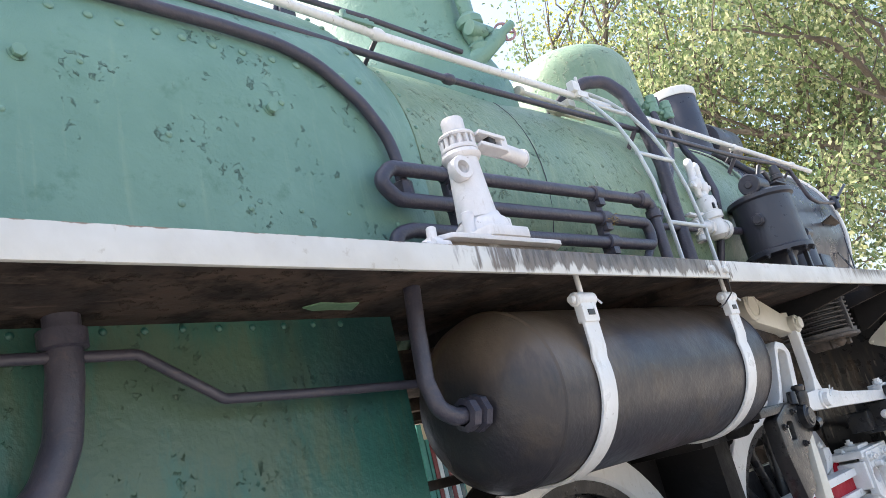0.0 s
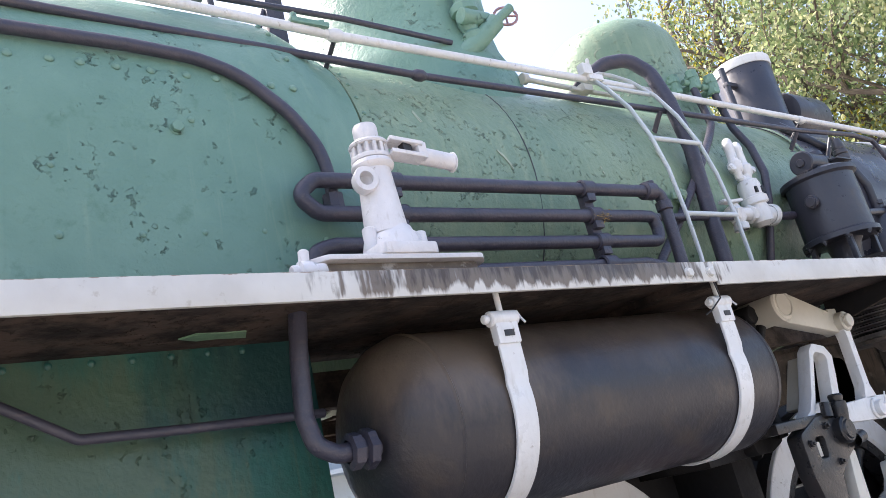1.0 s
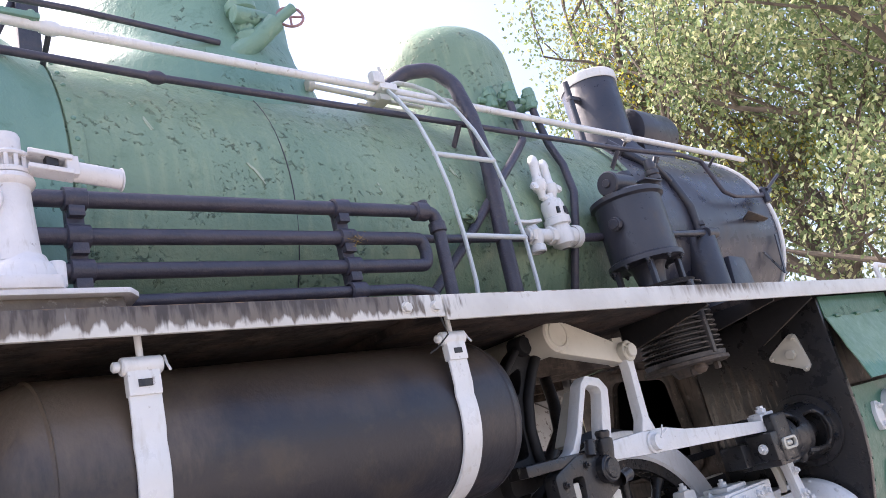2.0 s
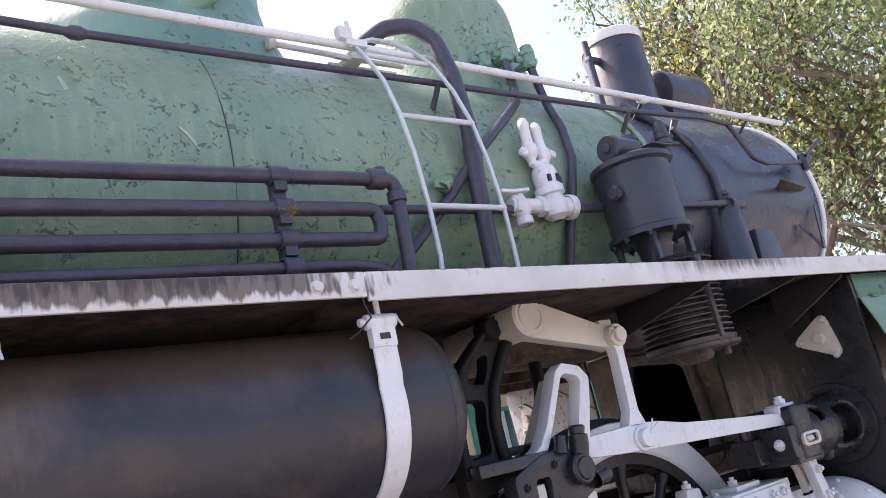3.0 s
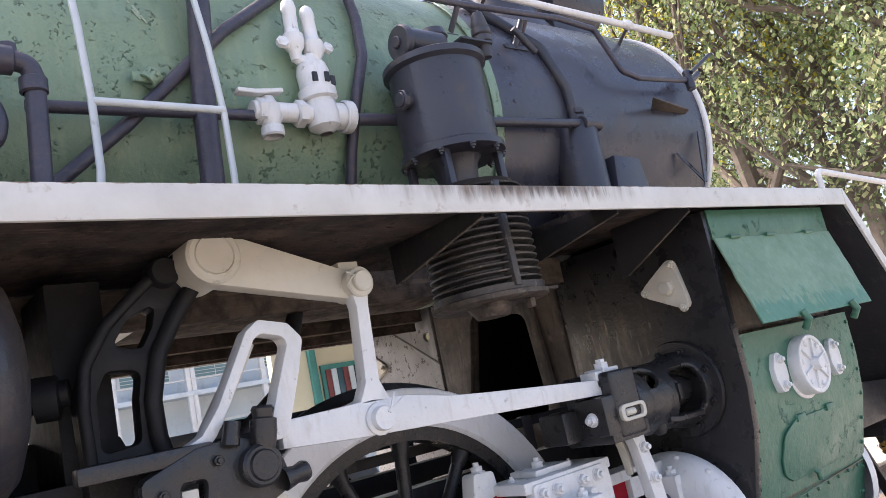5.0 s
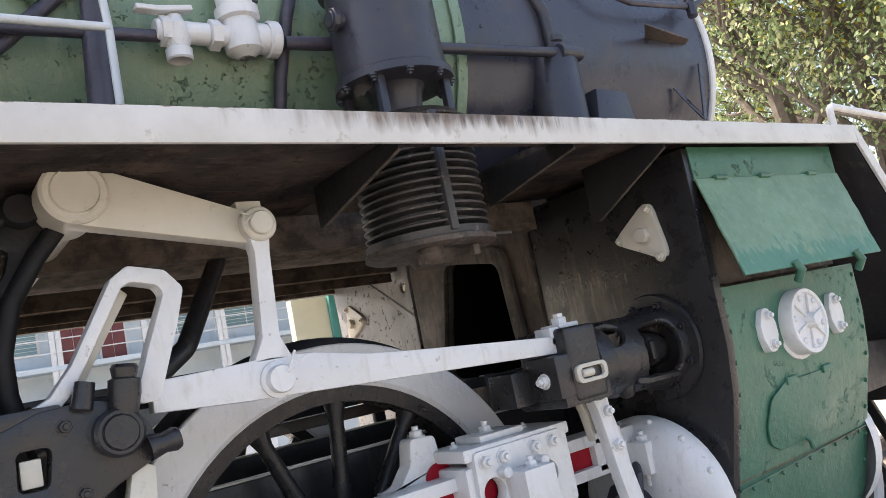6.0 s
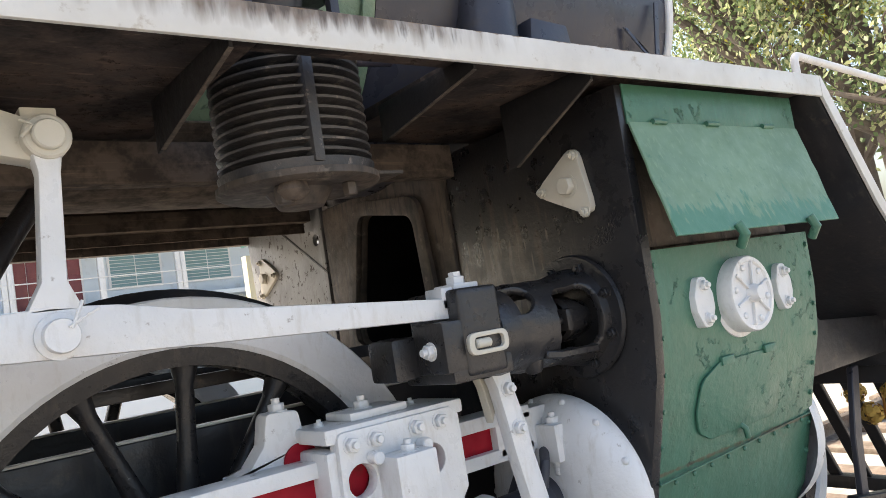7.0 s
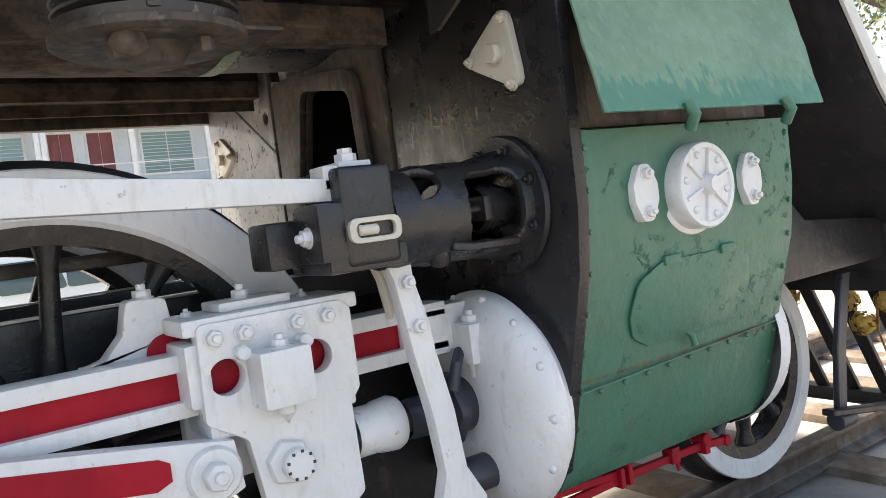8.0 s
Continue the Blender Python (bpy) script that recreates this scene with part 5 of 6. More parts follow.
for x in (5.42, 5.8):
    part("catch", tube([(x, 0.915, 1.405), (x + 0.01, 0.905, 1.375), (x + 0.02, 0.93, 1.345)], 0.014, 10), GREEN_CASE, flap)
part("hood_slot", box(5.22, 6.0, 1.1, 1.115, 1.38, 1.72), FRAME_BROWN, loco)

# rear cylinder cover
part("front_cylinder_cover", lathe([(0.287, -0.02), (0.29, 0.0), (0.287, 0.03), (0.255, 0.065), (0.21, 0.095), (0.12, 0.115), (0.0, 0.12)], (6.03, 1.42, 0.728), (1, 0, 0), 48), WHITE, loco, "domed white front cylinder cover")
cyl_cover = part("cylinder_cover", lathe([(0.0, -0.062), (0.12, -0.062), (0.19, -0.058), (0.235, -0.047), (0.266, -0.03), (0.284, -0.01), (0.29, 0.008), (0.29, 0.025), (0.26, 0.03), (0.26, 0.065)], (5.12, 1.408, 0.728), (1, 0, 0), 56), WHITE, loco, "domed white rear cylinder cover")
for k in range(14):
    a = 2 * math.pi * k / 14
    if math.sin(a) > -0.9:
        rivet(cyl_cover, (5.105, 1.408 + 0.278 * math.cos(a), 0.728 + 0.278 * math.sin(a)), (-1, 0, 0), 0.011, WHITE)
part("gland", join(lathe([(0.045, -0.1), (0.05, -0.08), (0.05, 0), (0.07, 0.02), (0.07, 0.14)], (4.98, 1.42, 0.74), (1, 0, 0), 24), plate(round_poly([(1.32, 0.74), (1.38, 0.83), (1.46, 0.83), (1.52, 0.74), (1.46, 0.65), (1.38, 0.65)], 0.03), 4.99, 5.02, "x"), tube([(4.98, 1.34, 0.8), (5.0, 1.34, 0.86), (5.04, 1.38, 0.88)], 0.014)), BLACK, cyl_cover)
part("piston_rod", cyl((4.8, 1.42, 0.745), (5.07, 1.42, 0.738), 0.033), STEEL, loco)
part("drain_cock", join(lathe([(0, 0), (0.04, 0.0), (0.045, 0.03), (0.045, 0.1)], (4.98, 1.35, 0.58), (1, 0, 0), 20)), BLACK, cyl_cover)

# ---- valve spindle guide ----
SY, SZ = 1.3, 1.225
guide = part("spindle_guide", lathe([(0.168, 0.0), (0.172, -0.008), (0.168, -0.02), (0.11, -0.024), (0.1, -0.03)], (5.178, SY, SZ), (1, 0, 0), 48), CAST, loco, "black valve spindle guide with a slotted body")
for k in range(8):
    a = radians(22 + 45 * k)
    bolt(guide, (5.157, SY + 0.14 * math.cos(a), SZ + 0.14 * math.sin(a)), (-1, 0, 0), 0.014, FRAME)


def windowed_shell(x0, x1, radius, windows, thick, nx=104, na=180):
    """A cast sleeve along x with rounded windows through its wall; windows: (x, angle, half length, half angle, power)."""
    bm = bmesh.new()
    rows_o, rows_i = [], []
    for i in range(nx + 1):
        x = x0 + (x1 - x0) * i / nx
        ro, ri = [], []
        for j in range(na):
            a = 2 * math.pi * j / na
            r = radius(x) + 0.0022 * noise.noise(Vector((x * 30, math.cos(a) * 3.5, math.sin(a) * 3.5)))
            ro.append(bm.verts.new((x, SY + r * math.cos(a), SZ + r * math.sin(a))))
            ri.append(bm.verts.new((x, SY + (r - thick) * math.cos(a), SZ + (r - thick) * math.sin(a))))
        rows_o.append(ro)
        rows_i.append(ri)

    def kept(i, j):
        if i < 0 or i >= nx:
            return False
        x, a = x0 + (x1 - x0) * (i + 0.5) / nx, 360 * (j % na + 0.5) / na
        for wx, wa, hx_, ha, power in windows:
            da = (a - wa + 180) % 360 - 180
            if abs((x - wx) / hx_) ** power + abs(da / ha) ** power < 1:
                return False
        return True

    for i in range(nx):
        for j in range(na):
            if not kept(i, j):
                continue
            k = (j + 1) % na
            a, b, c, d = rows_o[i][j], rows_o[i][k], rows_o[i + 1][k], rows_o[i + 1][j]
            e, f, g, h = rows_i[i][j], rows_i[i][k], rows_i[i + 1][k], rows_i[i + 1][j]
            bm.faces.new((a, b, c, d))
            bm.faces.new((h, g, f, e))
            if not kept(i - 1, j):
                bm.faces.new((a, e, f, b))
            if not kept(i + 1, j):
                bm.faces.new((c, g, h, d))
            if not kept(i, j - 1):
                bm.faces.new((d, h, e, a))
            if not kept(i, j + 1):
                bm.faces.new((b, f, g, c))
    bmesh.ops.delete(bm, geom=[v for v in bm.verts if not v.link_faces], context="VERTS")
    # soften the stepped window rims
    bm.normal_update()
    rim = [v for v in bm.verts if x0 + 0.004 < v.co.x < x1 - 0.004 and any(e.calc_face_angle(0) > 0.9 for e in v.link_edges if len(e.link_faces) == 2)]
    for _ in range(3):
        bmesh.ops.smooth_vert(bm, verts=rim, factor=0.5, use_axis_x=True, use_axis_y=True, use_axis_z=True)
    bmesh.ops.recalc_face_normals(bm, faces=bm.faces[:])
    return bm


def guide_radius(x):
    t = (x - 4.79) / (5.165 - 4.79)
    return 0.098 + 0.018 * min(t * 3, 1) + 0.022 * max(t - 0.72, 0) / 0.28


part("guide_barrel", windowed_shell(4.79, 5.165, guide_radius, ((5.06, 180, 0.07, 46, 4.0), (5.06, 0, 0.07, 46, 4.0), (4.875, 136, 0.052, 24, 2.2), (4.875, 44, 0.052, 26, 2.2)), 0.02), CAST, guide)
part("guide_rib", sweep([(4.94, SY - 0.085, SZ - 0.075), (4.99, SY - 0.09, SZ - 0.082), (5.13, SY - 0.09, SZ - 0.085)], 0.014, 0.01, (0, 1, 0)), CAST, guide)
part("drip_nose", lathe([(0.03, 0.02), (0.026, 0), (0.018, -0.012), (0, -0.016)], (4.93, SY - 0.05, SZ - 0.105), (0, 0, 1), 16), CAST, guide)
part("spindle", cyl((4.68, SY, SZ), (5.18, SY, SZ), 0.026), STEEL, guide)
part("spindle_gland", join(lathe([(0.05, 5.08), (0.06, 5.09), (0.06, 5.13), (0.045, 5.18)], (0, SY, SZ), (1, 0, 0), 24), box(5.06, 5.09, SY - 0.07, SY + 0.07, SZ - 0.03, SZ + 0.03, 0.01), cyl((5.0, SY - 0.045, SZ), (5.12, SY - 0.045, SZ), 0.01), cyl((5.0, SY + 0.045, SZ), (5.12, SY + 0.045, SZ), 0.01)), CAST, guide)
head = part("valve_crosshead", bevel(box(4.675, 4.8, 1.19, 1.4, 1.14, 1.345, 0.0), 0.014, 3), CAST, loco, "black valve crosshead block")
part("jaw", box(4.62, 4.69, 1.195, 1.32, 1.155, 1.275, 0.01), CAST, head)
part("lower_jaw", box(4.635, 4.82, 1.197, 1.39, 1.13, 1.18, 0.01), CAST, head)
part("tail_block", box(4.555, 4.64, 1.31, 1.42, 1.15, 1.25, 0.012), CAST, head)
part("head_collar", lathe([(0.08, 4.79), (0.108, 4.8), (0.112, 4.83), (0.108, 4.87)], (0, SY, SZ), (1, 0, 0), 32), CAST, head)
part("oil_slot", plate(round_poly([(4.678, 1.186), (4.8, 1.186), (4.8, 1.238), (4.678, 1.238)], 0.022), 1.178, 1.191, "y", [round_poly([(4.695, 1.197), (4.785, 1.197), (4.785, 1.227), (4.695, 1.227)], 0.013)], w=0.003), CREAM, head, "cream slotted oil cup")
part("slot_tongue", cyl((4.70, 1.184, 1.212), (4.745, 1.184, 1.212), 0.011), CREAM, head)
bolt(head, (4.62, 1.25, 1.21), (-1, 0, 0), 0.018, WHITE)
part("head_cap", join(box(4.7, 4.775, 1.23, 1.31, 1.345, 1.358, 0.003), lathe([(0.024, 0), (0.024, 0.018), (0.016, 0.02), (0.016, 0.03), (0, 0.031)], (4.735, 1.265, 1.357), (0, 0, 1), 6), box(4.664, 4.7, 1.235, 1.3, 1.3, 1.352, 0.004)), WHITE, head)

# ---- radius rod, lifting arm and link ----
rod = part("radius_rod", plate([(3.585, 1.398), (3.78, 1.404), (3.84, 1.408), (3.95, 1.4), (4.08, 1.376), (4.2, 1.364), (4.72, 1.322), (4.72, 1.276), (4.2, 1.302), (4.07, 1.308), (3.78, 1.322), (3.585, 1.337)], 1.235, 1.275, "y", w=0.004), WHITE, loco, "long white painted radius rod")
part("rod_pin", join(lathe([(0.0, 0), (0.028, 0.0), (0.03, 0.004), (0.03, 0.02), (0.04, 0.022), (0.04, 0.03)], (3.848, 1.205, 1.356), (0, 1, 0), 28)), WHITE, rod)
part("split_pin", join(tube([(3.863, 1.204, 1.366), (3.883, 1.2, 1.411)], 0.003, 6), tube([(3.858, 1.204, 1.369), (3.908, 1.2, 1.396)], 0.003, 6)), WHITE, rod)
DX, DZ = 3.498, 1.796
shaft = part("reversing_shaft", join(cyl((DX, 1.24, DZ), (DX, 1.4, DZ), 0.066, 36, 0.007), cyl((DX, 1.4, DZ), (DX, 2.9, DZ), 0.05, 24)), CREAM, loco, "cream reversing shaft with lifting arm")
part("shaft_cap", lathe([(0.043, 0.002), (0.046, -0.004), (0.05, 0.002)], (DX, 1.24, DZ), (0, 1, 0), 28), CREAM, shaft)
arm_pts = ring_arc((DX, DZ), 0.066, 258, 78, 16) + [(3.842, 1.743), (3.882, 1.738), (3.897, 1.708), (3.887, 1.673), (3.852, 1.663)]
part("lifting_arm", plate(arm_pts, 1.255, 1.31, "y", w=0.008), CREAM, shaft)
part("arm_head", join(cyl((3.865, 1.225, 1.703), (3.865, 1.325, 1.703), 0.04, 28, 0.004), cyl((3.865, 1.21, 1.703), (3.865, 1.23, 1.703), 0.027, 20), box(3.832, 3.892, 1.265, 1.315, 1.738, 1.765, 0.004), tube([(3.822, 1.22, 1.698), (3.842, 1.215, 1.718), (3.822, 1.22, 1.728)], 0.003, 6)), CREAM, shaft)
part("lifting_link", plate([(3.838, 1.678), (3.888, 1.678), (3.882, 1.64), (3.872, 1.45), (3.895, 1.395), (3.8, 1.395), (3.83, 1.45), (3.845, 1.64)], 1.235, 1.28, "y", w=0.006), WHITE, shaft, "white lifting link")
guide_out = round_poly([(3.34, 1.372), (3.405, 1.402), (3.448, 1.455), (3.538, 1.612), (3.572, 1.636), (3.645, 1.62), (3.678, 1.58), (3.655, 1.505), (3.6, 1.36), (3.55, 1.36), (3.592, 1.47), (3.635, 1.572), (3.625, 1.59), (3.575, 1.602), (3.556, 1.592), (3.476, 1.455), (3.437, 1.395), (3.4, 1.36), (3.34, 1.355)], 0.02, 5)
link = part("slotted_guide", plate(guide_out, 1.232, 1.285, "y", w=0.005), WHITE, loco, "white inverted-U guide bracket")
part("guide_back", plate([(3.47, 1.41), (3.58, 1.585), (3.565, 1.6), (3.44, 1.42)], 1.287, 1.345, "y", w=0.003), CREAM, link)
exp_out = round_poly([(3.26, 1.335), (3.38, 1.38), (3.47, 1.385), (3.53, 1.37), (3.57, 1.32), (3.585, 1.26), (3.5, 1.222), (3.43, 1.18), (3.4, 1.05), (3.3, 1.02), (3.26, 1.2)], 0.025)
exp_h = round_poly([(3.335, 1.245), (3.385, 1.245), (3.395, 1.315), (3.338, 1.315)], 0.014)
exp = part("expansion_link", plate(exp_out, 1.21, 1.27, "y", [exp_h], w=0.008), CAST, loco, "black cast expansion link")
part("link_arm", box(3.15, 3.42, 1.215, 1.26, 1.352, 1.388, 0.008), CAST, exp)
part("trunnion", lathe([(0.0, 0.0), (0.03, 0.0), (0.034, 0.006), (0.04, 0.006), (0.046, 0.012), (0.046, 0.05)], (3.507, 1.172, 1.316), (0, 1, 0), 32), CAST, exp)
part("oil_cup", lathe([(0.0, 0.095), (0.022, 0.095), (0.026, 0.088), (0.022, 0.07), (0.03, 0.066), (0.03, 0.04), (0.024, 0.0)], (3.522, 1.2, 1.345), (0.12, 0, 1), 18), CAST, exp)
part("oil_cup", lathe([(0.0, 0.05), (0.018, 0.05), (0.02, 0.0)], (3.45, 1.205, 1.37), (0.25, 0, 1), 14), CAST, exp)
part("oil_cup", lathe([(0.0, 0.06), (0.02, 0.06), (0.024, 0.05), (0.02, 0.03), (0.026, 0.0)], (3.555, 1.2, 1.275), (1, 0, 0.15), 14), CAST, exp)
for q in ((3.42, 1.345), (3.44, 1.22), (3.3, 1.3)):
    bolt(exp, (q[0], 1.21, q[1]), (0, -1, 0), 0.012, CAST)
part("die_block", box(3.342, 3.378, 1.225, 1.26, 1.25, 1.3, 0.004), CREAM, exp)
brk_out = round_poly([(3.2, 1.36), (3.195, 1.53), (3.225, 1.61), (3.28, 1.69), (3.37, 1.765), (3.47, 1.83), (3.51, 1.78), (3.44, 1.7), (3.385, 1.6), (3.362, 1.5), (3.362, 1.42), (3.39, 1.33), (3.3, 1.3), (3.2, 1.3)], 0.05)
brk = part("link_bracket", plate(brk_out, 1.35, 1.41, "y", [round_poly([(3.282, 1.628), (3.325, 1.69), (3.385, 1.715), (3.372, 1.665), (3.345, 1.62)], 0.014), round_poly([(3.235, 1.405), (3.318, 1.415), (3.322, 1.51), (3.335, 1.57), (3.262, 1.577), (3.24, 1.53)], 0.02)], w=0.01), SHADED_BLACK, loco, "near-black cast link bracket with openings")
part("bracket_rim", tube([(3.51, 1.345, 1.79), (3.43, 1.345, 1.69), (3.375, 1.345, 1.6), (3.35, 1.345, 1.5), (3.352, 1.345, 1.42), (3.37, 1.345, 1.34)], 0.02, 12, 0.06), SHADED_BLACK, brk)
part("outer_rim", tube([(3.46, 1.345, 1.825), (3.36, 1.345, 1.757), (3.27, 1.345, 1.675), (3.217, 1.345, 1.59), (3.207, 1.345, 1.5), (3.21, 1.345, 1.36)], 0.014, 12, 0.06), SHADED_BLACK, brk)
part("bracket_boss", lathe([(0.0, -0.03), (0.03, -0.03), (0.036, -0.022), (0.036, 0.03)], (3.41, 1.35, 1.785), (0, 1, 0), 20), SHADED_BLACK, brk)
part("bracket_foot", join(box(3.2, 3.6, 1.3, 1.36, 1.35, 1.39, 0.006), box(3.0, 3.35, 1.4, 1.75, 1.3, 1.36), cyl((3.06, 1.45, 1.54), (3.2, 1.4, 1.55), 0.03), lathe([(0.03, 0), (0.05, 0.004), (0.05, 0.05), (0.03, 0.055)], (3.13, 1.425, 1.545), (1, -0.3, 0), 10)), SHADED_BLACK, brk)
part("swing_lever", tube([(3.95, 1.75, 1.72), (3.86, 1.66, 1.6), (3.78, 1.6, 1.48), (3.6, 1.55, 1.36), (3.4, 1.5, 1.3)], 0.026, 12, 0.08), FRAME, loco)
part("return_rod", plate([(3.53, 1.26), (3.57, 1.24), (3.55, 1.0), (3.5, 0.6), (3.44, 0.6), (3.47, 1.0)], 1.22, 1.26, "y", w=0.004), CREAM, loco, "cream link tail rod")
part("motion_plate", box(3.18, 3.3, 1.45, 1.78, 0.95, 1.8), SHADED_BLACK, loco)
# jagged black silhouette added to block the bright gap between the frames
part("motion_bracket", plate([(2.9, 0.9), (3.6, 0.9), (3.6, 1.3), (3.57, 1.33), (3.55, 1.3), (3.5, 1.36), (3.46, 1.36), (3.44, 1.41), (3.4, 1.4), (3.38, 1.45), (3.3, 1.47), (3.0, 1.47), (2.9, 1.4)], 1.72, 1.78, "y", w=0.006), SHADED_BLACK, loco)
part("guard_rail", box(-2.2, 4.2, 1.815, 1.84, 1.392, 1.424, 0.004), FRAME, loco)

# ---- slide bar, crosshead, connecting rod ----
GY0, GY1 = 1.40, 1.475
bar = part("slide_bar", box(3.2, 5.0, GY0 + 0.025, GY1, 0.905, 1.005, 0.003), RED, loco, "red slide bar between white flanges")
for z0, z1 in ((0.974, 1.01), (0.88, 0.914)):
    part("flange", box(3.2, 5.03, GY0, GY1 + 0.02, z0, z1, 0.004), WHITE, bar)
part("bar_end", join(box(4.9, 5.1, GY0, GY1 + 0.01, 0.885, 1.0, 0.01), box(5.04, 5.105, GY0 - 0.075, GY1, 0.85, 0.95, 0.005), cyl((5.07, 1.36, 0.81), (5.07, 1.36, 0.96), 0.016)), WHITE, bar)
bolt(bar, (5.07, 1.36, 0.85), (0, 0, -1), 0.02, WHITE)
bolt(bar, (5.07, 1.36, 0.95), (0, 0, 1), 0.02, WHITE)
part("bar_lug", join(box(5.105, 5.15, GY0 - 0.09, GY0 - 0.04, 0.925, 0.935, 0.002), box(5.14, 5.15, GY0 - 0.09, GY0 - 0.0, 0.87, 0.935, 0.002)), WHITE, bar)
hang = round_poly([(4.19, 1.0), (4.25, 1.015), (4.29, 1.06), (4.305, 1.13), (4.385, 1.125), (4.395, 1.05), (4.44, 1.0)], 0.015)
hanger = part("slide_bar_bracket", plate(hang, 1.485, 1.545, "y", w=0.006), WHITE, loco, "white slide bar bracket")
part("red_eye", plate(ring_arc((4.375, 1.005), 0.045, 0, 180, 14), 1.477, 1.4845, "y", w=0.001), RED, hanger)
bolt(hanger, (4.345, 1.515, 1.128), (0, 0, 1), 0.02, WHITE)
hx = part("crosshead", plate(round_poly([(4.395, 1.068), (4.71, 1.068), (4.735, 1.05), (4.735, 0.87), (4.71, 0.84), (4.715, 0.64), (4.66, 0.6), (4.5, 0.62), (4.47, 0.82), (4.39, 0.87)], 0.018), 1.335, 1.375, "y", [circle((4.445, 0.955), 0.037), circle((4.64, 0.957), 0.037)], w=0.004), WHITE, loco, "white painted crosshead with round holes")
part("crosshead_back", box(4.39, 4.73, 1.5, 1.54, 0.7, 1.05, 0.006), WHITE, hx)
part("crosshead_shoe", box(4.37, 4.76, 1.345, 1.53, 1.045, 1.08, 0.008), WHITE, hx)
part("shoe_pad", box(4.46, 4.62, 1.38, 1.5, 1.08, 1.1, 0.006), WHITE, hx)
part("shoe_cheek", box(4.37, 4.42, 1.35, 1.52, 0.9, 1.03, 0.01), WHITE, hx)
part("shoe_lower", box(4.4, 4.73, 1.35, 1.52, 0.83, 0.88, 0.01), WHITE, hx)
part("red_hole", cyl((4.445, 1.385, 0.955), (4.445, 1.4, 0.955), 0.045), RED, hx)
part("red_hole", cyl((4.64, 1.385, 0.957), (4.64, 1.4, 0.957), 0.045), RED, hx)
for q in ((4.427, 1.043), (4.49, 1.043), (4.605, 1.045), (4.675, 1.045)):
    bolt(hx, (q[0], 1.335, q[1] - 0.005), (0, -1, 0), 0.0175, WHITE)
for q in (4.53, 4.41, 4.67):
    bolt(hx, (q, 1.44, 1.1 if q == 4.53 else 1.08), (0, 0, 1), 0.02 if q == 4.53 else 0.011, WHITE)
cup = part("oil_box", box(4.485, 4.595, 1.25, 1.335, 0.885, 1.0, 0.006), WHITE, hx, "white oil box")
bolt(cup, (4.545, 1.29, 1.0), (0, 0, 1), 0.018, WHITE)
part("lug", cyl((4.475, 1.3, 1.0), (4.475, 1.335, 1.0), 0.015), WHITE, cup)
part("lug", cyl((4.61, 1.3, 1.0), (4.61, 1.335, 1.0), 0.015), WHITE, cup)
part("drain_plug", lathe([(0.02, 0), (0.02, -0.02), (0.01, -0.03), (0, -0.045)], (4.545, 1.3, 0.885), (0, 0, 1), 12), WHITE, cup)
part("gudgeon_nut", join(lathe([(0.0, -0.025), (0.03, -0.025), (0.034, -0.02), (0.034, 0.0)], (4.558, 1.32, 0.75), (0, 1, 0), 30), bevel(lathe([(0, -0.01), (0.05, -0.01), (0.05, 0.02), (0, 0.02)], (4.545, 1.33, 0.755), (0, 1, 0), 6), 0.004, 1, 50)), WHITE, hx)
for k in range(9):
    a = 2 * math.pi * k / 9
    part("nut_slot", box(4.558 + 0.029 * math.cos(a) - 0.003, 4.558 + 0.029 * math.cos(a) + 0.003, 1.293, 1.297, 0.75 + 0.029 * math.sin(a) - 0.003, 0.75 + 0.029 * math.sin(a) + 0.003, 0.0005), FRAME, hx)
part("piston_boss", lathe([(0.055, 0), (0.058, 0.01), (0.058, 0.06), (0.062, 0.07), (0.066, 0.11), (0.06, 0.125), (0.04, 0.125)], (4.735, 1.42, 0.745), (1, 0, 0), 32), WHITE, hx)
cr = part("connecting_rod", join(plate([(2.45, 1.17), (4.3, 0.855), (4.36, 0.845), (4.44, 0.83), (4.45, 0.73), (4.38, 0.7), (4.3, 0.735), (2.45, 1.02)], 1.33, 1.375, "y", w=0.005)), WHITE, loco, "white connecting rod with a red flute")
part("flute", plate([(2.5, 1.135), (4.29, 0.832), (4.31, 0.82), (4.31, 0.785), (4.28, 0.772), (2.5, 1.06)], 1.3265, 1.331, "y", w=0.0), RED, cr, "red painted flute")
part("rod_end", join(lathe([(0, -0.012), (0.05, -0.012), (0.056, -0.004), (0.056, 0.02)], (4.39, 1.328, 0.775), (0, 1, 0), 32), bevel(lathe([(0, -0.03), (0.03, -0.03), (0.03, 0.0), (0, 0.0)], (4.39, 1.32, 0.775), (0, 1, 0), 6), 0.003, 1, 50), cyl((4.39, 1.275, 0.775), (4.39, 1.3, 0.775), 0.013)), WHITE, cr)
part("crank_pin", cyl((2.45, 1.3, 1.09), (2.45, 1.65, 1.09), 0.09), WHITE, loco)

# combination lever
comb = [(4.785, 1.17), (4.862, 1.165), (4.865, 1.09), (4.892, 0.99), (4.9, 0.92), (4.93, 0.78), (4.945, 0.64), (4.99, 0.56), (4.99, 0.48), (4.86, 0.48), (4.86, 0.56), (4.885, 0.64), (4.87, 0.78), (4.84, 0.93), (4.83, 1.0), (4.815, 1.09)]
lever = part("combination_lever", plate(comb, 1.265, 1.305, "y", w=0.005), WHITE, loco, "white combination lever")
part("fork_side", plate([(4.785, 1.17), (4.862, 1.165), (4.865, 1.09), (4.83, 1.0), (4.815, 1.09)], 1.32, 1.35, "y", w=0.004), CREAM, lever)
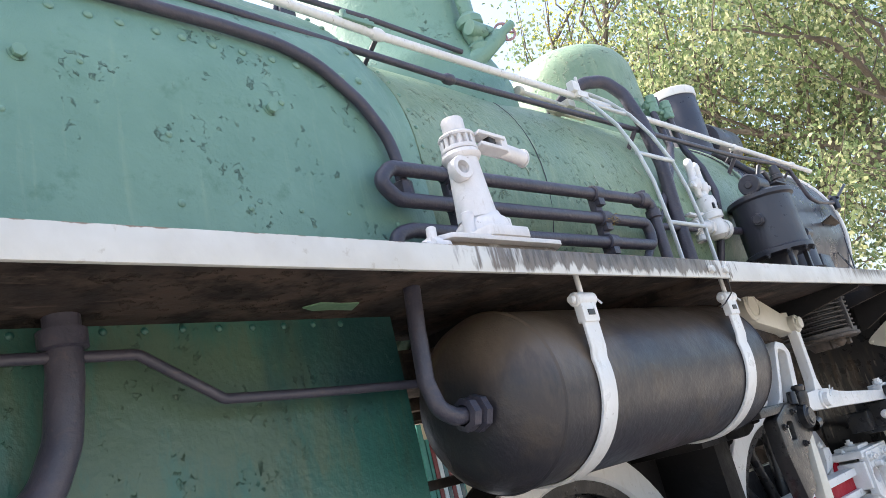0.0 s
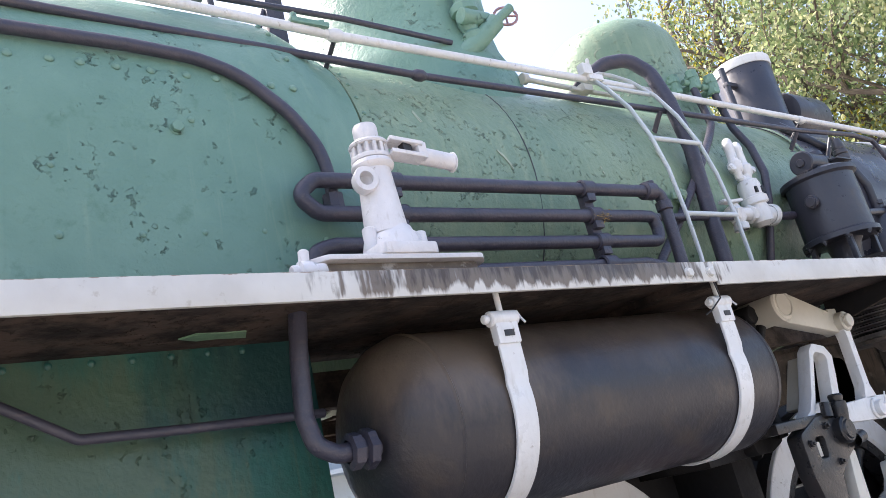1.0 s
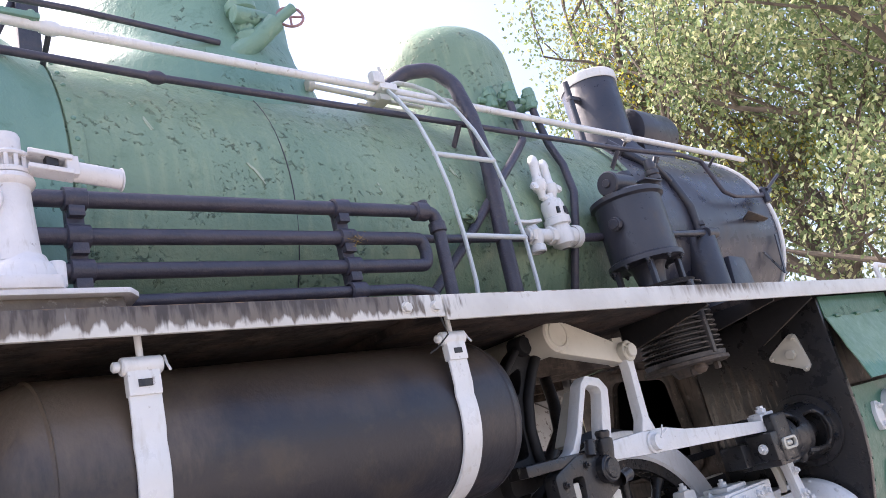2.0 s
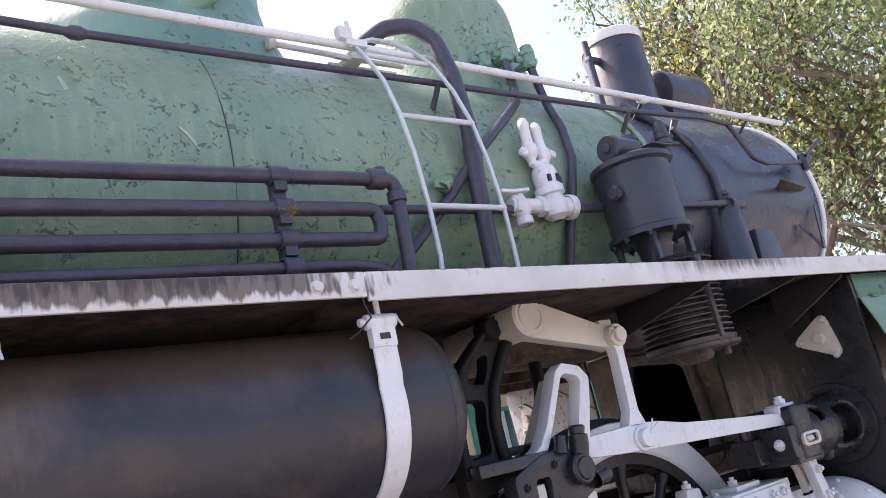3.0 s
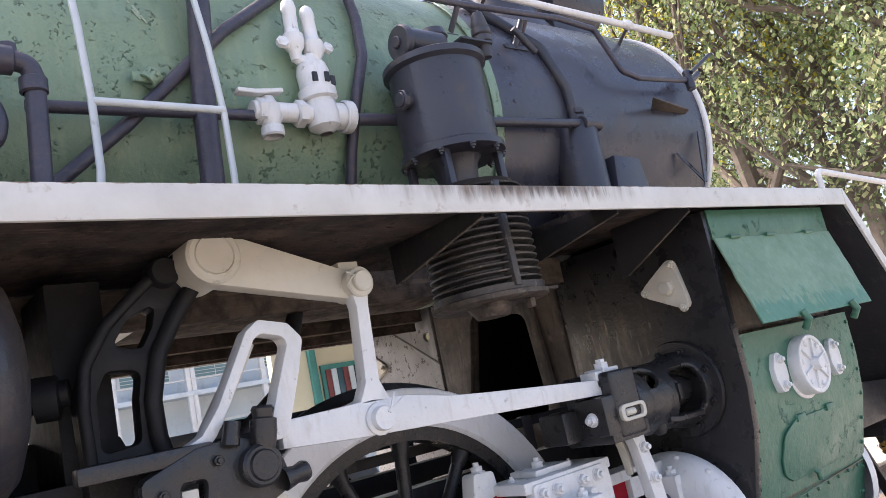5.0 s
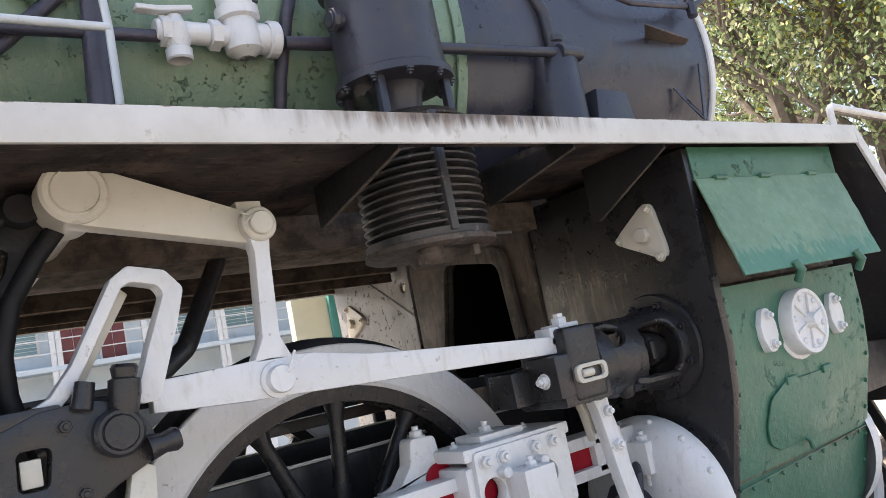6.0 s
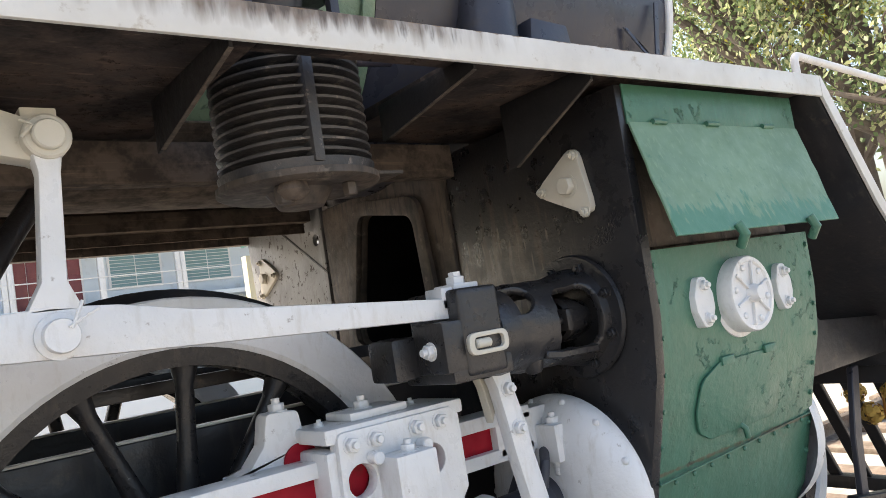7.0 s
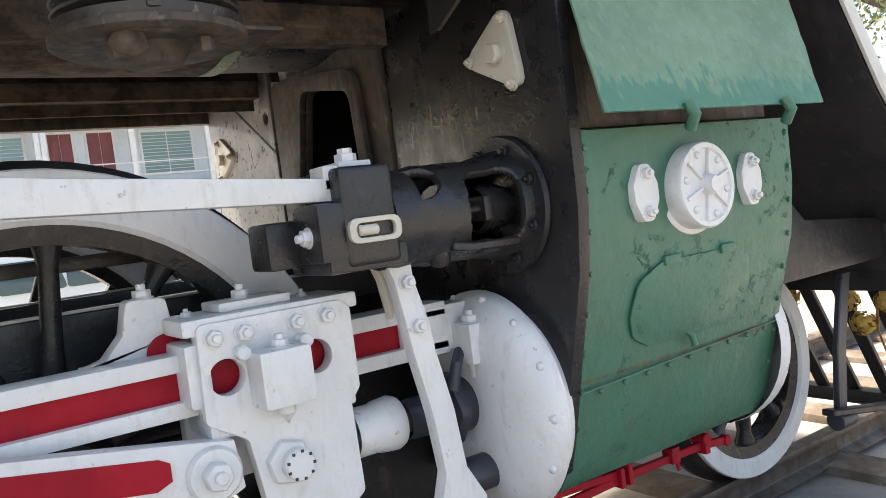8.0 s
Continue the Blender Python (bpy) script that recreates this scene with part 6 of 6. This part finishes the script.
for q in ((4.845, 1.085), (4.86, 0.985)):
    bolt(lever, (q[0], 1.265, q[1]), (0, -1, 0), 0.017, WHITE)
bolt(lever, (4.925, 1.265, 0.52), (0, -1, 0), 0.02, WHITE)
part("union_link", box(4.6, 4.95, 1.31, 1.34, 0.48, 0.54), WHITE, lever)

# brake rigging and pilot
rod = part("brake_rod", join(sweep([(4.98, 1.35, 0.467), (5.231, 1.35, 0.453), (5.507, 1.35, 0.436)], 0.008, 0.011, (0, 1, 0)),
                             sweep([(4.98, 1.35, 0.404), (5.348, 1.35, 0.416), (5.515, 1.35, 0.42), (5.73, 1.35, 0.418), (5.87, 1.35, 0.415), (5.99, 1.35, 0.4)], 0.008, 0.012, (0, 1, 0))), RED, loco, "red brake rigging")
part("clevis", join(box(5.492, 5.508, 1.325, 1.375, 0.4, 0.456, 0.003), box(5.524, 5.54, 1.325, 1.375, 0.4, 0.462, 0.003)), RED, rod)
part("strap", join(box(5.715, 5.75, 1.33, 1.37, 0.402, 0.45, 0.004), tube([(5.745, 1.345, 0.41), (5.755, 1.345, 0.375)], 0.006)), RED, rod)
part("clevis", join(box(5.862, 5.885, 1.325, 1.375, 0.392, 0.455, 0.004), cyl((5.873, 1.322, 0.438), (5.873, 1.378, 0.438), 0.019)), RED, rod)
part("rod_eye", join(cyl((5.99, 1.336, 0.4), (5.99, 1.364, 0.4), 0.017)), RED, rod)
part("foot_step_hanger", join(sweep([(6.78, 1.35, 0.82), (6.72, 1.36, 0.55), (6.7, 1.37, 0.3)], 0.03, 0.012, (1, 0, 0)), cyl((6.66, 1.37, 0.28), (6.76, 1.37, 0.28), 0.035)), BLACK, loco)
pilot = part("cowcatcher", join(box(6.95, 7.02, 1.2, 3.24, 0.72, 0.8), box(7.25, 7.32, 1.15, 3.3, 0.17, 0.23)), FRAME, loco, "black slatted cowcatcher hung with garlands")
for i in range(15):
    y = 1.22 + i * 0.142
    part("slat", sweep([(6.98, y, 0.78), (7.3, y - 0.02, 0.2)], 0.028, 0.012, (0, 1, 0)), FRAME, pilot)
part("cowcatcher_stay", sweep([(6.6, 1.36, 0.33), (7.28, 1.3, 0.22)], 0.025, 0.012, (0, 1, 0)), FRAME, pilot)

# ---- screw jack standing on the running board ----
JX, JY, JZ = 1.778, 1.16, 1.878


def shrink(bm):
    """The jack's slender build above its foot."""
    for v in bm.verts:
        v.co = (JX + (v.co.x - JX) * 0.86, JY + (v.co.y - JY) * 0.86, 1.972 + (v.co.z - 1.972) * 0.94)
    return bm


jack = thing("screw_jack", (JX, JY, JZ), "thickly white-painted screw jack standing on the running board", "jack")
part("base_block", box(1.55, 1.965, 1.075, 1.25, 1.878, 1.93, 0.01), DUSTY, jack, "grubby brown base block")
part("base_plate", plate(round_poly([(1.51, 1.1), (1.55, 1.055), (1.97, 1.055), (2.0, 1.09), (2.01, 1.25), (1.54, 1.26)], 0.02), 1.93, 1.943, "z", w=0.003), JACK_WHITE, jack)
part("base_plate_lip", plate(round_poly([(1.685, 1.05), (1.845, 1.05), (1.85, 1.25), (1.67, 1.25)], 0.02), 1.943, 1.972, "z", w=0.006), JACK_WHITE, jack)
part("foot_ring", shrink(join(lathe([(0.085, 1.97), (0.086, 2.0), (0.08, 2.02), (0.068, 2.03), (0.062, 2.045)], (JX + 0.01, JY, 0), (0, 0, 1), 32), cyl((JX - 0.07, JY - 0.02, 1.97), (JX - 0.07, JY - 0.02, 2.045), 0.02), cyl((JX + 0.085, JY - 0.03, 1.97), (JX + 0.085, JY - 0.03, 2.03), 0.022))), JACK_WHITE, jack)
part("body", shrink(lathe([(0.064, 2.03), (0.058, 2.1), (0.052, 2.18), (0.05, 2.215), (0.06, 2.22), (0.064, 2.228), (0.06, 2.24), (0.05, 2.244)], (JX, JY, 0), (0, 0, 1), 32)), JACK_WHITE, jack)
part("carrying_ring", shrink(lathe([(0.02, -0.02), (0.034, -0.02), (0.036, -0.015), (0.036, 0.015), (0.034, 0.02), (0.02, 0.02)], (JX - 0.055, JY - 0.03, 2.175), (0.25, 1, 0), 24, True)), JACK_WHITE, jack)
part("carrying_ring_lug", shrink(cyl((JX - 0.045, JY - 0.01, 2.175), (JX, JY, 2.175), 0.03)), JACK_WHITE, jack)
rat = part("ratchet_head", shrink(join(lathe([(0.03, 2.243), (0.058, 2.244), (0.06, 2.25), (0.058, 2.256), (0.042, 2.258), (0.042, 2.284), (0.058, 2.286), (0.06, 2.292), (0.056, 2.298), (0.03, 2.3)], (JX, JY, 0), (0, 0, 1), 32))), JACK_WHITE, jack)
for k in range(14):
    a = 2 * math.pi * k / 14
    part("tooth", shrink(box(JX + 0.05 * math.cos(a) - 0.005, JX + 0.05 * math.cos(a) + 0.005, JY + 0.05 * math.sin(a) - 0.006, JY + 0.05 * math.sin(a) + 0.006, 2.257, 2.286, 0.001)), JACK_WHITE, rat)
part("handle_socket", shrink(join(sweep([(JX + 0.04, JY - 0.04, 2.292), (JX + 0.14, JY - 0.06, 2.272)], 0.03, 0.006, (0.2, 1, 0)), sweep([(JX + 0.04, JY - 0.04, 2.255), (JX + 0.14, JY - 0.06, 2.235)], 0.03, 0.006, (0.2, 1, 0)), cyl((JX + 0.125, JY - 0.045, 2.256), (JX + 0.265, JY - 0.04, 2.243), 0.025), cyl((JX + 0.263, JY - 0.04, 2.243), (JX + 0.267, JY - 0.04, 2.243), 0.03), box(JX + 0.12, JX + 0.15, JY - 0.08, JY - 0.04, 2.232, 2.28, 0.004))), JACK_WHITE, rat)
part("pawl", shrink(box(JX + 0.075, JX + 0.105, JY - 0.07, JY - 0.04, 2.255, 2.29, 0.003)), FRAME, rat)
part("screw", shrink(lathe([(0.034, 2.3), (0.037, 2.305), (0.037, 2.345), (0.034, 2.352), (0, 2.354)], (JX, JY, 0), (0, 0, 1), 28)), JACK_WHITE, jack)
part("shackle", join(cyl((1.47, 1.08, 1.91), (1.55, 1.08, 1.915), 0.016), lathe([(0.016, 0), (0.025, 0.003), (0.025, 0.03), (0.016, 0.033)], (1.485, 1.08, 1.91), (1, 0, 0), 12), cyl((1.5, 1.08, 1.91), (1.505, 1.08, 1.96), 0.012)), JACK_WHITE, jack)


# ---- garlands on the cowcatcher ----
rg = random.Random(7)
for k, (gx, gy, gz) in enumerate(((6.99, 1.3, 0.68), (7.06, 1.5, 0.66), (7.02, 1.42, 0.58), (7.0, 1.72, 0.68), (7.05, 2.0, 0.66))):
    gm = bmesh.new()
    for i in range(150):
        d = Vector((rg.gauss(0, 1), rg.gauss(0, 1), rg.gauss(0, 1))).normalized()
        c = d * 0.05 * rg.uniform(0.75, 1.05)
        u, v = d.orthogonal().normalized() * 0.012, d.cross(d.orthogonal()).normalized() * 0.012
        gm.faces.new([gm.verts.new(Vector((gx, gy, gz)) + c + q) for q in (u, v, -u, -v)])
    solid("marigold_garland", gm, MARIGOLD, "dried orange marigold garland hung on the cowcatcher", "garland", (gx, gy, gz), group="garlands on the cowcatcher")
rb_ = tube([(7.02, 1.36, 0.7), (7.03, 1.37, 0.55), (7.06, 1.35, 0.42), (7.05, 1.36, 0.3)], 0.012, 8, flat=0.3)
solid("ribbon", rb_, RIBBON, "faded red and yellow cloth ribbon tied to the cowcatcher", "ribbon", (7.02, 1.36, 0.3))


# ---- trees ----
def leafy_tree(base, height, crown, seed, leaves, label, mat=LEAF, leaf=0.09, reach=6.0):
    """A tapered trunk with limbs, and a crown of many single leaves in loose clumps round the twigs."""
    r = random.Random(seed)
    b = Vector(base)
    tree = thing("tree", base, label, "tree", "trees behind the track")
    wood = bmesh.new()
    tips = []

    def limb(p, d, length, rad, depth):
        pts, q, dd = [p], p, d.normalized()
        for i in range(5):
            dd = (dd + Vector((r.gauss(0, 0.12), r.gauss(0, 0.12), r.gauss(0, 0.08) + 0.03))).normalized()
            q = q + dd * length / 5
            away = Vector((q.x - b.x, q.y - b.y, 0))
            if away.length > reach:
                q = q - away * (1 - reach / away.length)
            pts.append(q)
        me = bpy.data.meshes.new("tmp")
        tb = tube(pts, [rad * (1 - 0.11 * i) for i in range(6)], 8 if depth < 2 else 5)
        tb.to_mesh(me)
        wood.from_mesh(me)
        bpy.data.meshes.remove(me)
        tb.free()
        if depth >= 3:
            tips.extend(pts[2:])
            return
        for i in range(4 if depth else 9):
            at = pts[min(5, 2 + i % 4)] if depth else pts[2 + i % 4]
            a = r.uniform(0, 2 * math.pi)
            out = Vector((math.cos(a), math.sin(a), r.uniform(-0.1, 0.9)))
            limb(at, (out + dd * 0.4), length * r.uniform(0.5, 0.72), rad * 0.42, depth + 1)
        tips.append(pts[-1])

    limb(b, Vector((0.03, 0.02, 1)), height * 0.6, height * 0.02, 0)
    part("trunk", wood, BARK, tree, "grey-brown trunk with spreading limbs")
    verts, faces = [], []
    centre = b + Vector((0, 0, height * 0.6))
    for i in range(leaves):
        t = r.choice(tips)
        p = t + Vector((r.gauss(0, 0.42), r.gauss(0, 0.42), r.gauss(-0.15, 0.45))) * crown
        d = Vector((r.gauss(0, 0.6), r.gauss(0, 0.6), -0.7 + r.gauss(0, 0.5))).normalized()
        s = d.orthogonal().normalized()
        s = (s * math.cos(i) + d.cross(s) * math.sin(i)) * leaf * 0.36 * r.uniform(0.7, 1.3)
        d = d * leaf * r.uniform(0.8, 1.6)
        n = len(verts)
        o = p - b
        verts += [o, o + d * 0.5 + s, o + d, o + d * 0.5 - s]
        faces.append((n, n + 1, n + 2, n + 3))
    me = bpy.data.meshes.new("crown")
    me.from_pydata(verts, [], faces)
    me.materials.append(mat)
    ob = new("crown", me)
    ob.parent = tree
    ORIGIN[ob] = ORIGIN[tree]
    tagged(ob, "loose crown of small leaves with gaps", kind="stuff")
    return tree


leafy_tree((20.5, 5.9, GZ), 15.0, 1.0, 3, 23000, "large broad-leaved tree with olive and yellowing leaves", leaf=0.11, reach=5.6)
leafy_tree((24.0, 8.4, GZ), 14.5, 1.0, 5, 17000, "large broad-leaved tree with thinning olive leaves", leaf=0.12, reach=5.3)
leafy_tree((18.5, 1.8, GZ), 12.5, 1.0, 8, 25000, "tall broad-leaved tree with dark green leaves", leaf=0.11, reach=5.5)
leafy_tree((21.5, 9.0, GZ), 16.5, 0.7, 11, 4500, "slender tree with bright yellow leaves", LEAF_YELLOW, leaf=0.11, reach=2.6)
leafy_tree((26.0, 10.4, GZ), 10.0, 1.0, 21, 15000, "lower broad-leaved tree with leaves close to the ground", leaf=0.12, reach=4.5)
leafy_tree((34.0, 4.5, GZ), 13.0, 1.3, 14, 11000, "distant tree beyond the others", leaf=0.16, reach=6.5)

# ---- house, shed and car on the far side ----
HY = 30.0
house = thing("house", (11.0, HY, GZ), "two-storey pale blue house with red doors and a balcony", "house")
for x0, x1, y0, y1 in ((-6.0, 30.0, HY, HY + 0.25), (-6.0, -5.75, HY + 0.25, HY + 8), (29.75, 30.0, HY + 0.25, HY + 8), (-6.0, 30.0, HY + 8, HY + 8.2)):
    part("wall", box(x0, x1, y0, y1, GZ, 6.6, 0.01), WALL_PAINT, house)
part("roof", plate([(HY - 1.9, 6.5), (HY + 4, 8.6), (HY + 9.5, 6.5), (HY + 9.5, 6.4), (HY + 4, 8.45), (HY - 1.9, 6.4)], -6.8, 30.8, "x"), ROOF, house)
part("balcony", box(-6.0, 30.0, HY - 1.3, HY - 0.003, 3.3, 3.48, 0.01), WALL_PAINT, house)
for z in (3.9, 4.36):
    part("balcony_rail", box(-6.0, 30.0, HY - 1.3, HY - 1.26, z, z + 0.04, 0.004), WHITE, house)


def louvre_window(x0, x1, z0, z1, slats):
    """A white framed window with grey-green glass slats."""
    w = part("window", box(x0, x1, HY - 0.05, HY - 0.003, z0, z1, 0.004), WHITE, house)
    n = max(1, round((x1 - x0) / 1.0))
    for i in range(n):
        a, b_ = x0 + 0.07 + (x1 - x0 - 0.14) * i / n, x0 + 0.07 + (x1 - x0 - 0.14) * (i + 1) / n
        for j in range(slats):
            zz = z0 + 0.08 + (z1 - z0 - 0.16) * j / slats
            part("slat", box(a + 0.02, b_ - 0.02, HY - 0.07, HY - 0.052, zz, zz + (z1 - z0 - 0.16) / slats - 0.025, 0.0), SLATS, w)


for k in range(6):
    o = -11.4 + 5.8 * k
    if k != 2:
        louvre_window(o + 8.3, o + 10.3, 4.0, 5.7, 12)
    for x0, x1 in ((8.21, 8.98), (9.5, 10.35)) if k == 2 else ():
        w = part("doorway", box(o + x0 - 0.08, o + x1 + 0.08, HY - 0.05, HY - 0.003, 3.48, 5.75, 0.004), WHITE, house)
        for a in (x0, (x0 + x1) / 2 + 0.01):
            leaf = part("door_leaf", box(o + a, o + a + (x1 - x0) / 2 - 0.01, HY - 0.08, HY - 0.052, 3.5, 5.66, 0.004), DOOR_RED, w, "dull red panelled door")
            part("panel", box(o + a + 0.06, o + a + (x1 - x0) / 2 - 0.07, HY - 0.095, HY - 0.082, 4.7, 5.5, 0.004), DOOR_RED, leaf)
    louvre_window(o + 11.3, o + 13.3, 4.0, 5.7, 12)
    louvre_window(o + 8.6, o + 10.4, 0.9, 2.3, 9)
    for x in (7.79, 10.67, 13.42):
        part("column", box(o + x, o + x + 0.2, HY - 1.28, HY - 1.08, GZ, 6.45, 0.006), WHITE, house)
shed = thing("open_shed", (14.0, 12.0, GZ), "open shed with teal roof trusses and cream wall", "shed")
part("wall", box(9.6, 20.0, 13.4, 13.6, GZ, 2.9), WALL_CREAM, shed)
for x in (10.35, 12.6):
    part("wall_post", box(x, x + 0.14, 13.26, 13.38, GZ, 2.9, 0.006), TEAL, shed)
    d_ = part("doorway", box(x + 0.25, x + 1.2, 13.34, 13.396, GZ, 2.45, 0.006), TEAL, shed)
    for j in range(6):
        part("curtain_strip", box(x + 0.33 + 0.135 * j, x + 0.45 + 0.135 * j, 13.31, 13.335, GZ + 0.1, 2.35, 0.004), (DOOR_RED, WALL_PAINT, GLASS)[j % 3], d_)
part("roof", plate([(8.6, 3.35), (13.8, 3.8), (13.8, 3.86), (8.6, 3.41)], 9.4, 20.4, "x", w=0.0), ROOF, shed)
for i in range(5):
    x = 9.6 + i * 2.4
    part("post", box(x, x + 0.12, 8.9, 9.02, GZ, 3.4), TEAL, shed)
    part("truss", join(tube([(x, 9.0, 3.1), (x, 13.5, 3.1)], 0.04, 8), *[tube([(x, 9.0 + j * 0.9, 3.1), (x, 9.45 + j * 0.9, 3.5), (x, 9.9 + j * 0.9, 3.1)], 0.025, 6) for j in range(5)]), TEAL, shed)
part("eave_beam", join(box(9.4, 20.0, 8.85, 8.95, 3.05, 3.15), *[tube([(9.6 + j * 0.6, 8.9, 3.1), (9.9 + j * 0.6, 8.9, 3.38), (10.2 + j * 0.6, 8.9, 3.1)], 0.025, 6) for j in range(17)]), TEAL, shed)

car = thing("parked_van", (5.9, 11.0, GZ), "small white parked van with dark windows", "van")
vb = plate(round_poly([(4.5, 0.35), (7.6, 0.35), (7.62, 0.85), (7.1, 0.95), (6.6, 1.42), (4.6, 1.45), (4.45, 0.9)], 0.12), 10.3, 11.7, "y", w=0.05)
bmesh.ops.translate(vb, verts=vb.verts[:], vec=(0, 0, GZ))
part("body", vb, CAR_WHITE, car)
for x0, x1 in ((4.75, 5.4), (5.5, 6.25)):
    part("window", plate(round_poly([(x0, 0.9), (x1 + 0.1, 0.9), (x1, 1.28), (x0, 1.28)], 0.05), 10.285, 10.298, "y", w=0.002), GLASS, car)
part("windscreen", plate(round_poly([(6.35, 0.9), (6.95, 0.9), (6.55, 1.28), (6.35, 1.28)], 0.04), 10.285, 10.298, "y", w=0.002), GLASS, car)
for x in (5.1, 7.0):
    for y in (10.3, 11.52):
        wv = part("wheel", lathe([(0, 0.0), (0.17, 0.0), (0.18, 0.02), (0.29, 0.01), (0.3, 0.03), (0.3, 0.17), (0, 0.17)], (x, y, 0.3 + GZ), (0, 1, 0), 28), TYRE_RUBBER, car)
fence = thing("low_wall", (0.0, 13.0, GZ), "pale low boundary wall across the yard", "wall")
part("wall", box(-14, 30, 12.6, 12.75, GZ, 0.75, 0.01), WALL_PAINT, fence)
